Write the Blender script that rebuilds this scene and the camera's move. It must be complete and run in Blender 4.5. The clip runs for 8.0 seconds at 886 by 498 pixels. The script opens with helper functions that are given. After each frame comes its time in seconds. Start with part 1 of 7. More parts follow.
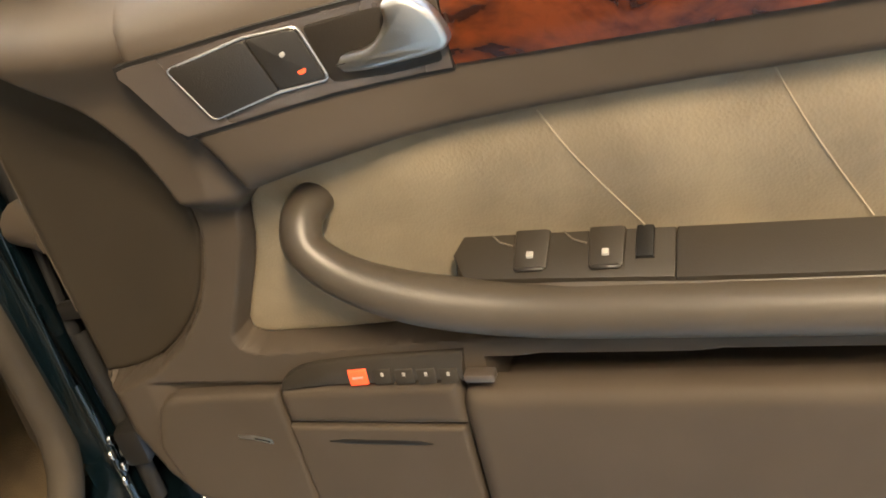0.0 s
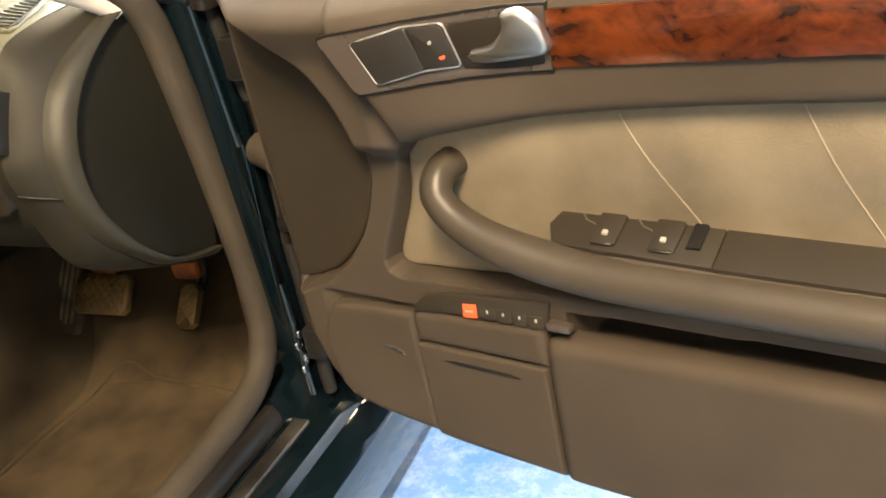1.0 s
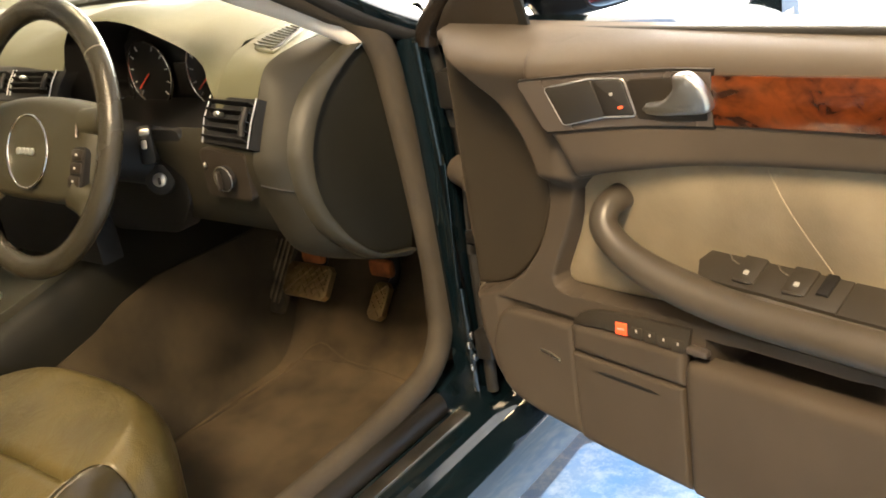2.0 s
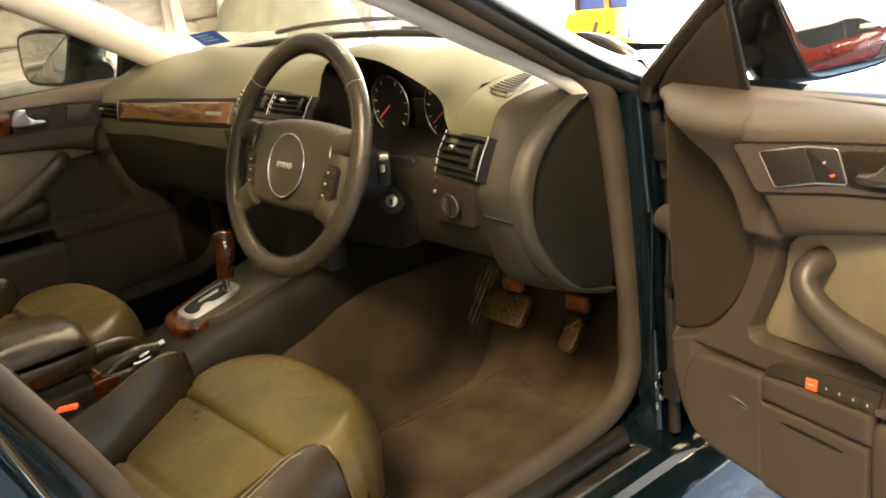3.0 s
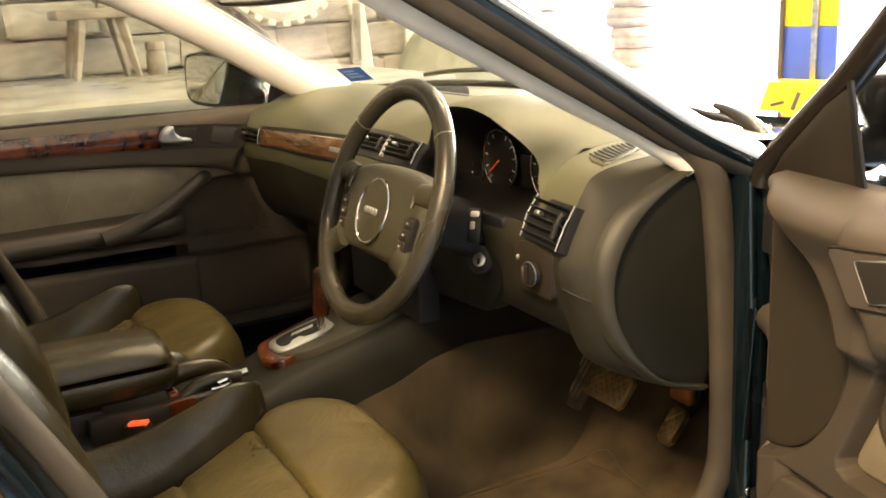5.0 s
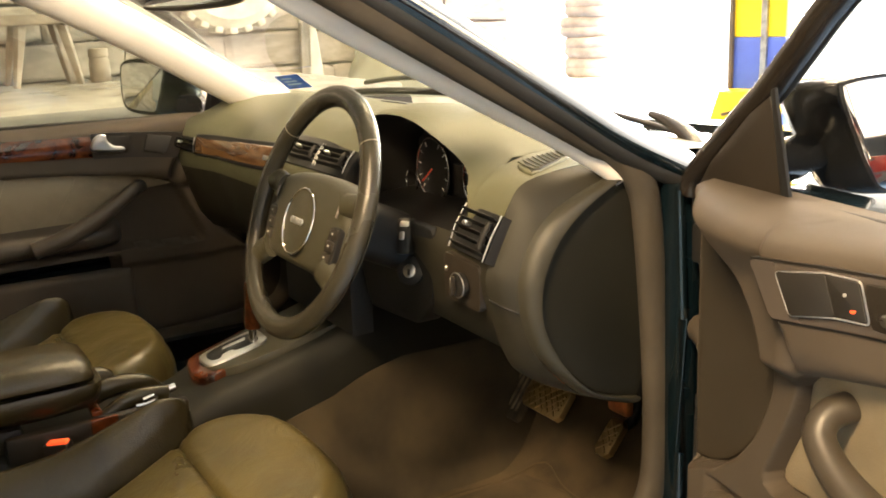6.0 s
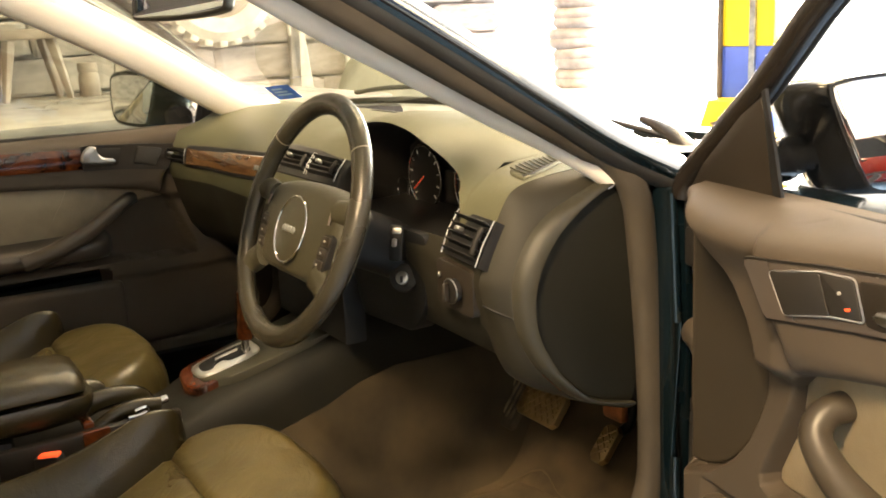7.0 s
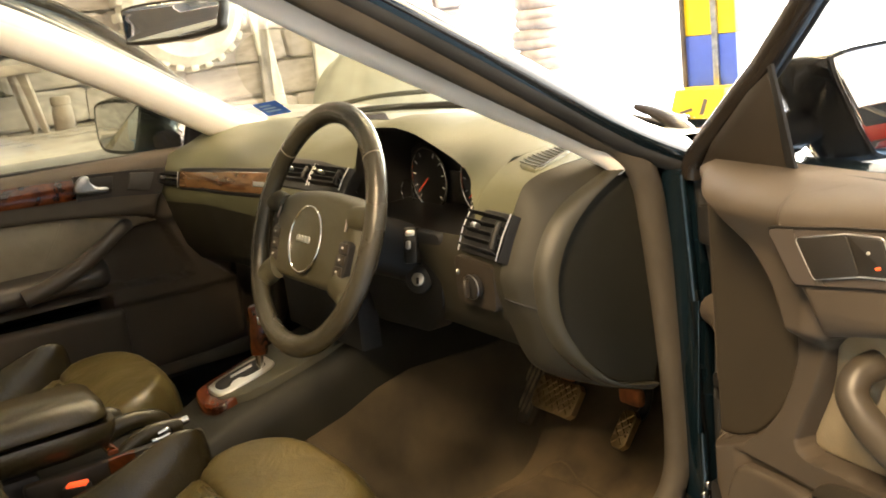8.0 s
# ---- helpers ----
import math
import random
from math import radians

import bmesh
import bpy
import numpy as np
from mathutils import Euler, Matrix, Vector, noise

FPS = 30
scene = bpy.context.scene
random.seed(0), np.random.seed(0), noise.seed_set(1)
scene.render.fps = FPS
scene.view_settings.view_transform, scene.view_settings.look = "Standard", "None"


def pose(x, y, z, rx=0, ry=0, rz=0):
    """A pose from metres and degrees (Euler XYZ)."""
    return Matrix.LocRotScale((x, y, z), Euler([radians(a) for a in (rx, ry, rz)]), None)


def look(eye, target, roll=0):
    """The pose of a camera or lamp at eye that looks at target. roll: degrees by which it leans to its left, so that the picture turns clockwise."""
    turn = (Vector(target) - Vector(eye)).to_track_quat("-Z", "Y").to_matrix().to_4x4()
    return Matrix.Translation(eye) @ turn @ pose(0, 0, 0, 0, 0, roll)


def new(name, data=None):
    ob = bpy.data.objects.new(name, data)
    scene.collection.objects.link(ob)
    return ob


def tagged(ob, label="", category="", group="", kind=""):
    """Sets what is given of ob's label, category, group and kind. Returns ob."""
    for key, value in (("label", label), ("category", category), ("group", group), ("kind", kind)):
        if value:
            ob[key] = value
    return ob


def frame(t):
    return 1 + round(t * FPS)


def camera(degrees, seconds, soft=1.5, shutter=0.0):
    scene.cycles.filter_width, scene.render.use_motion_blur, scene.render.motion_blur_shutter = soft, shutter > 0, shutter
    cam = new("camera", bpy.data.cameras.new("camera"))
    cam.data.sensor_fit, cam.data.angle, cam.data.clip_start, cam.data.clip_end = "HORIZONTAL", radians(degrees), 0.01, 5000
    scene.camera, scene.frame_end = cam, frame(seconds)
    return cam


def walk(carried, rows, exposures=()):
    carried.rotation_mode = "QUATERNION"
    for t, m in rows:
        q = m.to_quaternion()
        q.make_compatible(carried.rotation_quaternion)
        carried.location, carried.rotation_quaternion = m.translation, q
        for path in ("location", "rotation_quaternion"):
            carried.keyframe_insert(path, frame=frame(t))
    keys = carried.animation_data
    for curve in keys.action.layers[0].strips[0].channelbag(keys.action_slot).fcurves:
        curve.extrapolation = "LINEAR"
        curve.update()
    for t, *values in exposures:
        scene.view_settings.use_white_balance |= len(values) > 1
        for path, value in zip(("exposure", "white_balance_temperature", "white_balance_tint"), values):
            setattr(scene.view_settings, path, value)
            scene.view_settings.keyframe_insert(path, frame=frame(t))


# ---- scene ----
cam = camera(49.3, 8.0, soft=1.8)
PATH = [
    (0, (1.323, -0.372, 1.094), (1.007, 1.332, 0.096), -14.9),
    (0.5, (1.411, -0.465, 1.114), (0.838, 1.199, 0.164), -13.8),
    (1, (1.516, -0.516, 1.113), (0.653, 1.066, 0.245), -12.3),
    (1.2, (1.538, -0.53, 1.116), (0.592, 1.021, 0.279), -11.5),
    (2.3, (1.635, -0.694, 1.176), (0.364, 0.679, 0.471), -8.8),
    (2.5, (1.646, -0.722, 1.187), (0.321, 0.611, 0.505), -8.2),
    (3, (1.663, -0.753, 1.198), (0.19, 0.45, 0.577), -7.0),
    (3.5, (1.701, -0.68, 1.193), (0.09, 0.366, 0.637), -5.7),
    (4, (1.708, -0.625, 1.191), (0.042, 0.36, 0.688), -3.0),
    (5.3, (1.681, -0.539, 1.185), (-0.03, 0.368, 0.683), -2.9),
    (5.5, (1.68, -0.517, 1.182), (-0.021, 0.409, 0.684), -3.0),
    (6, (1.68, -0.517, 1.18), (0.01, 0.469, 0.693), -2.4),
    (6.5, (1.68, -0.517, 1.175), (0.013, 0.484, 0.706), -2.4),
    (7, (1.678, -0.518, 1.17), (0.012, 0.487, 0.708), -2.9),
    (7.5, (1.679, -0.531, 1.164), (0.015, 0.476, 0.697), -4.5),
    (8, (1.661, -0.58, 1.163), (0.021, 0.474, 0.716), -6.9),
]
walk(cam, [(t, look(eye, target, roll)) for t, eye, target, roll in PATH], [(0, 0.70, 6280, 10), (0.6, 0.80, 6400, 10), (1.2, 0.84, 6550, 10), (2.3, 0.76, 6850, 10), (3.5, 0.67, 7150, 10), (5.3, 0.70, 7250, 10), (8.0, 0.71, 7150, 10)])


# ---- light ----
world = bpy.data.worlds.new("sky_world")
scene.world = world
world.use_nodes = True
wn = world.node_tree.nodes
sky = wn.new("ShaderNodeTexSky")
sky.sky_type = "NISHITA"
sky.sun_disc = False
sky.sun_elevation = radians(64)
sky.sun_rotation = radians(70)
wn["Background"].inputs[1].default_value = 0.15
world.node_tree.links.new(sky.outputs[0], wn["Background"].inputs[0])


def area_lamp(name, m, sx, sy, watts, colour):
    d = bpy.data.lights.new(name, "AREA")
    d.shape, d.size, d.size_y, d.energy, d.color = "RECTANGLE", sx, sy, watts, colour
    ob = new(name, d)
    ob.matrix_world = m
    return ob


sun = bpy.data.lights.new("sun", "SUN")
sun.energy, sun.angle, sun.color = 5.0, radians(0.6), (1.0, 0.95, 0.88)
sun_ob = new("sun", sun)
sun_ob.matrix_world = look((0, 0, 0), (-0.40, -0.15, -0.9))
# daylight in the wide workshop doorway ahead of the car
area_lamp("doorway_daylight", look((-4.6, 9.4, 2.35), (-4.6, 0, 2.05)), 8.4, 4.6, 3300, (1.0, 0.97, 0.93))
# unseen battens added under the ceiling, power and warm tint set for fill
FILL_BATTENS = [(-1.5, 3.3), (-0.6, 1.3), (0.5, 3.3), (1.6, 3.3), (2.4, -2.5), (-1.8, -3.3), (-5.5, 2.0)]
FILL_WATTS = (40, 75, 95, 35, 335, 20, 300)
for (bx, by), bw in zip(FILL_BATTENS, FILL_WATTS):
    area_lamp("fill_light", pose(bx, by, 3.72, 0, 0, 0), 0.25, 1.5, bw, (1.0, 0.76, 0.47))


# ---- materials ----
def material(name, colour, rough=0.5, metal=0.0, var=0.12, scale=6.0, grain=220.0, bump=0.15, coat=0.0, dark=None, rough_var=0.08):
    """A principled surface with large soft variation, fine grain and relief."""
    m = bpy.data.materials.new(name)
    m.use_nodes = True
    n, l = m.node_tree.nodes, m.node_tree.links
    b = n["Principled BSDF"]
    tc = n.new("ShaderNodeTexCoord")
    big = n.new("ShaderNodeTexNoise")
    big.inputs["Scale"].default_value, big.inputs["Detail"].default_value = scale, 5.0
    fine = n.new("ShaderNodeTexNoise")
    fine.inputs["Scale"].default_value, fine.inputs["Detail"].default_value = grain, 3.0
    for t in (big, fine):
        l.new(tc.outputs["Object"], t.inputs["Vector"])
    mix = n.new("ShaderNodeMix")
    mix.data_type = "RGBA"
    lo = dark or tuple(c * (1 - 2.2 * var) for c in colour)
    hi = tuple(min(1.0, c * (1 + var)) for c in colour)
    mix.inputs["A"].default_value, mix.inputs["B"].default_value = (*lo, 1), (*hi, 1)
    ramp = n.new("ShaderNodeMapRange")
    ramp.inputs["From Min"].default_value, ramp.inputs["From Max"].default_value = 0.3, 0.62
    l.new(big.outputs["Fac"], ramp.inputs["Value"])
    l.new(ramp.outputs["Result"], mix.inputs["Factor"])
    l.new(mix.outputs["Result"], b.inputs["Base Color"])
    rr = n.new("ShaderNodeMapRange")
    rr.inputs["To Min"].default_value, rr.inputs["To Max"].default_value = max(0.02, rough - rough_var), rough + rough_var
    l.new(big.outputs["Fac"], rr.inputs["Value"])
    l.new(rr.outputs["Result"], b.inputs["Roughness"])
    b.inputs["Metallic"].default_value = metal
    b.inputs["Coat Weight"].default_value = coat
    b.inputs["Coat Roughness"].default_value = 0.06
    if bump:
        bp = n.new("ShaderNodeBump")
        bp.inputs["Strength"].default_value, bp.inputs["Distance"].default_value = bump, 0.002
        l.new(fine.outputs["Fac"], bp.inputs["Height"])
        l.new(bp.outputs["Normal"], b.inputs["Normal"])
    return m


def burl(name, dark, light, rough=0.2, along=1.0):
    """Polished burl veneer: swirled bands under lacquer."""
    m = bpy.data.materials.new(name)
    m.use_nodes = True
    n, l = m.node_tree.nodes, m.node_tree.links
    b = n["Principled BSDF"]
    tc = n.new("ShaderNodeTexCoord")
    warp = n.new("ShaderNodeTexNoise")
    warp.inputs["Scale"].default_value, warp.inputs["Detail"].default_value, warp.inputs["Distortion"].default_value = 13.0, 7.0, 2.2
    fine = n.new("ShaderNodeTexNoise")
    fine.inputs["Scale"].default_value, fine.inputs["Detail"].default_value, fine.inputs["Distortion"].default_value = 60.0, 6.0, 1.5
    mp = n.new("ShaderNodeMapping")
    mp.inputs["Scale"].default_value = (along, 1.0, 1.0)
    l.new(tc.outputs["Object"], mp.inputs["Vector"])
    l.new(mp.outputs["Vector"], warp.inputs["Vector"])
    l.new(mp.outputs["Vector"], fine.inputs["Vector"])
    add = n.new("ShaderNodeMath")
    add.operation = "MULTIPLY_ADD"
    add.inputs[1].default_value = 0.42
    l.new(fine.outputs["Fac"], add.inputs[0])
    l.new(warp.outputs["Fac"], add.inputs[2])
    r = n.new("ShaderNodeValToRGB")
    r.color_ramp.elements[0].position, r.color_ramp.elements[0].color = 0.57, (*dark, 1)
    r.color_ramp.elements[1].position, r.color_ramp.elements[1].color = 0.86, (*light, 1)
    e = r.color_ramp.elements.new(0.655)
    e.color = (*[0.6 * a + 0.4 * c for a, c in zip(dark, light)], 1)
    l.new(add.outputs[0], r.inputs[0])
    l.new(r.outputs[0], b.inputs["Base Color"])
    b.inputs["Roughness"].default_value = rough
    b.inputs["Coat Weight"].default_value = 0.25
    b.inputs["Coat Roughness"].default_value = 0.04
    return m


def leather(name, colour, crease=0.3, rough=0.42):
    """Grained leather: cell grain, soft creases and a little wear."""
    m = material(name, colour, rough, var=0.14, scale=9.0, grain=420.0, bump=0.0)
    n, l = m.node_tree.nodes, m.node_tree.links
    b = n["Principled BSDF"]
    tc = n.new("ShaderNodeTexCoord")
    v = n.new("ShaderNodeTexVoronoi")
    v.inputs["Scale"].default_value = 420.0
    w = n.new("ShaderNodeTexNoise")
    w.inputs["Scale"].default_value, w.inputs["Detail"].default_value, w.inputs["Distortion"].default_value = 14.0, 4.0, 0.8
    l.new(tc.outputs["Object"], v.inputs["Vector"])
    l.new(tc.outputs["Object"], w.inputs["Vector"])
    b1 = n.new("ShaderNodeBump")
    b1.inputs["Strength"].default_value, b1.inputs["Distance"].default_value = 0.25, 0.0012
    b2 = n.new("ShaderNodeBump")
    b2.inputs["Strength"].default_value, b2.inputs["Distance"].default_value = crease, 0.012
    l.new(v.outputs["Distance"], b1.inputs["Height"])
    l.new(w.outputs["Fac"], b2.inputs["Height"])
    l.new(b1.outputs["Normal"], b2.inputs["Normal"])
    l.new(b2.outputs["Normal"], b.inputs["Normal"])
    return m


def glow(name, colour, strength):
    m = bpy.data.materials.new(name)
    m.use_nodes = True
    b = m.node_tree.nodes["Principled BSDF"]
    b.inputs["Base Color"].default_value = (*colour, 1)
    b.inputs["Emission Color"].default_value = (*colour, 1)
    b.inputs["Emission Strength"].default_value = strength
    return m


def clear_glass(name, tint, rough=0.0):
    m = bpy.data.materials.new(name)
    m.use_nodes = True
    n, l = m.node_tree.nodes, m.node_tree.links
    n.remove(n["Principled BSDF"])
    t = n.new("ShaderNodeBsdfTransparent")
    t.inputs[0].default_value = (*tint, 1)
    g = n.new("ShaderNodeBsdfGlossy")
    g.inputs["Roughness"].default_value = rough
    f = n.new("ShaderNodeLayerWeight")
    pw = n.new("ShaderNodeMath")
    pw.operation = "POWER"
    pw.inputs[1].default_value = 5.0
    l.new(f.outputs["Facing"], pw.inputs[0])
    gain = n.new("ShaderNodeMath")
    gain.operation = "MULTIPLY_ADD"
    gain.inputs[1].default_value, gain.inputs[2].default_value = 0.8, 0.07
    l.new(pw.outputs[0], gain.inputs[0])
    mx = n.new("ShaderNodeMixShader")
    l.new(gain.outputs[0], mx.inputs[0])
    l.new(t.outputs[0], mx.inputs[1])
    l.new(g.outputs[0], mx.inputs[2])
    l.new(mx.outputs[0], n["Material Output"].inputs[0])
    return m


PLASTIC = material("soft_grey_plastic", (0.077, 0.062, 0.0480), 0.50, var=0.08, scale=5, grain=1400, bump=0.10)
POD = material("dark_brown_switch_panel", (0.036, 0.030, 0.0225), 0.42, var=0.08, grain=900, bump=0.2)
GRIP = material("rubbed_grip_skin", (0.062, 0.051, 0.039), 0.38, var=0.1, scale=8, grain=1200, bump=0.1)
PLASTIC_DARK = material("dark_grey_plastic", (0.026, 0.021, 0.016), 0.42, var=0.1, grain=900, bump=0.2)
DASH = material("grained_dashboard_skin", (0.108, 0.108, 0.064), 0.40, var=0.07, scale=4, grain=700, bump=0.3)
DASH_LOW = material("lower_dashboard_plastic", (0.025, 0.0225, 0.0155), 0.5, var=0.1, grain=700, bump=0.3)
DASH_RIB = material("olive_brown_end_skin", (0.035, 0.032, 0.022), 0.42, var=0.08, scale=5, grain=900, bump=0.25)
CONSOLE = material("dark_olive_console", (0.0115, 0.0108, 0.0068), 0.5, var=0.12, grain=700, bump=0.3)
PANEL_BLACK = material("matt_black_column_panel", (0.0125, 0.0128, 0.0135), 0.5, var=0.15, grain=700, bump=0.2)
FRAME = material("satin_black_frame", (0.020, 0.016, 0.013), 0.26, var=0.08, bump=0.05, grain=500)
GLOSS_BLACK = material("glossy_black_housing", (0.013, 0.0135, 0.014), 0.18, var=0.08, bump=0.03, grain=400)
BLACK = material("black_plastic", (0.017, 0.016, 0.015), 0.38, var=0.15, grain=600, bump=0.1)
RUBBER = material("black_rubber", (0.02, 0.019, 0.018), 0.6, var=0.2, grain=300, bump=0.2)
FUSE_COVER = material("near_black_cover_plastic", (0.0135, 0.0130, 0.0092), 0.5, var=0.1, grain=700, bump=0.3)
DOOR_PANEL = material("grey_brown_door_end_panel", (0.050, 0.041, 0.030), 0.5, var=0.08, scale=5, grain=900, bump=0.25)
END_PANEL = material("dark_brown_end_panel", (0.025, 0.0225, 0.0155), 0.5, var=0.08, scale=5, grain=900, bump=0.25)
SEAL = material("flocked_seal", (0.062, 0.051, 0.038), 0.75, var=0.12, scale=12, grain=900, bump=0.5)
TRIM_LIGHT = material("pale_pillar_trim", (0.78, 0.735, 0.69), 0.6, var=0.04, grain=800, bump=0.2)
PAINT = material("dark_green_paint", (0.0035, 0.009, 0.013), 0.13, var=0.1, scale=3, bump=0, coat=1.0, rough_var=0.05)
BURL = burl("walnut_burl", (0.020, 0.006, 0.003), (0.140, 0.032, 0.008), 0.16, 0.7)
# same walnut for the dashboard strip, the light on it put into paler colours
BURL_LIT = burl("walnut_burl_lit", (0.08, 0.036, 0.014), (0.20, 0.110, 0.050), 0.12, 0.22)
LEATHER = leather("beige_leather", (0.252, 0.207, 0.144), 0.18)
LEATHER_SEAT = leather("olive_beige_leather", (0.098, 0.076, 0.028), 0.35, 0.30)
LEATHER_DARK = leather("dark_leather", (0.036, 0.0290, 0.0140), 0.25, 0.25)
WHEEL_LEATHER = leather("worn_wheel_leather", (0.035, 0.031, 0.022), 0.08, 0.25)
WHEEL_PAD = material("olive_grey_airbag_skin", (0.040, 0.036, 0.021), 0.42, var=0.08, grain=900, bump=0.25)
GEAR_PANEL = material("olive_gear_panel", (0.040, 0.037, 0.022), 0.42, var=0.1, grain=700, bump=0.2)
GATE = material("polished_gate", (0.92, 0.90, 0.86), 0.34, 1.0, var=0.03, bump=0, rough_var=0.04)
CHROME = material("chrome", (0.75, 0.73, 0.70), 0.14, 1.0, var=0.03, bump=0, rough_var=0.04)
SWITCH_GREY = material("soft_dark_switch_plastic", (0.027, 0.0235, 0.0195), 0.40, var=0.08, grain=900, bump=0.2)
BEZEL = material("warm_satin_bezel", (0.20, 0.168, 0.148), 0.28, 0.65, var=0.05, grain=600, bump=0.1)
SATIN = material("satin_aluminium", (0.62, 0.61, 0.60), 0.32, 1.0, var=0.05, grain=500, bump=0.05)
STEEL = material("scuffed_steel", (0.42, 0.39, 0.34), 0.38, 1.0, var=0.2, scale=14, grain=200, bump=0.2)
PEDAL = material("worn_brass_toned_steel", (0.50, 0.37, 0.20), 0.42, 1.0, var=0.2, scale=14, grain=200, bump=0.2)
FOOT_PAD = material("worn_brown_rubber", (0.07, 0.054, 0.032), 0.6, var=0.3, scale=30, grain=300, bump=0.2)
FOOT_RIB = material("worn_rubber_rib", (0.20, 0.15, 0.085), 0.6, var=0.3, scale=30, grain=300, bump=0.2)
RUST = material("rusty_steel", (0.32, 0.10, 0.03), 0.75, var=0.3, scale=30, grain=200, bump=0.4)
CARPET = material("brown_carpet", (0.080, 0.058, 0.033), 0.95, var=0.32, scale=7, grain=650, bump=1.0)
# same brown carpet, darkened: the shade beside the console put into its colour
TUNNEL = material("shaded_tunnel_carpet", (0.064, 0.048, 0.027), 0.95, var=0.25, scale=7, grain=650, bump=1.0)
MAT_CARPET = material("brown_mat_pile", (0.086, 0.063, 0.037), 0.95, var=0.2, scale=9, grain=600, bump=1.0)
RED = material("red_plastic", (0.85, 0.09, 0.03), 0.4, var=0.05, bump=0)
RED_GLOW = glow("red_glow", (1.0, 0.10, 0.03), 0.5)
SWITCH_LINE = material("pale_groove_edge", (0.16, 0.14, 0.11), 0.4, var=0.1, bump=0)
WHITE_INK = material("white_ink", (0.42, 0.41, 0.39), 0.5, var=0.03, bump=0)
MIRROR = material("mirror_glass", (0.9, 0.9, 0.9), 0.012, 1.0, var=0.0, bump=0, rough_var=0.004)
GLASS = clear_glass("windscreen_glass", (0.80, 0.85, 0.78))
DOOR_STITCH = material("pale_thread", (0.33, 0.275, 0.20), 0.8, var=0.1, bump=0)
STITCH = material("grey_thread", (0.19, 0.17, 0.13), 0.8, var=0.1, bump=0)
LABEL_INK = material("pale_blue_ink", (0.25, 0.42, 0.75), 0.5, var=0.05, bump=0)
BLUE_STICKER = material("blue_label_print", (0.02, 0.13, 0.70), 0.4, var=0.15, scale=40, bump=0)

for dull in (DOOR_PANEL, FUSE_COVER, END_PANEL, PLASTIC, PLASTIC_DARK, DASH_LOW, BLACK, RUBBER, SEAL, CARPET, MAT_CARPET, PANEL_BLACK, CONSOLE):
    dull.node_tree.nodes["Principled BSDF"].inputs["Specular IOR Level"].default_value = 0.32
for dull in (PLASTIC, DOOR_PANEL):
    dull.node_tree.nodes["Principled BSDF"].inputs["Specular IOR Level"].default_value = 0.16


# ---- building helpers ----
def curve_pts(pts, n=6, closed=False):
    """Points of a smooth curve through the given ones."""
    p = [Vector(q) for q in pts]
    out, m = [], len(p)
    for i in range(m if closed else m - 1):
        if closed:
            a, b, c, d = p[(i - 1) % m], p[i], p[(i + 1) % m], p[(i + 2) % m]
        else:
            a, b, c, d = p[max(i - 1, 0)], p[i], p[i + 1], p[min(i + 2, m - 1)]
        for k in range(n):
            t = k / n
            out.append(0.5 * ((2 * b) + (c - a) * t + (2 * a - 5 * b + 4 * c - d) * t * t + (3 * b - a - 3 * c + d) * t ** 3))
    if not closed:
        out.append(p[-1])
    return out


def mesh_of(name, verts, faces, mat, sharp=35, flip_check=True):
    me = bpy.data.meshes.new(name)
    me.from_pydata([tuple(v) for v in verts], [], faces)
    bm = bmesh.new()
    bm.from_mesh(me)
    bmesh.ops.remove_doubles(bm, verts=bm.verts, dist=1e-5)
    if flip_check:
        bmesh.ops.recalc_face_normals(bm, faces=bm.faces)
    for f in bm.faces:
        f.smooth = True
    bm.to_mesh(me)
    bm.free()
    me.set_sharp_from_angle(angle=radians(sharp))
    me.materials.append(mat)
    return me


def part(name, me, parent, label="", m=None):
    ob = new(name, me)
    ob.parent = parent
    if m is not None:
        ob.matrix_local = m
    if label:
        tagged(ob, label=label)
    return ob


def empty(name, m, parent=None):
    ob = new(name)
    ob.parent = parent
    ob.matrix_local = m
    return ob


def loft(name, rings, mat, closed=True, caps=True, sharp=35):
    """A skin over rings of equally many points."""
    k = len(rings[0])
    verts = [v for r in rings for v in r]
    faces = []
    for i in range(len(rings) - 1):
        for j in range(k if closed else k - 1):
            a, b = i * k + j, i * k + (j + 1) % k
            faces.append((a, b, b + k, a + k))
    if caps and closed:
        faces += [tuple(range(k))[::-1], tuple((len(rings) - 1) * k + j for j in range(k))]
    return mesh_of(name, verts, faces, mat, sharp)


def tube(name, path, wide, mat, thick=None, ref=(0, 0, 1), seg=12, power=1.0, sharp=50):
    """A bar of oval section along a path; wide lies along ref x path, thick along ref. Both may vary along it."""
    n = len(path)
    rings = []
    for i, p in enumerate(path):
        t = (Vector(path[min(i + 1, n - 1)]) - Vector(path[max(i - 1, 0)])).normalized()
        s = t.cross(Vector(ref)).normalized()
        u = s.cross(t).normalized()
        f = i / (n - 1)
        w = wide(f) if callable(wide) else wide
        h = (thick(f) if callable(thick) else thick) if thick else w
        ring = []
        for j in range(seg):
            a = 2 * math.pi * j / seg
            c, d = math.cos(a), math.sin(a)
            c = math.copysign(abs(c) ** power, c)
            d = math.copysign(abs(d) ** power, d)
            ring.append(Vector(p) + s * w * c + u * h * d)
        rings.append(ring)
    return loft(name, rings, mat, sharp=sharp)


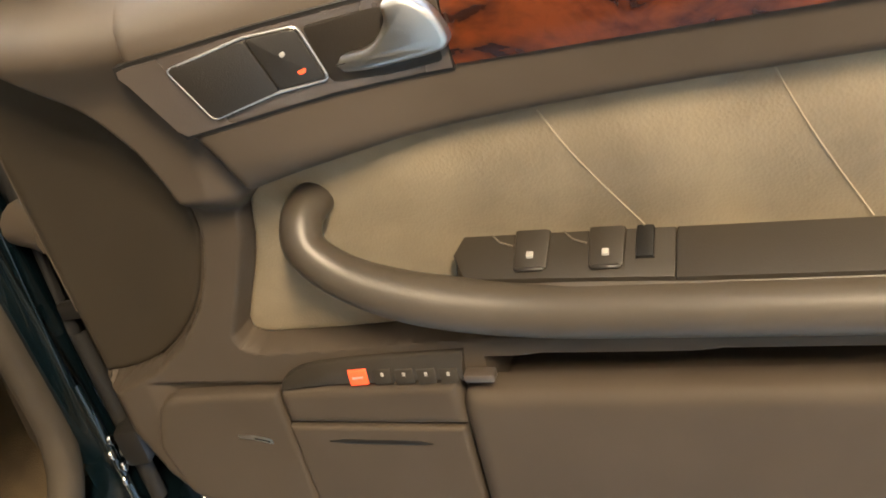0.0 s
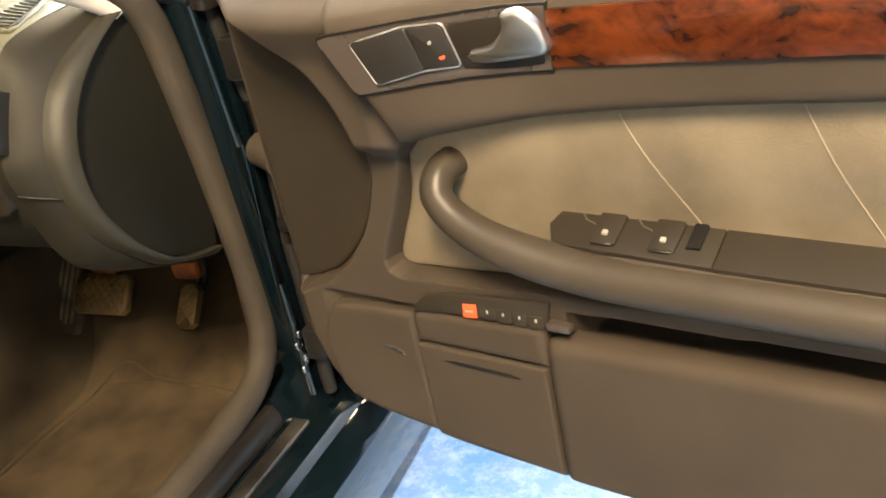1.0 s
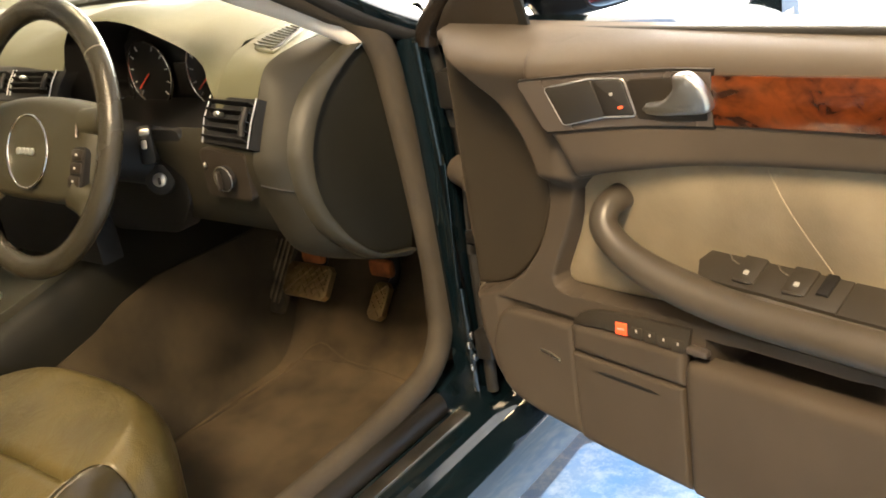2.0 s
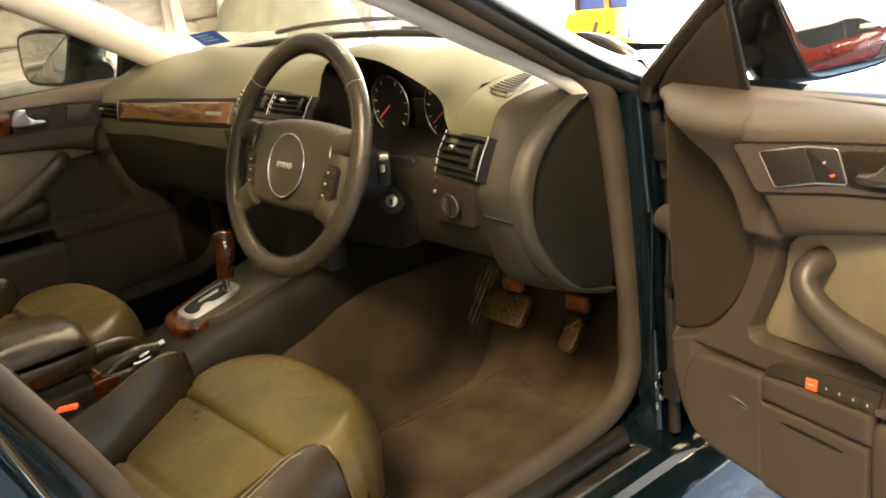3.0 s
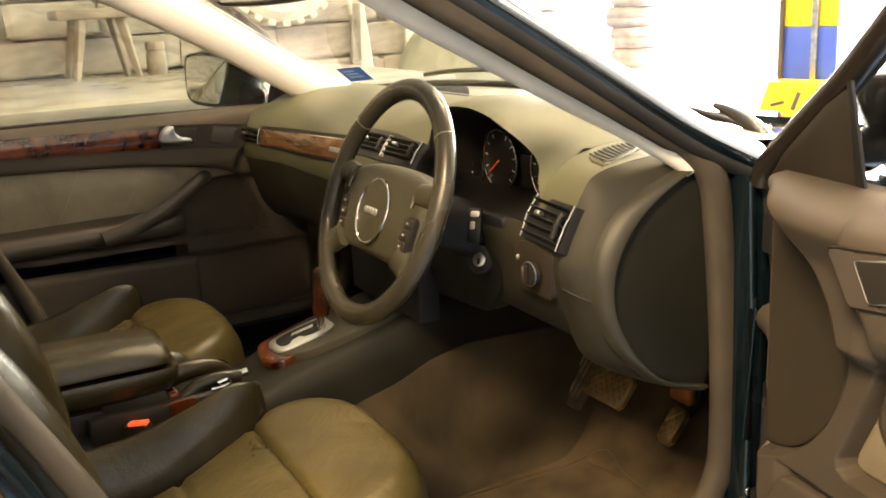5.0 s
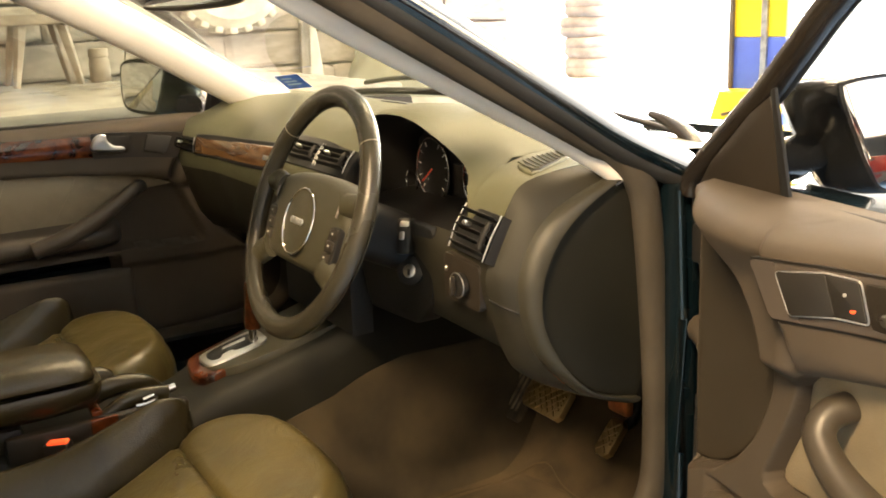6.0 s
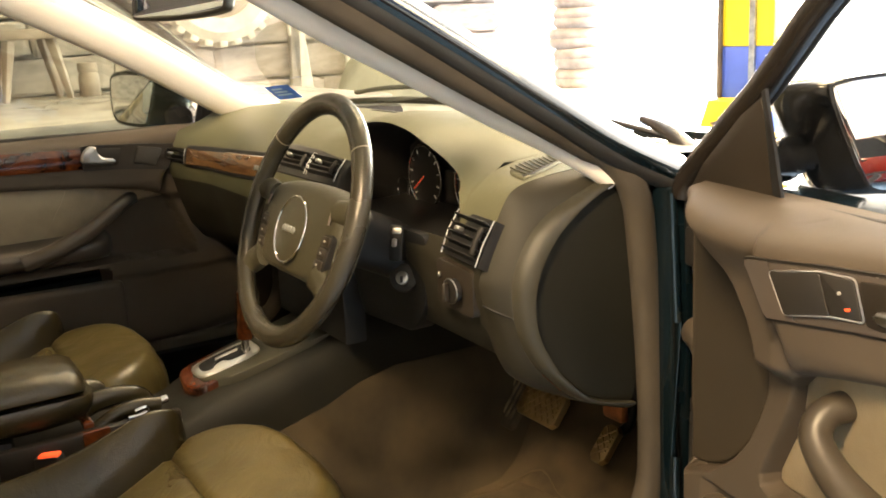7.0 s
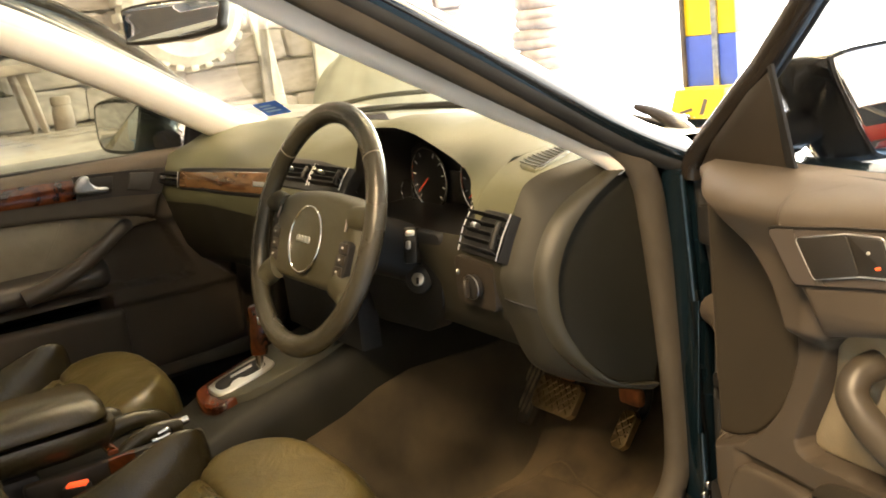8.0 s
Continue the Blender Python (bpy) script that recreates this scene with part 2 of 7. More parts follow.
def inset(outline, d):
    """The outline moved inwards by d (outline counter-clockwise)."""
    n, out = len(outline), []
    for i in range(n):
        a, b, c = Vector(outline[i - 1]), Vector(outline[i]), Vector(outline[(i + 1) % n])
        e, f = (b - a).normalized(), (c - b).normalized()
        na, nb = Vector((-e.y, e.x)), Vector((-f.y, f.x))
        m = na + nb
        m = m / max(0.35, m.length_squared / 2) if m.length > 1e-6 else na
        out.append(b + m * d)
    return out


def rounded(outline, r, n=4):
    """The outline with its corners rounded by about r."""
    out, m = [], len(outline)
    for i in range(m):
        a, b, c = Vector((*outline[i - 1], 0)), Vector((*outline[i], 0)), Vector((*outline[(i + 1) % m], 0))
        q = min(r, (a - b).length * 0.45, (c - b).length * 0.45)
        p0, p1 = b + (a - b).normalized() * q, b + (c - b).normalized() * q
        for k in range(n + 1):
            t = k / n
            out.append((1 - t) ** 2 * p0 + 2 * t * (1 - t) * b + t * t * p1)
    return out


def ccw(outline):
    s = sum(outline[i - 1][0] * outline[i][1] - outline[i][0] * outline[i - 1][1] for i in range(len(outline)))
    return list(outline) if s > 0 else list(outline)[::-1]


def plate(name, outline, low, high, mat, place, bevel=0.002, sharp=40, back=True):
    """A slab of that outline from depth low to high with a rounded rim, put in place by place(a, b, c)."""
    o = [Vector((p[0], p[1])) for p in ccw(outline)]
    n = len(o)
    rings = [(o, low), (o, high - bevel), (inset(o, bevel * 0.3), high - bevel * 0.3), (inset(o, bevel), high)]
    verts, faces = [], []
    for pts, c in rings:
        verts += [place(p[0], p[1], c) for p in pts]
    for i in range(3):
        for j in range(n):
            a, b = i * n + j, i * n + (j + 1) % n
            faces.append((a, b, b + n, a + n))
    faces.append(tuple(3 * n + j for j in range(n)))
    if back:
        faces.append(tuple(range(n))[::-1])
    return mesh_of(name, verts, faces, mat, sharp)


def pillow(name, outline, low, high, mat, place, rings=9, roll=0.22, dome=0.0, centre=None, sharp=60):
    """A padded form over a star-shaped outline: full sides that roll over to a slightly domed top."""
    o = [Vector((p[0], p[1])) for p in outline]
    n = len(o)
    c = Vector(centre) if centre else sum(o, Vector((0, 0))) / n
    verts, faces = [], []
    levels = [(1.0, low)]
    for k in range(rings):
        a = math.pi / 2 * k / (rings - 1)
        levels.append((1 - roll * (1 - math.cos(a)), low + (high - low) * (0.35 + 0.65 * math.sin(a))))
    top = levels[-1][0]
    for k in range(1, 5):
        s = top * (1 - k / 5)
        levels.append((s, high + dome * (1 - (s / top) ** 2)))
    for s, h in levels:
        verts += [place(*(c + (p - c) * s), h) for p in o]
    for i in range(len(levels) - 1):
        for j in range(n):
            a, b = i * n + j, i * n + (j + 1) % n
            faces.append((a, b, b + n, a + n))
    verts.append(place(c.x, c.y, high + dome))
    last = (len(levels) - 1) * n
    faces += [(last + j, last + (j + 1) % n, len(verts) - 1) for j in range(n)]
    faces.append(tuple(range(n))[::-1])
    return mesh_of(name, verts, faces, mat, sharp)


def block(name, size, mat, bevel=0.004, seg=2, centre=(0, 0, 0)):
    """A box with rounded edges."""
    bm = bmesh.new()
    bmesh.ops.create_cube(bm, size=1.0)
    bmesh.ops.scale(bm, vec=size, verts=bm.verts)
    bmesh.ops.translate(bm, vec=centre, verts=bm.verts)
    bmesh.ops.bevel(bm, geom=bm.edges[:], offset=bevel, segments=seg, affect="EDGES", profile=0.5)
    for f in bm.faces:
        f.smooth = True
    me = bpy.data.meshes.new(name)
    bm.to_mesh(me)
    bm.free()
    me.set_sharp_from_angle(angle=radians(40))
    me.materials.append(mat)
    return me


def disc(name, radius, depth, mat, place, seg=32, bevel=0.002):
    return plate(name, [(radius * math.cos(2 * math.pi * k / seg), radius * math.sin(2 * math.pi * k / seg)) for k in range(seg)], 0, depth, mat, place, bevel)


def ring(name, radius, thick, mat, place, seg=48, sub=10, flat=1.0):
    """A torus in the plane of place's first two axes."""
    rings = []
    for i in range(seg):
        a = 2 * math.pi * i / seg
        rings.append([place((radius + thick * math.cos(b)) * math.cos(a), (radius + thick * math.cos(b)) * math.sin(a), thick * flat * math.sin(b)) for b in (2 * math.pi * j / sub for j in range(sub))])
    rings.append(rings[0])
    return loft(name, rings, mat, caps=False)


def ease(x):
    x = np.clip(x, 0, 1)
    return x * x * (3 - 2 * x)


def inside(px, py, poly):
    """Signed distance to a polygon's rim, positive within."""
    d = np.full(px.shape, 1e9)
    inn = np.zeros(px.shape, bool)
    n = len(poly)
    for i in range(n):
        ax, ay = poly[i - 1]
        bx, by = poly[i]
        ex, ey = bx - ax, by - ay
        t = np.clip(((px - ax) * ex + (py - ay) * ey) / (ex * ex + ey * ey + 1e-12), 0, 1)
        d = np.minimum(d, np.hypot(px - ax - t * ex, py - ay - t * ey))
        cross = ((ay > py) != (by > py)) & (px < (bx - ax) * (py - ay) / ((by - ay) if by != ay else 1e-12) + ax)
        inn ^= cross
    return np.where(inn, d, -d)


# ---- front doors ----
BAND_LOW = [(0.262, 0.783), (0.296, 0.801), (0.348, 0.815), (0.431, 0.828), (0.532, 0.8395), (0.622, 0.846), (0.74, 0.852), (1.1, 0.862)]
D_CURVE = [(0.036, 0.950), (0.062, 0.938), (0.105, 0.915), (0.137, 0.902), (0.157, 0.888), (0.176, 0.874), (0.194, 0.857), (0.211, 0.835), (0.221, 0.812), (0.227, 0.791), (0.230, 0.771), (0.228, 0.752), (0.216, 0.720), (0.198, 0.686), (0.168, 0.650), (0.125, 0.616), (0.068, 0.592), (0.0, 0.582)]
BODY = D_CURVE + [(0.0, 0.3), (1.2, 0.3), (1.2, 1.1), (0.03, 1.1)]
PATCH = [(0.276, 0.776), (0.266, 0.744), (0.252, 0.712), (0.235, 0.677), (0.2245, 0.653), (0.2265, 0.641), (0.242, 0.635), (0.315, 0.638), (0.414, 0.645), (1.2, 0.650), (1.2, 0.866)] + [(u, z - 0.004) for u, z in BAND_LOW[:0:-1]]
SLOT = [(0.447, 0.575), (0.447, 0.626), (1.2, 0.636), (1.2, 0.575)]
RIM = [(0.035, 1.2), (0.035, 0.53), (0.056, 0.466), (0.078, 0.436), (0.115, 0.415), (0.155, 0.404), (0.28, 0.390), (0.44, 0.380), (1.3, 0.372), (1.3, 1.2)]
# left rim and lower edge of the padded upper roll
PAD_LOW = [(0.205, 0.9570), (0.222, 0.9560), (0.238, 0.951), (0.250, 0.943), (0.258, 0.934), (0.264, 0.918), (0.287, 0.866), (0.298, 0.850), (0.3040, 0.838), (0.3055, 0.826), (0.3075, 0.812), (0.313, 0.808), (0.348, 0.815), (0.431, 0.828), (0.532, 0.8395), (0.622, 0.846), (0.74, 0.852), (1.1, 0.862)]


def rim_fall(u, z, v):
    """Lets a depth fall away to the door's lower rim."""
    v = np.where(z < 0.66, 0.042 + (v - 0.042) * ease((inside(u, z, RIM) + 0.012) / 0.055), v)
    return v - 0.02 * ease((0.42 - z) / 0.05)


def shoulder(z, v):
    """Lets a depth roll over to the window sill."""
    f = np.clip((z - 0.922) / 0.036, 0, 1)
    return 0.030 + (v - 0.030) * np.sqrt(np.maximum(0.0, 1 - f ** 2.2))


def trim_depth(u, z):
    """How far the door's moulded lining stands in from the skin."""
    d = inside(u, z, BODY)
    v = 0.046 + 0.026 * np.clip((u - 0.04) / 0.19, 0, 1)
    v = v + (0.083 - v) * ease((d + 0.001) / 0.006) - 0.004 * np.exp(-(d / 0.0022) ** 2)
    v += 0.030 * ease((d - 0.004) / 0.020) * ease((z - 0.775) / 0.03) * (1 - ease((u - 0.27) / 0.06)) + 0.019 * ease((z - 0.880) / 0.055) * ease((u - 0.07) / 0.15) * (1 - ease((u - 0.28) / 0.03)) - 0.014 * ease((u - 0.30) / 0.08) * ease((z - 0.79) / 0.03)
    v -= (0.030 + 0.012 * ease((0.80 - z) / 0.09)) * ease((inside(u, z, PATCH) + 0.002) / 0.007)
    v -= 0.010 * ease((0.602 - z) / 0.006) * ease((u - 0.105) / 0.03)
    v -= 0.085 * ease((inside(u, z, SLOT) + 0.001) / 0.004)
    return rim_fall(u, z, shoulder(z, v))


def pad_depth(u, z):
    """The padded upper roll, proudest at the handle."""
    return shoulder(z, 0.094 + 0.042 * (1 - ease((u - 0.25) / 0.24)) - 0.010 * ease((0.842 - z) / 0.035))


def low_depth(u, z):
    """The speaker cover, storage box and bin on the lower lining."""
    return rim_fall(u, z, 0.092 + 0.0 * u)


def trim_bottom(u):
    return np.interp(u, [0.035, 0.056, 0.078, 0.115, 0.155, 0.28, 0.44, 1.08], [0.53, 0.466, 0.436, 0.415, 0.404, 0.390, 0.380, 0.375])


def moulding(name, us, low, high, depth, r, drop, mat, put, across=26, wall=0.016):
    """A moulded piece over the strip between two curves: its rim rounds off over r and falls by drop, then a side wall."""
    us = np.asarray(us, float)
    lo, hi = np.array([low(u) for u in us]), np.array([high(u) for u in us])
    f = 0.5 - 0.5 * np.cos(np.pi * np.arange(across + 1) / across)
    ug = np.repeat(us[:, None], across + 1, 1)
    zg = lo[:, None] + (hi - lo)[:, None] * f[None]
    poly = list(zip(us, lo)) + list(zip(us[::-1], hi[::-1]))
    e = np.maximum(0.0, inside(ug, zg, poly))
    e[:, 0] = e[:, -1] = e[0] = e[-1] = 0.0
    vg = depth(ug, zg) - drop * (1 - np.sqrt(1 - (1 - np.clip(e / r, 0, 1)) ** 2))
    nu, nz = ug.shape
    verts = [put(*t) for t in zip(ug.ravel(), vg.ravel(), zg.ravel())]
    faces = [(i * nz + j, i * nz + j + 1, (i + 1) * nz + j + 1, (i + 1) * nz + j) for i in range(nu - 1) for j in range(nz - 1)]
    rim = [i * nz for i in range(nu)] + [(nu - 1) * nz + j for j in range(1, nz)] + [i * nz + nz - 1 for i in range(nu - 2, -1, -1)] + [j for j in range(nz - 2, 0, -1)]
    base = len(verts)
    verts += [put(ug.ravel()[k], vg.ravel()[k] - wall, zg.ravel()[k]) for k in rim]
    faces += [(rim[k], rim[(k + 1) % len(rim)], base + (k + 1) % len(rim), base + k) for k in range(len(rim))]
    return mesh_of(name, verts, faces, mat, 50)


def spread(a, b, n, left=1.0):
    """Stations from a to b, crowded towards a by left > 1 and towards b a little."""
    return [a + (b - a) * (0.5 - 0.5 * math.cos(math.pi * (k / n) ** left)) for k in range(n + 1)]


def along(table):
    return lambda u: float(np.interp(u, [p[0] for p in table], [p[1] for p in table]))


def strip_on(name, us, low, high, depth, mat, put, thick=0.004, across=8):
    """A sheet that follows the lining between two curves, proud of it by thick, with a rounded rim."""
    rows = []
    for u in us:
        a, b = low(u), high(u)
        row = []
        for k in range(across + 1):
            f = k / across
            z = a + (b - a) * f
            row.append(put(u, depth(u, z) + thick, z))
        row = [put(u, depth(u, a) - 0.01, a)] + row + [put(u, depth(u, b) - 0.01, b)]
        rows.append(row)
    n = len(rows[0])
    verts = [v for r in rows for v in r]
    faces = [(i * n + j, i * n + j + 1, (i + 1) * n + j + 1, (i + 1) * n + j) for i in range(len(rows) - 1) for j in range(n - 1)]
    faces += [tuple(range(n)), tuple((len(rows) - 1) * n + j for j in range(n))[::-1]]
    return mesh_of(name, verts, faces, mat, 50)


def front_door(name, side, m, step, fine, parent, label):
    """A front door with its lining. side +1: the driver's, -1: the other, mirrored."""
    door = empty(name, m, parent)
    tagged(door, label=label)

    def put(u, v, z):
        return Vector((u, -v * side, z))

    def face(u, z, v):
        return put(u, v, z)

    def add(nm, me, lab=""):
        return part(nm, me, door, lab)

    # painted steel shell
    add("door_shell", plate("door_shell", [(0.0, 0.50), (0.02, 0.465), (0.06, 0.435), (0.14, 0.408), (0.28, 0.394), (0.44, 0.384), (1.06, 0.378), (1.10, 0.42), (1.10, 0.950), (0.0, 0.945)], -0.085, -0.002, PAINT, face, 0.018), "dark green painted steel door shell")
    # moulded lining
    us = np.arange(0.035, 1.075, step)
    ss = np.linspace(0, 1, int(0.57 / step))
    ug, sg = np.meshgrid(us, ss, indexing="ij")
    zg = trim_bottom(ug) + (0.958 - trim_bottom(ug)) * sg
    vg = trim_depth(ug, zg)
    nu, nz = ug.shape
    verts = [put(*t) for t in zip(ug.ravel(), vg.ravel(), zg.ravel())]
    faces = [(i * nz + j, i * nz + j + 1, (i + 1) * nz + j + 1, (i + 1) * nz + j) for i in range(nu - 1) for j in range(nz - 1)]
    rim = [i * nz for i in range(nu)] + [(nu - 1) * nz + j for j in range(1, nz)] + [i * nz + nz - 1 for i in range(nu - 2, -1, -1)] + [j for j in range(nz - 2, 0, -1)]
    base = len(verts)
    verts += [put(ug.ravel()[k], 0.005, zg.ravel()[k]) for k in rim]
    for k in range(len(rim)):
        k2 = (k + 1) % len(rim)
        faces.append((rim[k], rim[k2], base + k2, base + k))
    add("door_lining", mesh_of("door_lining", verts, faces, PLASTIC, 70), "grey-brown moulded plastic door lining")
    n1 = 120 if fine else 60
    pad_us = spread(0.206, 0.32, n1, 0.8)[:-1] + list(np.linspace(0.32, 1.07, 50))
    add("upper_pad", moulding("upper_pad", pad_us, along(PAD_LOW), lambda u: 0.9575, pad_depth, 0.012, 0.012, PLASTIC, put, 30, 0.03), "soft grey-brown padded upper roll")
    rim_z = lambda u: float(trim_bottom(u)) + (0.027 if fine else 0.012)
    if fine:
        add("speaker_cover", moulding("speaker_cover", spread(0.094, 0.2465, 40, 1.2), lambda u: max(rim_z(u), float(np.interp(u, [0.094, 0.104, 0.12, 0.15], [0.520, 0.466, 0.435, 0.41]))), along([(0.094, 0.524), (0.098, 0.538), (0.105, 0.556), (0.114, 0.572), (0.123, 0.581), (0.135, 0.586), (0.193, 0.590), (0.2465, 0.5915)]), lambda u, z: low_depth(u, z) - 0.004, 0.007, 0.006, PLASTIC, put), "grey-brown speaker cover")
        add("storage_box_top", moulding("storage_box_top", spread(0.2490, 0.4195, 30), lambda u: 0.5585, along([(0.249, 0.590), (0.252, 0.596), (0.258, 0.598), (0.30, 0.6005), (0.424, 0.6055)]), low_depth, 0.010, 0.009, PLASTIC, put, 20), "rounded top of the storage box")
        add("storage_box_front", moulding("storage_box_front", spread(0.2490, 0.4155, 30), rim_z, lambda u: 0.5560, lambda u, z: low_depth(u, z) - 0.0005, 0.003, 0.003, PLASTIC, put, 26), "grey-brown storage box flap")
    add("bin_front", moulding("bin_front", spread(0.4185, 1.065, 60), rim_z, along([(0.4185, 0.578), (0.4215, 0.590), (0.427, 0.5955), (0.50, 0.5975), (1.07, 0.606)]), lambda u, z: low_depth(u, z) + 0.004, 0.016, 0.014, PLASTIC, put, 30), "grey-brown door bin with a rounded top")

    def upper_v(u, z):
        return 0.094 + 0.042 * (1 - float(ease((u - 0.25) / 0.24)))

    if fine:
        dc = curve_pts([(*q, 0) for q in D_CURVE], 6)
        top_k = max(range(len(dc)), key=lambda k: dc[k].x)
        d_hi = lambda u: float(np.interp(u + 0.004, [p.x for p in dc[:top_k + 1]], [p.y for p in dc[:top_k + 1]])) - 0.002
        d_lo = lambda u: float(np.interp(u + 0.004, [p.x for p in dc[:top_k - 1:-1]], [p.y for p in dc[:top_k - 1:-1]])) + 0.002
        end_us = [0.037 + (max(p.x for p in dc) - 0.0412) * (1 - (1 - k / 60) ** 2) for k in range(61)]
        add("end_panel", moulding("end_panel", end_us, d_lo, d_hi, lambda u, z: shoulder(z, 0.049 + 0.026 * np.clip((u - 0.04) / 0.19, 0, 1)), 0.004, 0.003, DOOR_PANEL, put, 30), "dark brown D-shaped end panel")
    # leather inlay with stitched seams
    lo = along([(0.2265, 0.645), (0.232, 0.6395), (0.242, 0.637), (0.315, 0.640), (0.414, 0.647), (1.1, 0.652)])
    hi = along([(0.2265, 0.655), (0.237, 0.678), (0.254, 0.713), (0.268, 0.745), (0.278, 0.777), (0.29, 0.797), (0.31, 0.806), (0.348, 0.816), (0.431, 0.829), (0.532, 0.841), (0.622, 0.848), (0.74, 0.854), (1.1, 0.864)])
    if not fine:
        lo = lambda u: float(np.interp(u, [0.29, 0.36, 0.40, 0.47, 0.58, 1.1], [0.792, 0.786, 0.775, 0.728, 0.705, 0.690]))
    inlay = lambda u, z: 0.058 + 0.016 * ease((z - 0.70) / 0.11)
    add("leather_inlay", moulding("leather_inlay", spread(0.2268 if fine else 0.29, 1.07, 90, 1.3), lo, hi, inlay, 0.006, 0.005, LEATHER, put, 26, 0.02), "beige leather inlay")
    for a, b in (((0.524, 0.832), (0.583, 0.728)), ((0.677, 0.846), (0.735, 0.724)), ((0.830, 0.852), (0.889, 0.728))):
        path = []
        for k in range(14):
            f = k / 13
            u, z = a[0] + (b[0] - a[0]) * f ** 1.08, a[1] + (b[1] - a[1]) * f
            path.append(put(u, float(inlay(u, z)) + 0.0001, z))
        add("seam", tube("seam", path, 0.0009, DOOR_STITCH, seg=6, ref=(0.3, 1, 0.2)), "stitched leather seam")
    # walnut strip
    add("wood_strip", strip_on("wood_strip", list(np.linspace(0.482, 1.06, 50)), lambda u: float(np.interp(u, [0.48, 0.72, 1.06], [0.880, 0.891, 0.902])), lambda u: float(np.interp(u, [0.48, 0.72, 1.06], [0.929, 0.938, 0.940])), lambda u, z: upper_v(u, z) + 0.004 * math.sin(math.pi * min(1, max(0, (z - 0.88) / 0.055))), BURL, put, 0.003), "glossy walnut burl strip")
    # handle bezel
    b_lo = lambda u: float(np.interp(u, [0.260, 0.266, 0.292, 0.36, 0.40, 0.48], [0.916, 0.910, 0.866, 0.873, 0.876, 0.8785]))
    b_hi = lambda u: float(np.interp(u, [0.262, 0.27, 0.35, 0.44, 0.48], [0.919, 0.921, 0.928, 0.932, 0.932]))
    add("bezel_gap", strip_on("bezel_gap", [0.259 + 0.222 * k / 40 for k in range(41)], lambda u: b_lo(u) - 0.0028, lambda u: b_hi(u) + 0.0028, upper_v, BLACK, put, 0.0022), "dark gap round the bezel")
    add("handle_bezel", strip_on("handle_bezel", [0.262 + 0.218 * k / 40 for k in range(41)], b_lo, b_hi, upper_v, BEZEL if fine else PLASTIC_DARK, put, 0.004), "satin grey handle bezel")

    def bez(a, b, c):
        return put(a + 0.40 * (upper_v(a, b) - 0.100), upper_v(a, b) + 0.004 + c, b + 0.22 * (upper_v(a, b) - 0.100))

    def on_bezel(nm, outline, t, mat, lab="", bevel=0.0012):
        add(nm, plate(nm, [(p.x, p.y) for p in rounded(outline, 0.004)], -0.012, t, mat, bez, bevel), lab)

    if fine:
        edge = rounded([(0.2856, 0.9082), (0.345, 0.9216), (0.3850, 0.9236), (0.3970, 0.8850), (0.358, 0.8814), (0.3070, 0.8693)], 0.005)
        edge = [p.lerp(q, k / 5) for p, q in zip(edge, edge[1:] + edge[:1]) for k in range(5)]
        add("blank_rim", tube("blank_rim", [bez(p.x, p.y, 0.0012) for p in edge + edge[:1]], 0.0010, SATIN, seg=6), "thin bright line round the switches")
    on_bezel("blank_cover", [(0.287, 0.907), (0.290, 0.910), (0.3468, 0.9205), (0.3595, 0.8845), (0.359, 0.882), (0.311, 0.870), (0.307, 0.871)], 0.0026, SWITCH_GREY, "dark blank cover")
    if fine:
        on_bezel("lock_rocker", [(0.348, 0.921), (0.384, 0.9225), (0.396, 0.886), (0.3605, 0.8835)], 0.0034, SWITCH_GREY, "central locking rocker switch")
    on_bezel("handle_cup", [(0.388, 0.922), (0.44, 0.927), (0.474, 0.926), (0.478, 0.885), (0.44, 0.881), (0.398, 0.882)], 0.0008, PLASTIC_DARK, "dark recessed handle cup")
    if fine:
        on_bezel("lock_symbol", [(0.3685, 0.908), (0.3725, 0.9095), (0.3732, 0.9062), (0.3695, 0.9048)], 0.0040, WHITE_INK, "white lock symbol", 0.0003)
    if fine:
        on_bezel("red_mark", [(0.377, 0.894), (0.384, 0.896), (0.3835, 0.8928), (0.379, 0.8916)], 0.0040, RED_GLOW, "red locking mark", 0.0003)
    lever = [(0.393, 0.8935), (0.397, 0.8985), (0.405, 0.9005), (0.429, 0.9035), (0.440, 0.910), (0.448, 0.920), (0.449, 0.931), (0.457, 0.9345), (0.467, 0.933), (0.479, 0.922), (0.485, 0.906), (0.484, 0.898), (0.475, 0.8935), (0.445, 0.8905), (0.408, 0.888), (0.397, 0.889)]
    lv = [(p.x, p.y) for p in curve_pts([(*q, 0) for q in lever], 4, True)]
    lever_v = lambda a: upper_v(a, 0) + 0.004 + 0.012 * float(ease((a - 0.39) / 0.05))
    add("release_lever", plate("release_lever", lv, -0.004, 0.0075, SATIN, lambda a, b, c: put(a, lever_v(a) - 0.006 + c * float(0.45 + 0.55 * ease((a - 0.395) / 0.05)) + 0.004 * float(ease((b - 0.90) / 0.03)), b), 0.0045, 75), "satin chrome door release lever")
    # arm rest and pull
    rings_ = []
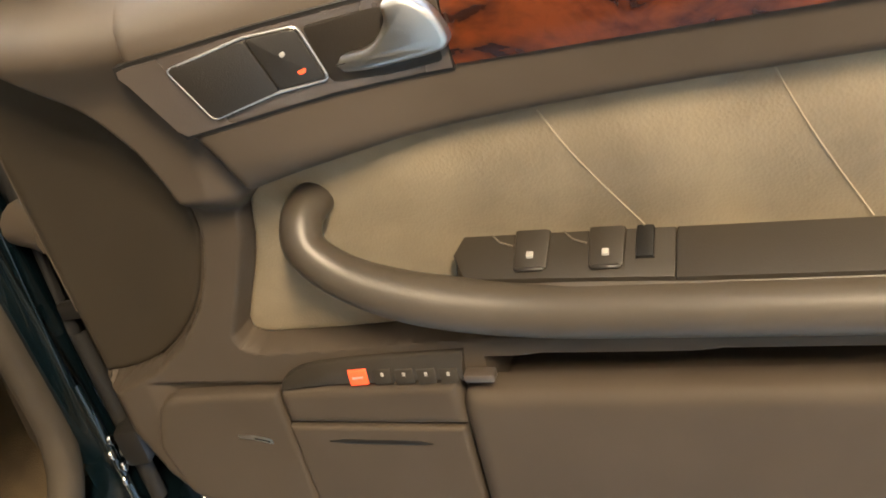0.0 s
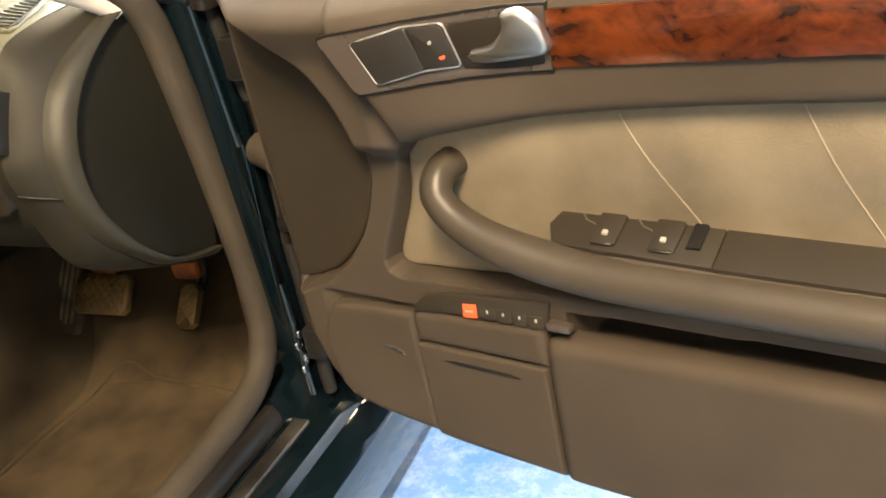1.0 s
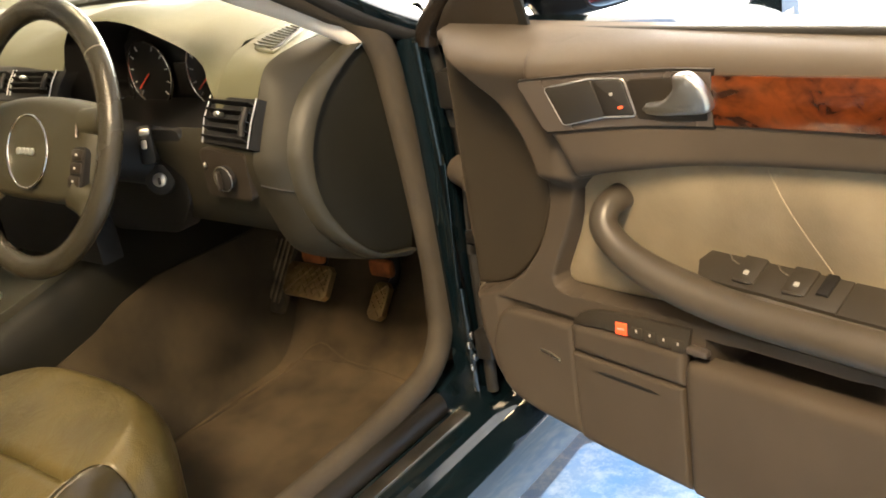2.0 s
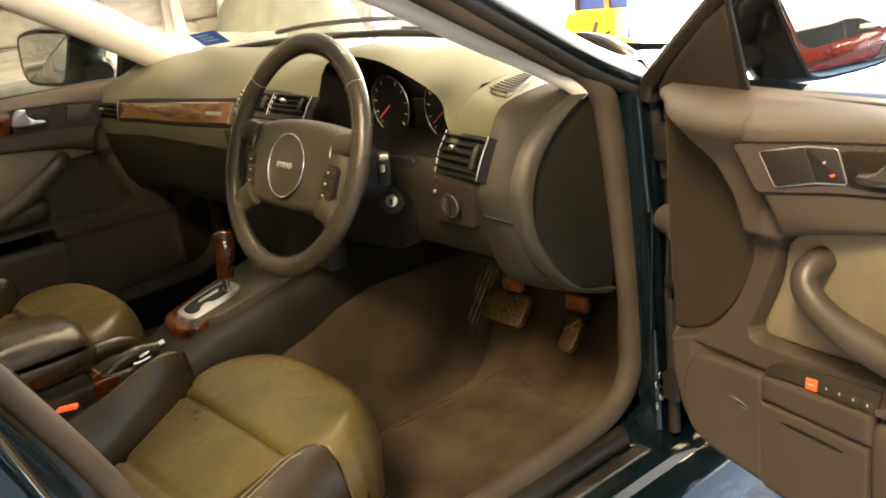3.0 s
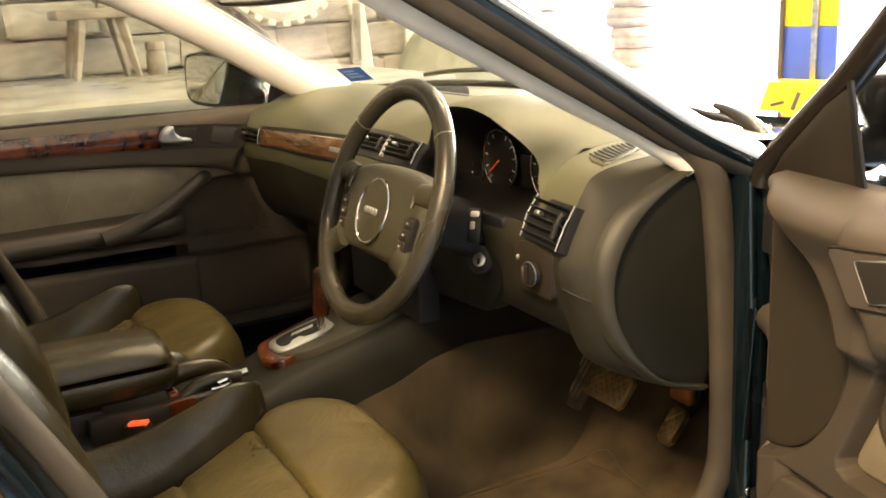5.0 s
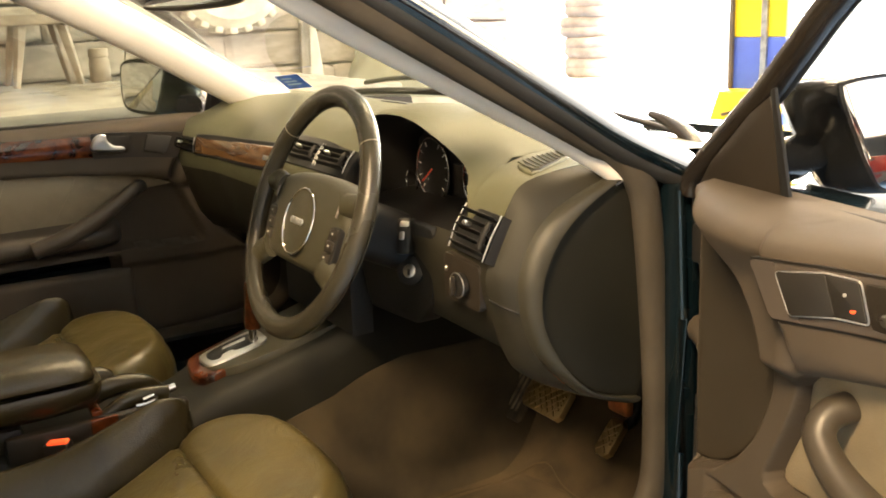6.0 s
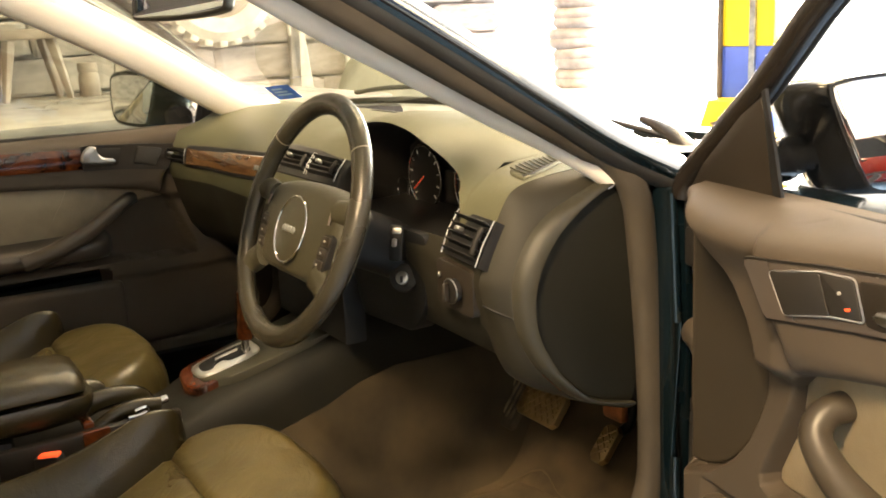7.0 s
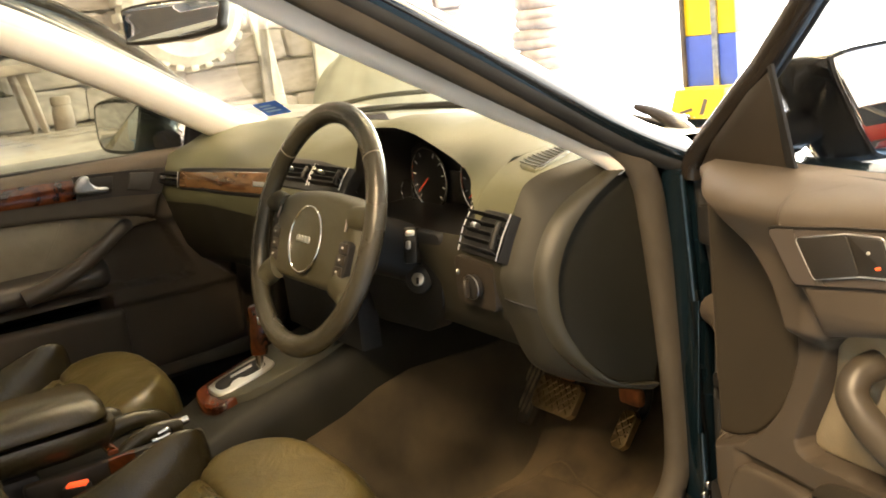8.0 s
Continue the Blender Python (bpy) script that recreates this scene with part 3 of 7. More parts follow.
    for k, u in enumerate([0.425, 0.432, 0.445, 0.47, 0.50, 0.53, 0.56, 0.59, 0.62, 0.8, 1.0, 1.055, 1.065]):
        s = (0.15, 0.5, 0.85, 0.95, 0.98, 1, 1, 1, 1, 1, 1, 0.97, 0.8)[k]
        dz = -0.012 * (u - 0.5)
        prof = [(0.02, 0.737), (0.055, 0.7245), (0.080, 0.7140), (0.092, 0.7080), (0.099, 0.7030), (0.104, 0.696), (0.106, 0.686), (0.106, 0.674), (0.101, 0.664), (0.088, 0.658), (0.06, 0.656), (0.02, 0.655)]
        rings_.append([put(u, 0.02 + (v - 0.02) * s, 0.678 + (z - 0.678) * (0.5 + 0.5 * s) + dz) for v, z in prof])
    add("armrest", loft("armrest", rings_, GRIP, sharp=60), "grey-brown padded armrest")
    path = curve_pts([put(0.338, 0.030, 0.774), put(0.335, 0.07, 0.775), put(0.331, 0.092, 0.768), put(0.336, 0.106, 0.750), put(0.363, 0.110, 0.727), put(0.402, 0.109, 0.708), put(0.450, 0.104, 0.693), put(0.51, 0.100, 0.683), put(0.60, 0.100, 0.681), put(0.80, 0.100, 0.679), put(1.05, 0.099, 0.676)], 6)
    if not fine:
        path = curve_pts([put(0.364, 0.05, 0.794), put(0.401, 0.10, 0.789), put(0.485, 0.112, 0.737), put(0.573, 0.112, 0.697), put(0.643, 0.108, 0.677)], 6)
    add("pull_handle", tube("pull_handle", path, lambda f: 0.0165 + 0.0045 * float(ease((f - 0.3) / 0.3)), GRIP, ref=(0.3, 0.2, 0.9), seg=20), "curved grey-brown pull handle")
    if fine:
        top_ = lambda a, b, c: put(a, b + 0.4 * c, 0.7255 - 0.42 * (b - 0.055) - 0.012 * (a - 0.5) + c)
        add("armrest_top", plate("armrest_top", [(0.6058, 0.030), (0.6058, 0.099), (1.055, 0.099), (1.055, 0.030)], -0.01, 0.0018, POD, top_, 0.001), "dark armrest top")
        pod = lambda a, b, c: put(a, b + 0.4 * c, 0.7265 - 0.42 * (b - 0.055) - 0.012 * (a - 0.5) + c)
        add("switch_pod", plate("switch_pod", [(0.452, 0.040), (0.438, 0.075), (0.450, 0.096), (0.605, 0.099), (0.605, 0.040)], -0.01, 0.0010, POD, pod, 0.002), "dark window switch panel")
        for u0 in (0.500, 0.556):
            add("window_switch", plate("window_switch", [(u0 - 0.014, 0.046), (u0 + 0.014, 0.046), (u0 + 0.013, 0.090), (u0 - 0.013, 0.090)], -0.006, 0.0040, POD, lambda a, b, c, u0=u0: pod(a, b, c - 0.04 * (b - 0.068) if c > 0 else c), 0.003), "dark window rocker switch")
            add("switch_lip", block("switch_lip", (0.022, 0.004, 0.003), SWITCH_GREY, 0.0012, 1, centre=pod(u0, 0.0905, 0.0030)), "pale front edge of the switch")
            for w0, c0 in ((0.056, 0.0066), (0.080, 0.0058)):
                add("window_symbol", plate("window_symbol", [(u0 - 0.0026, w0 - 0.0022), (u0 + 0.0022, w0 - 0.0022), (u0 + 0.0022, w0 + 0.0022), (u0 - 0.0026, w0 + 0.0022)], 0.0, c0, WHITE_INK, pod, 0.0003), "white window symbol")
            for line in ([(-0.040, 0.049), (-0.034, 0.058), (-0.026, 0.066), (-0.015, 0.070)], [(-0.040, 0.049), (-0.028, 0.0485), (-0.015, 0.049)]):
                add("switch_groove", tube("switch_groove", [pod(u0 + p, q, 0.0014) for p, q in line], 0.0008, SWITCH_LINE, seg=6), "pale curved finger groove edge")
        add("child_lock_button", plate("child_lock_button", [(0.577, 0.050), (0.590, 0.050), (0.590, 0.084), (0.577, 0.084)], -0.004, 0.0040, BLACK, pod, 0.002), "black child lock button")
        add("button_symbol", plate("button_symbol", [(0.5815, 0.054), (0.5855, 0.054), (0.5855, 0.058), (0.5815, 0.058)], 0, 0.0050, WHITE_INK, pod, 0.0003))
        # memory buttons on the lower lining
        mem = lambda a, b, c: put(a, 0.0870 + c + (b - 0.61) * -0.12, b)
        add("memory_panel", plate("memory_panel", [(0.2535, 0.598), (0.258, 0.607), (0.266, 0.615), (0.280, 0.622), (0.299, 0.6265), (0.321, 0.629), (0.374, 0.633), (0.430, 0.636), (0.4255, 0.6085), (0.30, 0.6035)], -0.02, 0.003, POD, mem, 0.0025), "dark seat memory panel")
        add("stop_button", plate("stop_button", [(0.324, 0.604), (0.341, 0.6055), (0.341, 0.6205), (0.324, 0.619)], 0, 0.0045, RED_GLOW, mem, 0.0012), "orange-red lit square button")
        add("stop_lettering", plate("stop_lettering", [(0.3275, 0.6110), (0.3375, 0.6120), (0.3375, 0.6140), (0.3275, 0.6130)], 0, 0.0050, WHITE_INK, mem, 0.0002), "pale lettering bar")
        for k in range(4):
            a0 = 0.347 + 0.0195 * k
            add("memory_button", plate("memory_button", [(a0, 0.6045), (a0 + 0.0165, 0.6058), (a0 + 0.0165, 0.6205), (a0, 0.6192)], 0, 0.0040, POD, mem, 0.0012), "dark seat memory button")
            add("button_mark", plate("button_mark", [(a0 + 0.007, 0.6135), (a0 + 0.0095, 0.6135), (a0 + 0.0095, 0.617), (a0 + 0.007, 0.617)], 0, 0.0045, WHITE_INK, mem, 0.0002))
        spk = lambda a, b, c: put(a, 0.088 + c, b)
        add("speaker_badge", plate("speaker_badge", [(0.189, 0.5395), (0.204, 0.5375), (0.223, 0.5325), (0.223, 0.5375), (0.206, 0.5425), (0.189, 0.5425)], -0.003, 0.0012, SATIN, spk, 0.0004), "small silver speaker badge")
        add("speaker_badge_field", plate("speaker_badge_field", [(0.206, 0.5385), (0.221, 0.5345), (0.221, 0.5363), (0.206, 0.5405)], 0, 0.0016, BLACK, spk, 0.0002), "black badge field")
        bx = lambda a, b, c: put(a, 0.0915 + c, b)
        add("box_grip", plate("box_grip", [(0.284, 0.540), (0.30, 0.5375), (0.37, 0.5365), (0.383, 0.5385), (0.37, 0.5415), (0.30, 0.5425)], -0.004, 0.0008, BLACK, bx, 0.0006), "dark finger slot of the storage box")
        add("bin_catch", block("bin_catch", (0.026, 0.012, 0.008), BEZEL, 0.002, centre=put(0.441, 0.090, 0.6135)), "small metal catch")
    if not fine:
        pane = add("window_glass", plate("window_glass", [(0.19, 0.95), (0.155, 1.06), (0.23, 1.165), (0.35, 1.28), (0.52, 1.37), (0.75, 1.40), (1.0, 1.395), (1.07, 1.375), (1.085, 0.95)], -0.004, 0.0, GLASS, face, 0.0005), "closed clear side window")
        pane.visible_shadow = False
    # window frame and mirror corner
    fr = curve_pts([put(-0.035, 0.012, 0.925), put(-0.022, 0.012, 0.955), put(0.065, 0.012, 1.030), put(0.116, 0.011, 1.073), put(0.162, 0.010, 1.119), put(0.220, 0.006, 1.178), put(0.345, -0.012, 1.285), put(0.52, -0.035, 1.375), put(0.75, -0.045, 1.405), put(1.0, -0.045, 1.40), put(1.07, -0.043, 1.38), put(1.085, -0.03, 1.25), put(1.09, 0.0, 0.94)], 6)
    add("window_frame", tube("window_frame", fr, 0.0155, FRAME, thick=0.018, ref=(0, 1, 0), seg=12, power=0.7), "dark grey window frame")
    fr2 = [p + Vector((0.011, 0.010 * side, -0.004)) for p in fr[3:-8]]
    add("frame_seal", tube("frame_seal", fr2, 0.006, RUBBER, ref=(0, 1, 0), seg=8), "black rubber glass channel")
    add("mirror_sail", plate("mirror_sail", [(0.000, 0.945), (0.025, 0.978), (0.10, 1.045), (0.136, 1.068), (0.143, 1.052), (0.173, 0.945)], 0.024, 0.030, PLASTIC_DARK if fine else BLACK, face, 0.006), "grey triangular mirror corner cover")
    add("sail_edge", plate("sail_edge", [(0.140, 1.074), (0.147, 1.077), (0.184, 0.945), (0.168, 0.945)], 0.0265, 0.0312, PANEL_BLACK, face, 0.0015), "black upright seal")
    add("belt_seal", tube("belt_seal", [put(0.19, 0.030, 0.951), put(0.6, 0.032, 0.958), put(1.07, 0.035, 0.958)], 0.006, RUBBER, seg=8), "black window sill seal")
    return door


def door_mirror(side, m, door, label, u0, v0, z0):
    """Outside mirror in the door's own axes: glass looks back along the car when the door is shut."""
    mir = empty("door_mirror", m, door)
    tagged(mir, label=label)

    def put(u, v, z):
        return Vector((u, -v * side, z))
    al = radians(14 if side > 0 else 22)
    tip = radians(6 if side > 0 else 2)

    def gl(a, b, c):
        # a outwards, b up, c towards the rear, the glass tipped up a little
        b, c = b * math.cos(tip) + c * math.sin(tip), c * math.cos(tip) - b * math.sin(tip)
        return put(u0 + a * math.sin(al) + c * math.cos(al), v0 - a * math.cos(al) + c * math.sin(al), z0 + b)
    out = [(-0.012, 0.045), (0.0, 0.058), (0.05, 0.064), (0.13, 0.066), (0.175, 0.058), (0.190, 0.035), (0.192, -0.03), (0.180, -0.062), (0.150, -0.076), (0.07, -0.082), (0.042, -0.078), (0.028, -0.062), (0.006, -0.01)]
    o = [(p.x, p.y) for p in curve_pts([(*q, 0) for q in out], 4, True)]
    cx, cz = (0.135 if side > 0 else 0.09), 0.0
    grow = 1.09 if side > 0 else 1.0
    rings_ = [[gl(cx + (a - cx) * k, cz + (b - cz) * (min(k, 1.03) if side > 0 else k), c) for a, b in o] for c, k in ((0.0, 1.0), (-0.03, 1.08 * grow), (-0.07, 1.14 * grow), (-0.10, 1.10 * grow), (-0.122, 0.98), (-0.137, 0.72), (-0.141, 0.3))]
    part("housing", loft("housing", rings_, GLOSS_BLACK, sharp=50), mir, "black mirror housing")
    part("bezel", plate("bezel", o, -0.004, 0.006, GLOSS_BLACK, gl, 0.003), mir, "black mirror rim")
    part("glass", plate("glass", [(p.x, p.y) for p in inset([Vector(q) for q in ccw(o)], 0.005 if side > 0 else 0.010)], 0.0, 0.0075, MIRROR, gl, 0.0008), mir, "clear mirror glass")
    part("foot", tube("foot", curve_pts([put(u0 - 0.030, 0.012, 0.976), put(u0 - 0.052, v0 * 0.45, 0.974), put(u0 - 0.062, v0 * 0.85, 0.980), put(u0 - 0.068, v0 - 0.05, 0.990)], 4), lambda f: 0.036 - 0.004 * f, GLOSS_BLACK, thick=lambda f: 0.026 - 0.004 * f, seg=18, power=0.8), mir, "black mirror foot")


car = empty("car", pose(0, 0, 0))
tagged(car, label="dark green sedan with its driver's door wide open", category="car")
OPEN = 78.0
DOOR_M = pose(0.80, 0.42, 0, 0, 0, OPEN - 90)
front_door("driver_door", 1, DOOR_M, 0.0024, True, car, "wide open driver's door with beige leather and walnut lining")
FAR_M = pose(-0.81, 0.42, -0.015, 0, 0, -90)
front_door("passenger_door", -1, FAR_M, 0.007, False, car, "closed passenger door with beige leather and walnut lining")
door_mirror(1, DOOR_M, car, "dark driver's door mirror on the open door", 0.114, -0.10, 1.018)
door_mirror(-1, FAR_M, car, "dark passenger door mirror", 0.245, -0.062, 1.027)


# ---- bodywork round the opening ----
def lean(x, z):
    """Side glass and pillars lean in above the belt line."""
    return x - 0.27 * max(0.0, z - 0.95)


def xyz(a, b, c):
    return Vector((a, b, c))


def side_y(x):
    """Places a plate in the y-z plane; depth grows outwards from x."""
    return lambda a, b, c: Vector((x + c, a, b))


body = empty("body_shell", pose(0, 0, 0), car)
tagged(body, label="dark green painted body shell with black inner sills")


def on_body(nm, me, lab=""):
    return part(nm, me, body, lab)


OPENING = [(-0.50, 1.372), (-0.34, 1.365), (-0.20, 1.31), (-0.02, 1.200), (0.12, 1.116), (0.236, 1.048), (0.322, 0.993), (0.362, 0.935), (0.376, 0.87), (0.392, 0.70), (0.397, 0.56), (0.388, 0.475), (0.345, 0.422), (0.25, 0.400), (0.10, 0.392), (-0.15, 0.39), (-0.31, 0.393), (-0.375, 0.43), (-0.405, 0.52), (-0.441, 0.61), (-0.474, 0.69), (-0.514, 0.770), (-0.556, 0.848), (-0.595, 0.935), (-0.615, 1.05), (-0.62, 1.2), (-0.585, 1.33)]
for side, nm in ((1, "door_seal"), (-1, "door_seal")):
    path = [Vector((side * lean(0.709, p.y), p.x, p.y)) for p in curve_pts([(*q, 0) for q in OPENING], 5, True)]
    path.append(path[0])
    on_body(nm, tube(nm, [q + Vector((0, 0.010, 0)) if q.y > 0.3 and q.z < 1.0 else q for q in path], lambda f: 0.0215 + 0.006 * float(ease(f / 0.05) * (1 - ease((f - 0.20) / 0.06))) - 0.0065 * float(ease((f - 0.66) / 0.06)), SEAL, thick=0.017, ref=(1, 0, 0), seg=12, power=0.8), "grey-brown flocked door seal")
for side in (1, -1):
    # sill: inner step, tread, outer lip
    prof = [(0.66, 0.27), (0.675, 0.385), (0.70, 0.392), (0.722, 0.384), (0.733, 0.352), (0.738, 0.348), (0.788, 0.346), (0.796, 0.34), (0.802, 0.325), (0.812, 0.318), (0.835, 0.314), (0.846, 0.305), (0.850, 0.28), (0.83, 0.20), (0.74, 0.18), (0.66, 0.20)]
    rings_ = [[Vector((side * a, y, b)) for a, b in prof] for y in (-2.0, -1.2, -0.6, 0.0, 0.30, 0.48, 0.60)]
    on_body("sill", loft("sill", rings_, PAINT, sharp=30), "dark painted sill")
    on_body("kick_plate", plate("kick_plate", [(side * 0.742, -0.42), (side * 0.766, -0.42), (side * 0.766, 0.368), (side * 0.742, 0.368)], 0.340, 0.352, STEEL, xyz, 0.0015), "scuffed aluminium kick plate")
    on_body("sill_cover", tube("sill_cover", [Vector((side * 0.725, y, 0.368)) for y in (-0.44, 0.0, 0.345)], 0.016, BLACK, thick=0.022, seg=10), "black plastic sill edge")
    # hinge pillar, with the step for the door
    out = [(0.410, 0.34), (0.445, 0.34), (0.468, 0.40), (0.465, 0.90), (0.455, 0.935), (0.402, 0.935)]
    on_body("hinge_pillar", plate("hinge_pillar", out, 0.0, side * 0.045, PAINT, side_y(side * 0.715), 0.018), "dark painted hinge pillar")
    on_body("pillar_gap_seal", tube("pillar_gap_seal", [Vector((side * 0.772, 0.428, 0.36)), Vector((side * 0.772, 0.432, 0.60)), Vector((side * 0.772, 0.438, 0.80)), Vector((side * 0.755, 0.425, 0.94))], 0.010, RUBBER, seg=8), "black rubber pillar seal")
    # bead added so that a reflected streak runs down the hinge pillar
    on_body("pillar_bead", tube("pillar_bead", [Vector((side * 0.757, 0.404, 0.37)), Vector((side * 0.757, 0.407, 0.55)), Vector((side * 0.757, 0.407, 0.75)), Vector((side * 0.752, 0.402, 0.93))], 0.0065, PAINT, seg=14), "glossy painted bead added to catch a reflection on the hinge pillar")
    # A-pillar: pale inner trim, black gap, painted outside
    a_in = [(-0.30, 1.335), (-0.16, 1.262), (-0.02, 1.175), (0.12, 1.095), (0.25, 1.020), (0.318, 0.972), (0.348, 0.944)]
    sc = [Vector((side * (lean(0.652, p.y) + 0.032 * max(0, p.x - 0.22) / 0.1), p.x, p.y)) for p in curve_pts([(*q, 0) for q in a_in], 6)]
    if side == 1:
        on_body("pillar_trim", tube("pillar_trim", sc, lambda f: 0.0215 - 0.008 * f ** 3, TRIM_LIGHT, thick=lambda f: 0.0215 - 0.009 * f ** 2, ref=(0.3, 0.5, 0.8), seg=14), "pale fabric windscreen pillar trim")
    else:
        a_far = [(-0.42, 1.37), (-0.22, 1.285), (-0.06, 1.205), (0.08, 1.128), (0.20, 1.055), (0.31, 0.990), (0.42, 0.945)]
        sc = [Vector((-(lean(0.650, p.y)), p.x, p.y)) for p in curve_pts([(*q, 0) for q in a_far], 6)]
        on_body("pillar_trim", tube("pillar_trim", sc, 0.030, TRIM_LIGHT, thick=lambda f: 0.052 - 0.012 * f, ref=(0, 0.5, 0.85), seg=18), "pale fabric windscreen pillar trim")
    a_out = [(-0.40, 1.405), (-0.22, 1.342), (-0.05, 1.250), (0.10, 1.158), (0.24, 1.068), (0.36, 0.992), (0.46, 0.945)]
    sc = [Vector((side * (lean(0.722, p.y)), p.x, p.y)) for p in curve_pts([(*q, 0) for q in a_out], 6)]
    rings_ = []
    for k, p in enumerate(sc):
        tg = (sc[min(k + 1, len(sc) - 1)] - sc[max(k - 1, 0)]).normalized()
        e1 = (Vector((side, 0, 0)) - tg * tg.x * side).normalized()
        e2 = tg.cross(e1) * side
        e2 = e2 if e2.z > 0 else -e2
        nn, tt = e1 * 0.60 + e2 * 0.80, e2 * 0.60 - e1 * 0.80
        ring_ = []
        for q in range(28):
            c, s_ = math.cos(q * math.pi / 14), math.sin(q * math.pi / 14)
            ring_.append(p - e1 * 0.012 + tt * (0.030 * math.copysign(abs(c) ** 0.6, c)) + nn * (0.018 * math.copysign(abs(s_) ** 0.6, s_)))
        rings_.append(ring_)
    # black strip added over the paint, which would reflect the blue floor there
    strip = [sum(r, Vector()) / len(r) + (r[14] - r[0]) * 0.44 + (r[21] - r[7]) * 0.22 for r in rings_]
    on_body("pillar_reflection_cover", tube("pillar_reflection_cover", strip, 0.0115, RUBBER, thick=0.0105, ref=(side, 0, 0), seg=14), "dull black strip added over the windscreen pillar's paint to hide reflections")
    on_body("pillar_skin", loft("pillar_skin", rings_, PAINT, sharp=60), "glossy dark windscreen pillar")
    # B-pillar
    bp = [(-0.46, 0.36), (-0.475, 0.52), (-0.51, 0.68), (-0.575, 0.82), (-0.63, 0.95), (-0.655, 1.2), (-0.63, 1.36)]
    path = [Vector((side * (lean(0.735, p.y)), p.x - 0.055, p.y)) for p in curve_pts([(*q, 0) for q in bp], 6)]
    on_body("centre_pillar", tube("centre_pillar", path, 0.060, PAINT, thick=0.026, ref=(1, 0, 0), seg=14, power=0.6), "dark painted centre pillar")
    # chrome strip stands for the white reflection on the pillar's dark paint
    on_body("pillar_glint", tube("pillar_glint", [Vector((side * 0.782, -0.604, 0.90)), Vector((side * 0.788, -0.588, 0.84)), Vector((side * 0.790, -0.556, 0.745)), Vector((side * 0.790, -0.515, 0.62))], 0.007, CHROME, thick=0.006, seg=8), "chrome strip standing for a white reflection on the centre pillar")
    on_body("striker_plate", block("striker_plate", (0.020, 0.034, 0.050), BLACK, 0.006, centre=(side * 0.765, -0.612, 0.845)), "grey striker cover on the centre pillar")
    path = [Vector((side * (lean(0.675, p.y)), p.x - 0.05, p.y)) for p in curve_pts([(*q, 0) for q in bp[3:]], 6)]
    on_body("centre_pillar_trim", tube("centre_pillar_trim", path, 0.055, TRIM_LIGHT, thick=0.015, ref=(1, 0, 0), seg=12, power=0.6), "pale centre pillar trim")
    # wing and rear door skin
    wing = []
    for y in (0.44, 0.6, 0.9, 1.3, 1.7, 1.85):
        k = ease(np.array((y - 0.44) / 1.4)).item()
        wing.append([Vector((side * a, y, b)) for a, b in ((0.66 - 0.04 * k, 0.930 - 0.19 * k), (0.72 - 0.04 * k, 0.945 - 0.19 * k), (0.78 - 0.05 * k, 0.935 - 0.19 * k), (0.83 - 0.06 * k, 0.90 - 0.17 * k), (0.86 - 0.06 * k, 0.78 - 0.10 * k), (0.87 - 0.07 * k, 0.60), (0.86 - 0.07 * k, 0.34), (0.80 - 0.06 * k, 0.33), (0.80 - 0.06 * k, 0.80 - 0.15 * k))])
    on_body("front_wing", loft("front_wing", wing, PAINT, sharp=60), "dark green front wing")
    rear = [(-0.63, 0.36), (-1.30, 0.36), (-1.55, 0.62), (-1.72, 0.95), (-0.63, 0.95)]
    on_body("rear_door", plate("rear_door", rear, 0.0, side * 0.075, PAINT, side_y(side * 0.765), 0.02), "closed dark green rear door")
    on_body("chrome_belt", tube("chrome_belt", [Vector((side * 0.815, -0.62, 0.958)), Vector((side * 0.815, -1.2, 0.96)), Vector((side * 0.80, -1.75, 0.965))], 0.008, CHROME, thick=0.009, seg=8), "chrome belt moulding")
    fr = curve_pts([(side * 0.79, -0.64, 0.95), (side * 0.74, -0.645, 1.15), (side * 0.69, -0.68, 1.345), (side * 0.675, -0.95, 1.375), (side * 0.69, -1.35, 1.31), (side * 0.76, -1.72, 0.98)], 6)
    on_body("rear_window_frame", tube("rear_window_frame", fr, 0.022, BLACK, ref=(1, 0, 0), seg=10, power=0.7), "black rear window frame")
    on_body("rear_quarter", plate("rear_quarter", [(-1.36, 0.36), (-1.60, 0.66), (-1.78, 0.96), (-2.5, 0.97), (-2.78, 0.86), (-2.8, 0.45), (-2.45, 0.3)], 0.0, side * 0.08, PAINT, side_y(side * 0.745), 0.03), "dark green rear quarter panel")
roof_rings = []
for x in (-0.60, -0.56, -0.40, -0.2, 0.0, 0.2, 0.40, 0.56, 0.60):
    cr = 0.045 * (1 - (x / 0.6) ** 2)
    roof_rings.append([Vector((x, y, z + cr)) for y, z in ((-0.36, 1.385), (-0.6, 1.41), (-1.0, 1.415), (-1.4, 1.37), (-1.42, 1.345), (-1.0, 1.385), (-0.6, 1.38), (-0.38, 1.355))])
on_body("roof", loft("roof", roof_rings, PAINT, sharp=50), "dark green roof panel")
head_rings = [[Vector((x, y, z + 0.04 * (1 - (x / 0.6) ** 2))) for y, z in ((-0.33, 1.345), (-0.6, 1.37), (-1.0, 1.374), (-1.4, 1.33), (-1.4, 1.32), (-1.0, 1.36), (-0.6, 1.355), (-0.30, 1.330))] for x in (-0.59, -0.3, 0.0, 0.3, 0.59)]
on_body("headliner", loft("headliner", head_rings, TRIM_LIGHT, sharp=50), "pale fabric roof lining")
hood = []
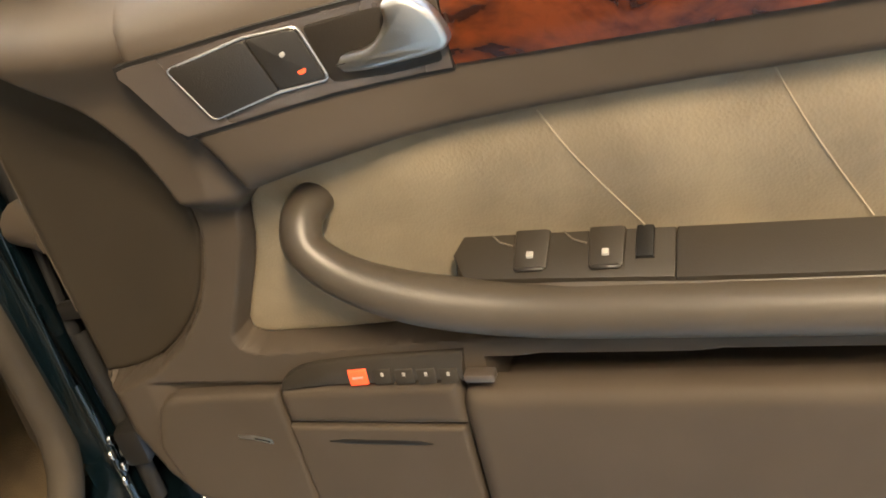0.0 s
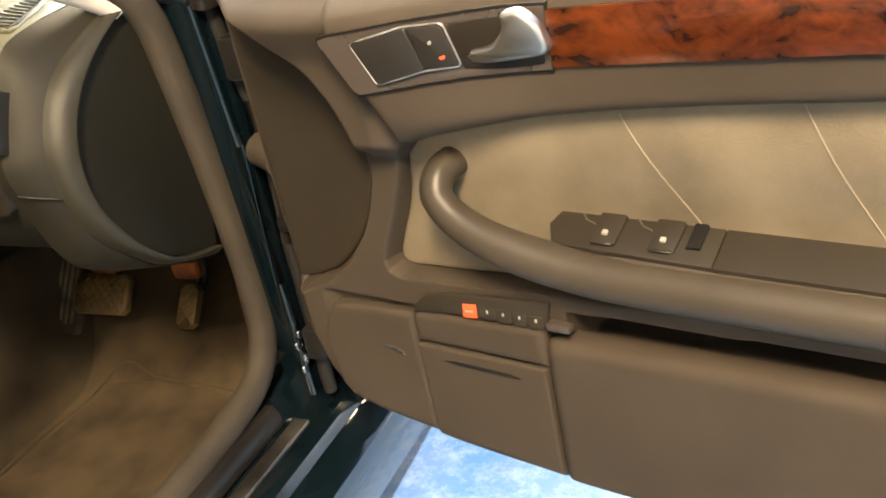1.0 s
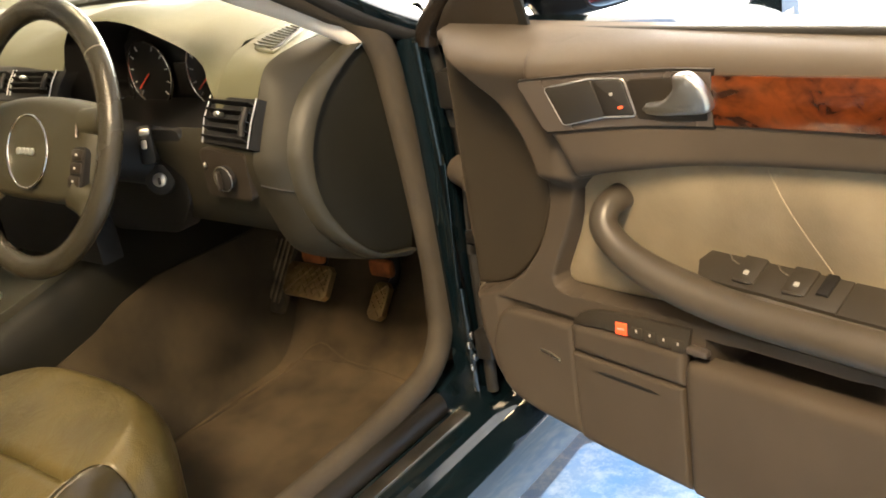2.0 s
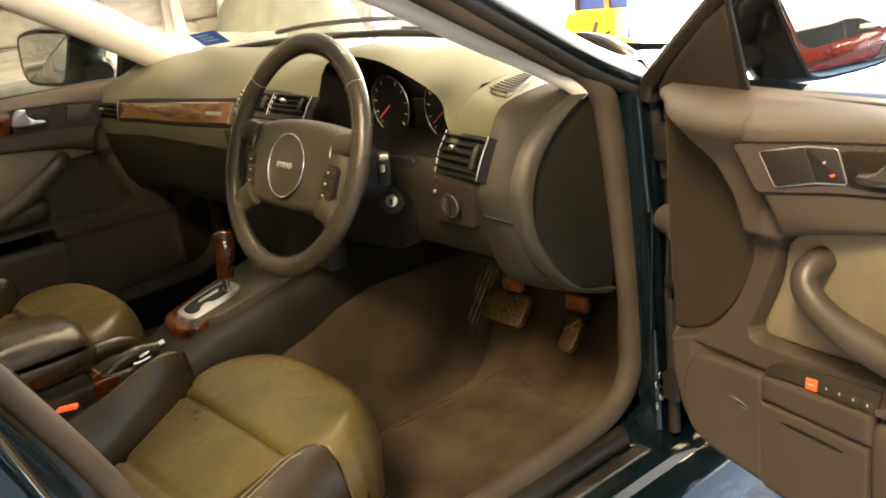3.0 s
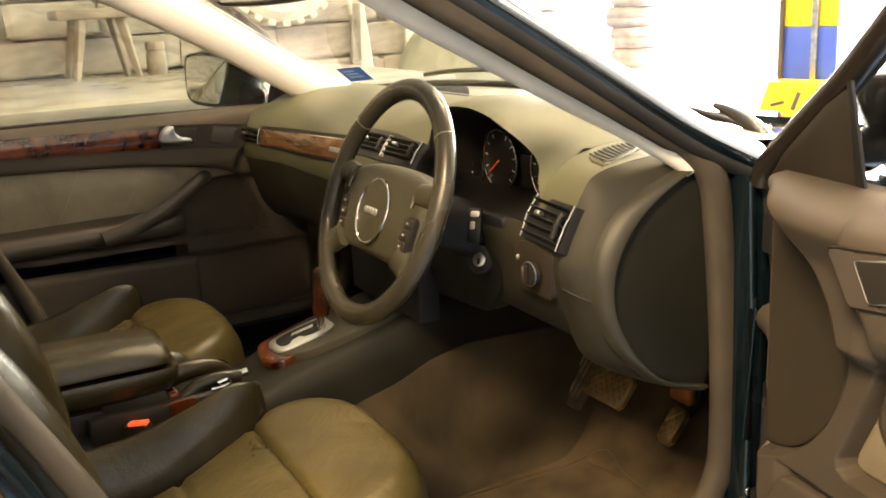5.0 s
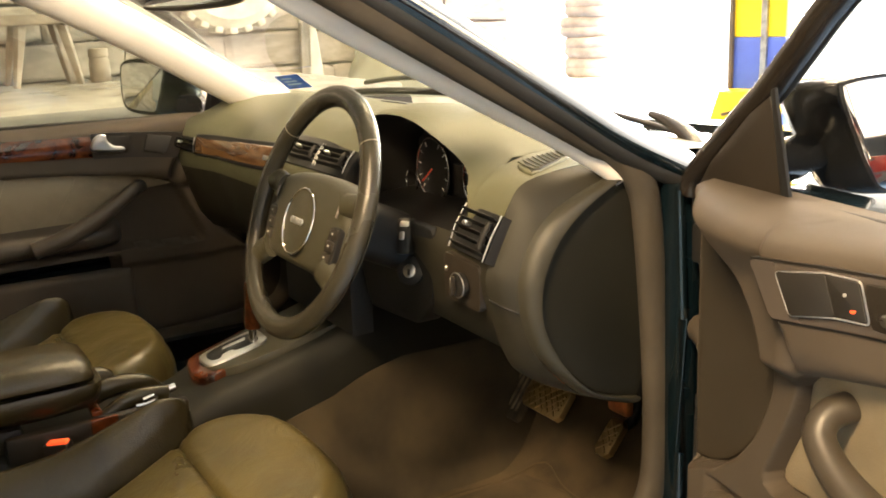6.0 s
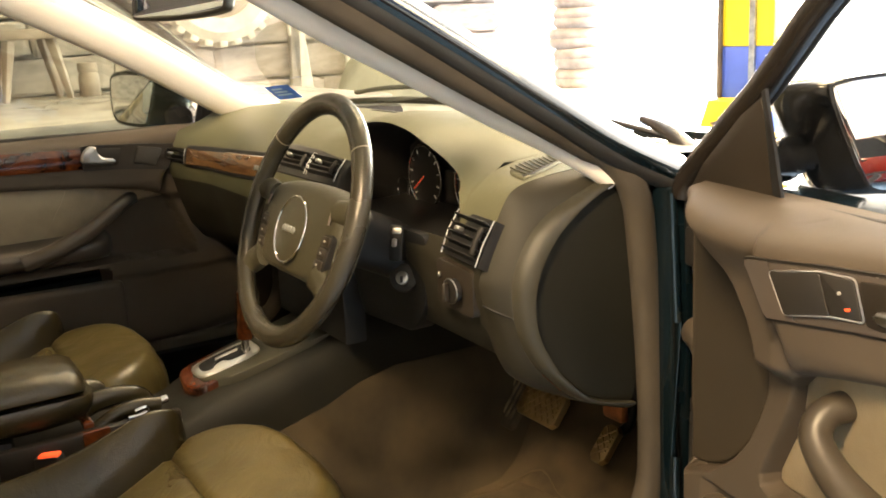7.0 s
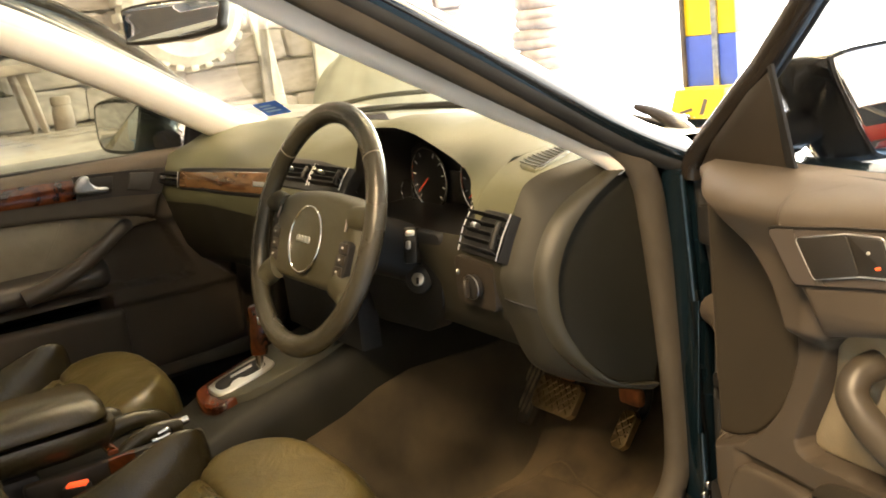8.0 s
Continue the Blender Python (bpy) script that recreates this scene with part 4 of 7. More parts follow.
for x in (-0.70, -0.60, -0.3, 0, 0.3, 0.60, 0.70):
    c = 0.035 * (1 - (x / 0.7) ** 2)
    hood.append([Vector((x, y, z + c)) for y, z in ((0.74, 0.862), (0.80, 0.860), (1.2, 0.815), (1.6, 0.765), (1.85, 0.72), (1.84, 0.70), (1.2, 0.800), (0.80, 0.852), (0.74, 0.858))])
on_body("bonnet", loft("bonnet", hood, PAINT, sharp=50), "dark green bonnet")
rear_glass = [[Vector((x, y, z + 0.03 * (1 - (x / 0.6) ** 2))) for y, z in ((-1.40, 1.352), (-1.62, 1.235), (-1.84, 1.10), (-2.02, 0.995))] for x in (-0.58, -0.3, 0, 0.3, 0.58)]
rg = on_body("rear_window", loft("rear_window", rear_glass, GLASS, closed=False, caps=False), "clear rear window")
rg.visible_shadow = False
on_body("parcel_shelf", block("parcel_shelf", (1.24, 0.55, 0.03), PLASTIC_DARK, 0.01, centre=(0, -1.74, 0.945)), "dark parcel shelf")
on_body("rear_bench", block("rear_bench", (1.24, 0.62, 0.34), LEATHER_DARK, 0.06, 4, centre=(0, -1.28, 0.36)), "dark leather rear bench")
on_body("rear_backrest", block("rear_backrest", (1.24, 0.16, 0.55), LEATHER_DARK, 0.06, 4, centre=(0, -1.56, 0.72)), "dark leather rear backrest")
for side in (1, -1):
    cp = [Vector((side * 0.64, -1.36, 1.37)), Vector((side * 0.66, -1.62, 1.25)), Vector((side * 0.69, -1.86, 1.10)), Vector((side * 0.71, -2.06, 0.98))]
    on_body("rear_pillar", tube("rear_pillar", cp, 0.065, PAINT, thick=0.03, ref=(1, 0, 0), seg=14, power=0.7), "dark green rear pillar")
on_body("front_bumper", loft("front_bumper", [[Vector((x, 1.86 + 0.08 * (1 - (x / 0.8) ** 2) + dy, z)) for dy, z in ((0, 0.78), (0.05, 0.6), (0.06, 0.4), (0, 0.25), (-0.1, 0.25), (-0.1, 0.78))] for x in (-0.8, -0.4, 0, 0.4, 0.8)], PAINT), "dark green front bumper")
on_body("boot_lid", loft("boot_lid", [[Vector((x, y, z)) for y, z in ((-2.0, 1.0), (-2.6, 0.98), (-2.82, 0.90), (-2.85, 0.4), (-2.75, 0.35), (-2.72, 0.86), (-2.0, 0.9))] for x in (-0.745, -0.3, 0.3, 0.745)], PAINT), "dark green boot lid")
on_body("floor_pan", block("floor_pan", (1.36, 2.6, 0.05), PAINT, 0.01, centre=(0, -0.6, 0.19)), "dark underbody")
# scuttle, wiper and screen
on_body("scuttle", loft("scuttle", [[Vector((x, y, z + 0.03 * (1 - (x / 0.7) ** 2))) for y, z in ((0.62, 0.872), (0.70, 0.850), (0.80, 0.832), (0.80, 0.81), (0.62, 0.82))] for x in (-0.64, -0.35, 0, 0.35, 0.58)], BLACK, sharp=50), "black plastic scuttle below the windscreen")
on_body("cowl_lip", tube("cowl_lip", curve_pts([(0.42, 0.66, 0.984), (0.48, 0.645, 0.976), (0.54, 0.625, 0.962), (0.60, 0.60, 0.940), (0.655, 0.56, 0.918)], 5), lambda f: 0.004 + 0.013 * math.sin(math.pi * (0.1 + 0.75 * f)), FRAME, thick=lambda f: 0.003 + 0.009 * math.sin(math.pi * (0.1 + 0.75 * f)), seg=12), "black cowl lip below the windscreen")
on_body("wiper_arm", tube("wiper_arm", curve_pts([(0.50, 0.70, 0.935), (0.40, 0.68, 0.962), (0.15, 0.66, 0.990), (-0.10, 0.65, 1.000)], 5), 0.008, BLACK, thick=0.005, seg=8), "black wiper arm")
on_body("wiper_arm", tube("wiper_arm", curve_pts([(0.02, 0.76, 1.00), (-0.15, 0.68, 1.02), (-0.40, 0.62, 1.016), (-0.56, 0.60, 1.00)], 5), 0.010, BLACK, thick=0.006, seg=8), "black wiper arm")
on_body("screen_band", tube("screen_band", curve_pts([(-0.64, 0.47, 0.972), (-0.48, 0.54, 0.985), (-0.30, 0.585, 0.993), (0.0, 0.61, 0.995), (0.30, 0.585, 0.980), (0.48, 0.54, 0.958), (0.62, 0.48, 0.940)], 6), 0.015, BLACK, thick=0.008, seg=10), "black band at the windscreen base")
screen = []
for x in (-0.62, -0.5, -0.35, -0.18, 0, 0.18, 0.35, 0.5, 0.62):
    s = x / 0.62
    c = 0.17 * (1 - s * s)
    screen.append([Vector((s * (0.66 - 0.12 * f), 0.47 + c * (1 - 0.4 * f) - f * 0.86, 0.962 + 0.02 * (1 - s * s) + f * 0.41)) for f in (0, 0.25, 0.5, 0.75, 1.0)])
ws = on_body("windscreen", loft("windscreen", screen, GLASS, closed=False, caps=False), "clear sloping windscreen")
ws.visible_shadow = False
on_body("wing_hinge", block("wing_hinge", (0.03, 0.05, 0.05), BLACK, 0.006, centre=(0.785, 0.425, 0.455)), "black lower door hinge")
for k in range(5):
    on_body("hinge_bolt", disc("hinge_bolt", 0.007, 0.008, CHROME, lambda a, b, c, k=k: Vector((0.764 + c * 0.5, 0.394 + 0.010 * (k % 3) + a * 0.8, 0.418 + 0.013 * k + b)), 10, 0.002), "shiny hinge bolt")
on_body("upper_hinge", block("upper_hinge", (0.03, 0.05, 0.055), BLACK, 0.006, centre=(0.785, 0.43, 0.86)), "black upper door hinge")
on_body("cable_boot", tube("cable_boot", [Vector((0.775, 0.43, 0.735)), Vector((0.80, 0.415, 0.733)), Vector((0.825, 0.402, 0.732))], lambda f: 0.024 + 0.003 * math.sin(f * 20), PLASTIC, seg=14), "ribbed rubber cable boot")
on_body("check_strap", block("check_strap", (0.06, 0.012, 0.02), BLACK, 0.003, centre=(0.80, 0.425, 0.63)), "black door check strap")


def road_wheel(x, y, side):
    w = empty("wheel", pose(x, y, 0.318, 0, 90 * side, 0), car)
    tagged(w, label="black tyre on an alloy rim")
    prof = [(0.20, -0.09), (0.29, -0.10), (0.315, -0.08), (0.318, 0.0), (0.315, 0.08), (0.29, 0.10), (0.20, 0.09)]
    rings_ = [[Vector((r * math.cos(a), r * math.sin(a), h)) for r, h in prof] for a in (2 * math.pi * k / 40 for k in range(41))]
    part("tyre", loft("tyre", rings_, RUBBER, caps=False), w, "black rubber tyre")
    part("rim", disc("rim", 0.205, 0.05, SATIN, lambda a, b, c: Vector((a, b, c + 0.03)), 36, 0.01), w, "silver alloy rim")


for sx in (1, -1):
    road_wheel(sx * 0.73, 1.15, sx)
    road_wheel(sx * 0.73, -1.61, sx)

# ---- dashboard ----
dash = empty("dashboard", pose(0, 0, 0), car)
tagged(dash, label="olive-grey grained dashboard with walnut strip and round vents panel")


def on_dash(nm, me, lab=""):
    return part(nm, me, dash, lab)


HOOD_X, HOOD_W, HOOD_WR = 0.362, 0.177, 0.203
# rim of the hollow round the instruments, x and height
HOOD_RIM = [(0.185, 0.896), (0.190, 0.930), (0.198, 0.958), (0.210, 0.982), (0.228, 1.001), (0.25, 1.011), (0.29, 1.016), (0.34, 1.016), (0.39, 1.009), (0.435, 0.995), (0.475, 0.974), (0.505, 0.955), (0.53, 0.937), (0.548, 0.921), (0.558, 0.910), (0.565, 0.899)]


def hood_q(x):
    """How far x lies from the middle of the binnacle, 1 at its rim."""
    return (HOOD_X - x) / HOOD_W if x < HOOD_X else (x - HOOD_X) / HOOD_WR


DASH_END = [(0.62, 0.955), (0.45, 0.966), (0.33, 0.962), (0.285, 0.959), (0.245, 0.954), (0.221, 0.946), (0.206, 0.934), (0.196, 0.918), (0.187, 0.900), (0.180, 0.884), (0.174, 0.870), (0.167, 0.853), (0.158, 0.828), (0.163, 0.797), (0.176, 0.765), (0.196, 0.715), (0.28, 0.695), (0.60, 0.68)]


def dash_profile(x):
    """Section of the dashboard at x, from the screen over the top and down the face."""
    top = 0.986
    y0 = 0.170 - 0.032 * float(ease((-0.48 - x) / 0.22))
    q = hood_q(x)
    lift = 0.040 * float(ease((2.3 - q) / 1.5))
    a = [(0.62, 0.958), (0.45, top + 0.5 * lift), (0.33, top + 0.8 * lift), (0.265, top - 0.013 + 0.8 * lift), (0.226, 0.955 + 0.6 * lift), (y0 + 0.034, 0.936), (y0 + 0.019, 0.920), (y0 + 0.009, 0.908), (y0 + 0.003, 0.893), (y0, 0.882), (y0, 0.868)]
    low = [(y0, 0.845), (y0 + 0.003, 0.825), (y0 + 0.010, 0.790), (y0 + 0.018, 0.750), (y0 + 0.030, 0.716), (0.29, 0.700), (0.60, 0.69)] if x > -0.1 else [(y0, 0.845), (y0 + 0.005, 0.825), (y0 + 0.016, 0.780), (y0 + 0.040, 0.705), (y0 + 0.070, 0.665), (0.36, 0.62), (0.60, 0.60)]
    p = a + low
    f = float(ease((x - 0.40) / 0.24))
    p = [(u + f * (c - u), v + f * (d - v)) for (u, v), (c, d) in zip(p, DASH_END)]
    if q < 1:
        arch = float(np.interp(x, [c for c, _ in HOOD_RIM], [d for _, d in HOOD_RIM]))
        p[1] = (0.45, max(p[1][1], arch - 0.016))
        p[2] = (0.33, max(p[2][1], arch + 0.004))
        p[3] = (0.262, max(p[3][1], arch + 0.011))
        skin = sorted((v, u) for u, v in p[3:11])
        on_skin = lambda z: float(np.interp(z, [v for v, _ in skin], [u for _, u in skin]))
        w = float(ease((x - 0.43) / 0.11))
        gap = p[3][1] - arch
        p[4] = (0.222 + w * (on_skin(arch + 0.35 * gap) - 0.222), arch + 0.007 + w * (0.35 * gap - 0.007))
        p[5] = (0.206 + w * (on_skin(arch) - 0.206), arch)
        p[6:11] = [(0.25, arch - 0.004), (0.318, arch - 0.02), (0.315, 0.872), (0.24, 0.868), (0.182, 0.866)]
    return p


xs = sorted(set([round(-0.70 + 0.02 * k, 4) for k in range(68)] + [round(HOOD_X + w * f, 4) for w in (-HOOD_W, HOOD_WR) for f in (0.3, 0.6, 0.7, 0.76, 0.82, 0.86, 0.9, 0.93, 0.96, 0.98, 0.998, 1.004)] + [0.645]))
xs = [x for x in xs if x <= 0.645]
rows = [[Vector((x, y, z)) for y, z in dash_profile(x)] for x in xs]
hood_in = [k for k, x in enumerate(xs) if hood_q(x) < 1]
k0, k1 = hood_in[0], hood_in[-1]
on_dash("dash_top", loft("dash_top", [r[:6] for r in rows[k0:k1 + 1]], DASH, closed=False, caps=False, sharp=60), "olive-grey hood over the instruments")
on_dash("dash_pad", loft("dash_pad", [r[:11] for r in rows[:k0]], DASH, closed=False, caps=False, sharp=60), "olive-grey grained dashboard pad")
on_dash("dash_pad", loft("dash_pad", [r[:11] for r in rows[k1 + 1:]], DASH, closed=False, caps=False, sharp=60), "olive-grey dashboard pad by the outer vent")
for k in (k0 - 1, k1):
    on_dash("hood_edge", loft("hood_edge", [r[:6] for r in rows[k:k + 2]], DASH, closed=False, caps=False, sharp=60), "edge of the instrument hood")
    on_dash("binnacle_wall", loft("binnacle_wall", [r[5:11] for r in rows[k:k + 2]], BLACK, closed=False, caps=False, sharp=60), "black side wall of the instrument hollow")
on_dash("binnacle", loft("binnacle", [r[5:11] for r in rows[k0:k1 + 1]], BLACK, closed=False, caps=False, sharp=60), "black hollow round the instruments")
kp_ = [k for k, x in enumerate(xs) if x < -0.10][-1]
on_dash("dash_apron", loft("dash_apron", [r[10:13] for r in rows[:kp_ + 1]], DASH, closed=False, caps=False, sharp=60), "olive-grey pad below the walnut strip")
on_dash("dash_lower", loft("dash_lower", [r[12:] for r in rows[:kp_ + 1]], DASH_LOW, closed=False, caps=False, sharp=60), "dark grey glovebox face")
on_dash("dash_lower", loft("dash_lower", [r[10:] for r in rows[kp_:]], DASH_LOW, closed=False, caps=False, sharp=60), "dark grey lower dashboard")
END0 = [(0.52, 0.962), (0.42, 0.965), (0.332, 0.961), (0.293, 0.959), (0.246, 0.954), (0.214, 0.943), (0.196, 0.918), (0.178, 0.880), (0.165, 0.850), (0.157, 0.826), (0.162, 0.797), (0.175, 0.765), (0.192, 0.715), (0.219, 0.676), (0.29, 0.637), (0.39, 0.612)]
END1 = [(0.50, 0.958), (0.40, 0.957), (0.345, 0.950), (0.300, 0.936), (0.258, 0.920), (0.230, 0.903), (0.211, 0.884), (0.197, 0.862), (0.188, 0.840), (0.184, 0.818), (0.186, 0.782), (0.194, 0.752), (0.208, 0.722), (0.236, 0.688), (0.292, 0.640), (0.38, 0.606)]
END2 = [(0.48, 0.952), (0.40, 0.950), (0.350, 0.945), (0.318, 0.934), (0.284, 0.915), (0.256, 0.894), (0.238, 0.875), (0.224, 0.855), (0.215, 0.835), (0.209, 0.812), (0.208, 0.783), (0.214, 0.755), (0.227, 0.728), (0.257, 0.684), (0.308, 0.643), (0.38, 0.622)]


def between(a, b, f, push=0.0):
    """A section part of the way from one outline to the next, pushed out of the straight line."""
    return [(p[0] + f * (q[0] - p[0]) - push, p[1] + f * (q[1] - p[1]) + 0.3 * push) for p, q in zip(a, b)]


def end_loop(x, pts, lo, hi):
    return [Vector((x, p.x, p.y)) for p in curve_pts([(*q, 0) for q in pts[lo:hi]], 5)]


END_SKIN = ((0.646, END0), (0.658, between(END0, END1, 0.3, 0.003)), (0.671, between(END0, END1, 0.62, 0.004)), (0.682, END1))
RIB_SKIN = ((0.682, END1), (0.6875, between(END1, END2, 0.08)), (0.698, between(END1, END2, 0.35, 0.003)), (0.7045, between(END1, END2, 0.70, 0.002)), (0.7055, between(END1, END2, 0.92)), (0.702, END2), (0.690, END2))
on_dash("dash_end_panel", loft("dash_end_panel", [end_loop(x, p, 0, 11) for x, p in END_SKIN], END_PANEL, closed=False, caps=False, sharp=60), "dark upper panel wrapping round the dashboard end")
on_dash("dash_end_panel", loft("dash_end_panel", [end_loop(x - 0.002, between(p, [(q[0] + 0.002, q[1] - 0.0025) for q in p], 1.0), 10, 16) for x, p in ((0.630, END0),) + END_SKIN], DASH_LOW, closed=False, caps=False, sharp=60), "dark lower panel wrapping round the dashboard end")
on_dash("end_panel_joint", tube("end_panel_joint", [Vector((x, p[10][0] - 0.0006, p[10][1] - 0.0005)) for x, p in END_SKIN], 0.0012, PANEL_BLACK, seg=6), "dark joint in the dashboard end")
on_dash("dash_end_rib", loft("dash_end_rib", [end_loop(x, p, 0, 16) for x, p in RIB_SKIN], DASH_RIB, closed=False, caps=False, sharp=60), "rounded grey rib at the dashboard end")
dd = [(p.x, p.y) for p in curve_pts([(*q, 0) for q in END2], 4)]
on_dash("fuse_cover", plate("fuse_cover", [(p.x, p.y) for p in inset([Vector(q) for q in ccw(dd)], 0.0012)], -0.02, 0.0075, FUSE_COVER, side_y(0.690), 0.002), "dark D-shaped fuse cover")


def pad_y(z):
    """Depth of the dashboard's upright face at height z, away from the binnacle."""
    return float(np.interp(z, [0.80, 0.868, 0.882, 0.893, 0.908, 0.920, 0.936, 0.955, 0.975], [0.174, 0.170, 0.170, 0.173, 0.179, 0.189, 0.204, 0.226, 0.26]))


def on_pad(a, b, c):
    return Vector((a, pad_y(b) - 0.032 * float(ease((-0.48 - a) / 0.22)) - c, b + 0.3 * c))


def top_z(x, y):
    p = dash_profile(x)[:6][::-1]
    return float(np.interp(y, [q[0] for q in p], [q[1] for q in p]))


def dash_face(x0, tilt=0.0):
    """Places plates on the dashboard's face: a along x, b up, depth towards the driver."""
    return lambda a, b, c: Vector((a, x0 + tilt * (b - 0.86) - c, b))


def vent(cx, cz, w, h, y, tilt, slats, yaw=0.0, wheel_side=1):
    m = pose(cx, y, cz, tilt, 0, yaw)
    P = lambda a, b, c: m @ Vector((a, -c, b))
    q = [(-w / 2, -h / 2), (w / 2, -h / 2), (w / 2, h / 2), (-w / 2, h / 2)]
    on_dash("vent_recess", plate("vent_recess", q, -0.03, 0.001, PANEL_BLACK, P, 0.002), "black air vent recess")
    for k in range(slats):
        b = -h / 2 + h * (k + 0.7) / (slats + 0.4)
        on_dash("vent_slat", block("vent_slat", (w * 0.92, 0.014, 0.0022), PANEL_BLACK, 0.0008, 1, centre=(0, 0, 0)), "black vent slat").matrix_local = m @ pose(0, -0.006, b, -18, 0, 0)
    for s in (-1, 1):
        on_dash("vent_edge", tube("vent_edge", [P(s * w / 2, -h / 2, 0.004), P(s * w / 2 * 1.03, 0, 0.007), P(s * w / 2, h / 2, 0.004)], 0.0012, SATIN, seg=6), "thin bright vent edge")
    on_dash("vent_tab", block("vent_tab", (0.012, 0.012, 0.007), SATIN, 0.002, 1), "small silver vent tab").matrix_local = m @ pose(-w * 0.1, -0.014, h * 0.1, 0, 0, 0)
    on_dash("vent_wheel", tube("vent_wheel", [P(wheel_side * w * 0.40, b, 0.006 + 0.006 * math.cos(b / h * 3)) for b in (-h * 0.28, 0, h * 0.28)], 0.005, BLACK, seg=8), "ribbed black vent wheel")


vent(0.602, 0.8800, 0.106, 0.066, 0.1735, -28, 5, -7)
vent(-0.640, 0.883, 0.094, 0.037, 0.146, -12, 3, 8, -1)
vent(-0.012, 0.924, 0.118, 0.044, 0.192, -36, 4)
vent(0.116, 0.924, 0.118, 0.044, 0.192, -36, 4)
on_dash("vent_field", plate("vent_field", [(-0.085, 0.898), (0.06, 0.898), (0.192, 0.898), (0.192, 0.920), (0.192, 0.948), (0.06, 0.948), (-0.085, 0.948), (-0.085, 0.920)], -0.02, 0.003, BLACK, on_pad, 0.003), "black centre vent field")
on_dash("strip_surround", plate("strip_surround", [(-0.597, 0.857), (-0.54, 0.858), (-0.48, 0.859), (-0.35, 0.861), (-0.085, 0.873), (-0.085, 0.930), (-0.35, 0.918), (-0.48, 0.913), (-0.54, 0.911), (-0.597, 0.909)], -0.02, 0.003, PANEL_BLACK, on_pad, 0.002), "thin black surround of the walnut strip")
on_dash("dash_wood", plate("dash_wood", [(p.x, p.y) for p in curve_pts([(*q, 0) for q in [(-0.592, 0.863), (-0.54, 0.864), (-0.48, 0.865), (-0.35, 0.868), (-0.095, 0.880), (-0.095, 0.922), (-0.35, 0.911), (-0.48, 0.907), (-0.54, 0.905), (-0.592, 0.903)]], 1, True)], -0.02, 0.005, BURL_LIT, on_pad, 0.003), "glossy walnut dashboard strip")
on_dash("wood_badge", plate("wood_badge", [(-0.185, 0.891), (-0.125, 0.893), (-0.125, 0.902), (-0.185, 0.900)], 0, 0.0065, SATIN, on_pad, 0.0006), "small silver trim badge")
on_dash("radio_panel", plate("radio_panel", [(-0.10, 0.62), (0.20, 0.62), (0.205, 0.866), (-0.10, 0.866)], -0.03, 0.012, PANEL_BLACK, dash_face(0.176), 0.006), "black radio and climate panel")
on_dash("radio", plate("radio", [(-0.04, 0.79), (0.14, 0.79), (0.14, 0.845), (-0.04, 0.845)], 0, 0.018, PLASTIC_DARK, dash_face(0.176), 0.003), "dark radio unit")
# speaker slots on the top by the pillar
sl = lambda a, b, c: Vector((a, b, top_z(a, b) + c))
G_US = spread(0.581, 0.635, 24)
g_lo = along([(0.581, 0.268), (0.588, 0.254), (0.602, 0.247), (0.635, 0.243)])
g_hi = along([(0.581, 0.330), (0.588, 0.340), (0.604, 0.337), (0.618, 0.305), (0.635, 0.252)])
tops = lambda c: (lambda u, z: np.vectorize(top_z)(u, z) + c)
on_dash("demist_grille", moulding("demist_grille", G_US, g_lo, g_hi, tops(0.0040), 0.004, 0.003, DASH, lambda u, v, z: Vector((u, z, v)), 14, 0.008), "demister grille rim")
mid = lambda u, f: g_lo(u) + (g_hi(u) - g_lo(u)) * f
on_dash("grille_well", moulding("grille_well", spread(0.5845, 0.631, 20), lambda u: mid(u, 0.12), lambda u: mid(u, 0.88), tops(0.0050), 0.001, 0.0005, BLACK, lambda u, v, z: Vector((u, z, v)), 14, 0.004), "black demister well")
for k in range(10):
    y0 = 0.256 + 0.074 * k / 9
    right = float(np.interp(y0, [0.25, 0.30, 0.335], [0.630, 0.615, 0.603]))
    ends = [Vector((a, y0 - 0.10 * (a - 0.60), 0)) for a in (0.586, 0.5 * (0.586 + right), right)]
    on_dash("grille_slat", tube("grille_slat", [Vector((p.x, p.y, top_z(p.x, p.y) + 0.0055)) for p in ends], 0.0013, DASH, seg=6), "thin grille slat")
on_dash("sunlight_sensor", plate("sunlight_sensor", [(p.x, p.y) for p in rounded([(-0.225, 0.462), (-0.150, 0.470), (-0.148, 0.490), (-0.222, 0.484)], 0.006)], -0.004, 0.0022, BLACK, sl, 0.0008), "small dark sensor grille")
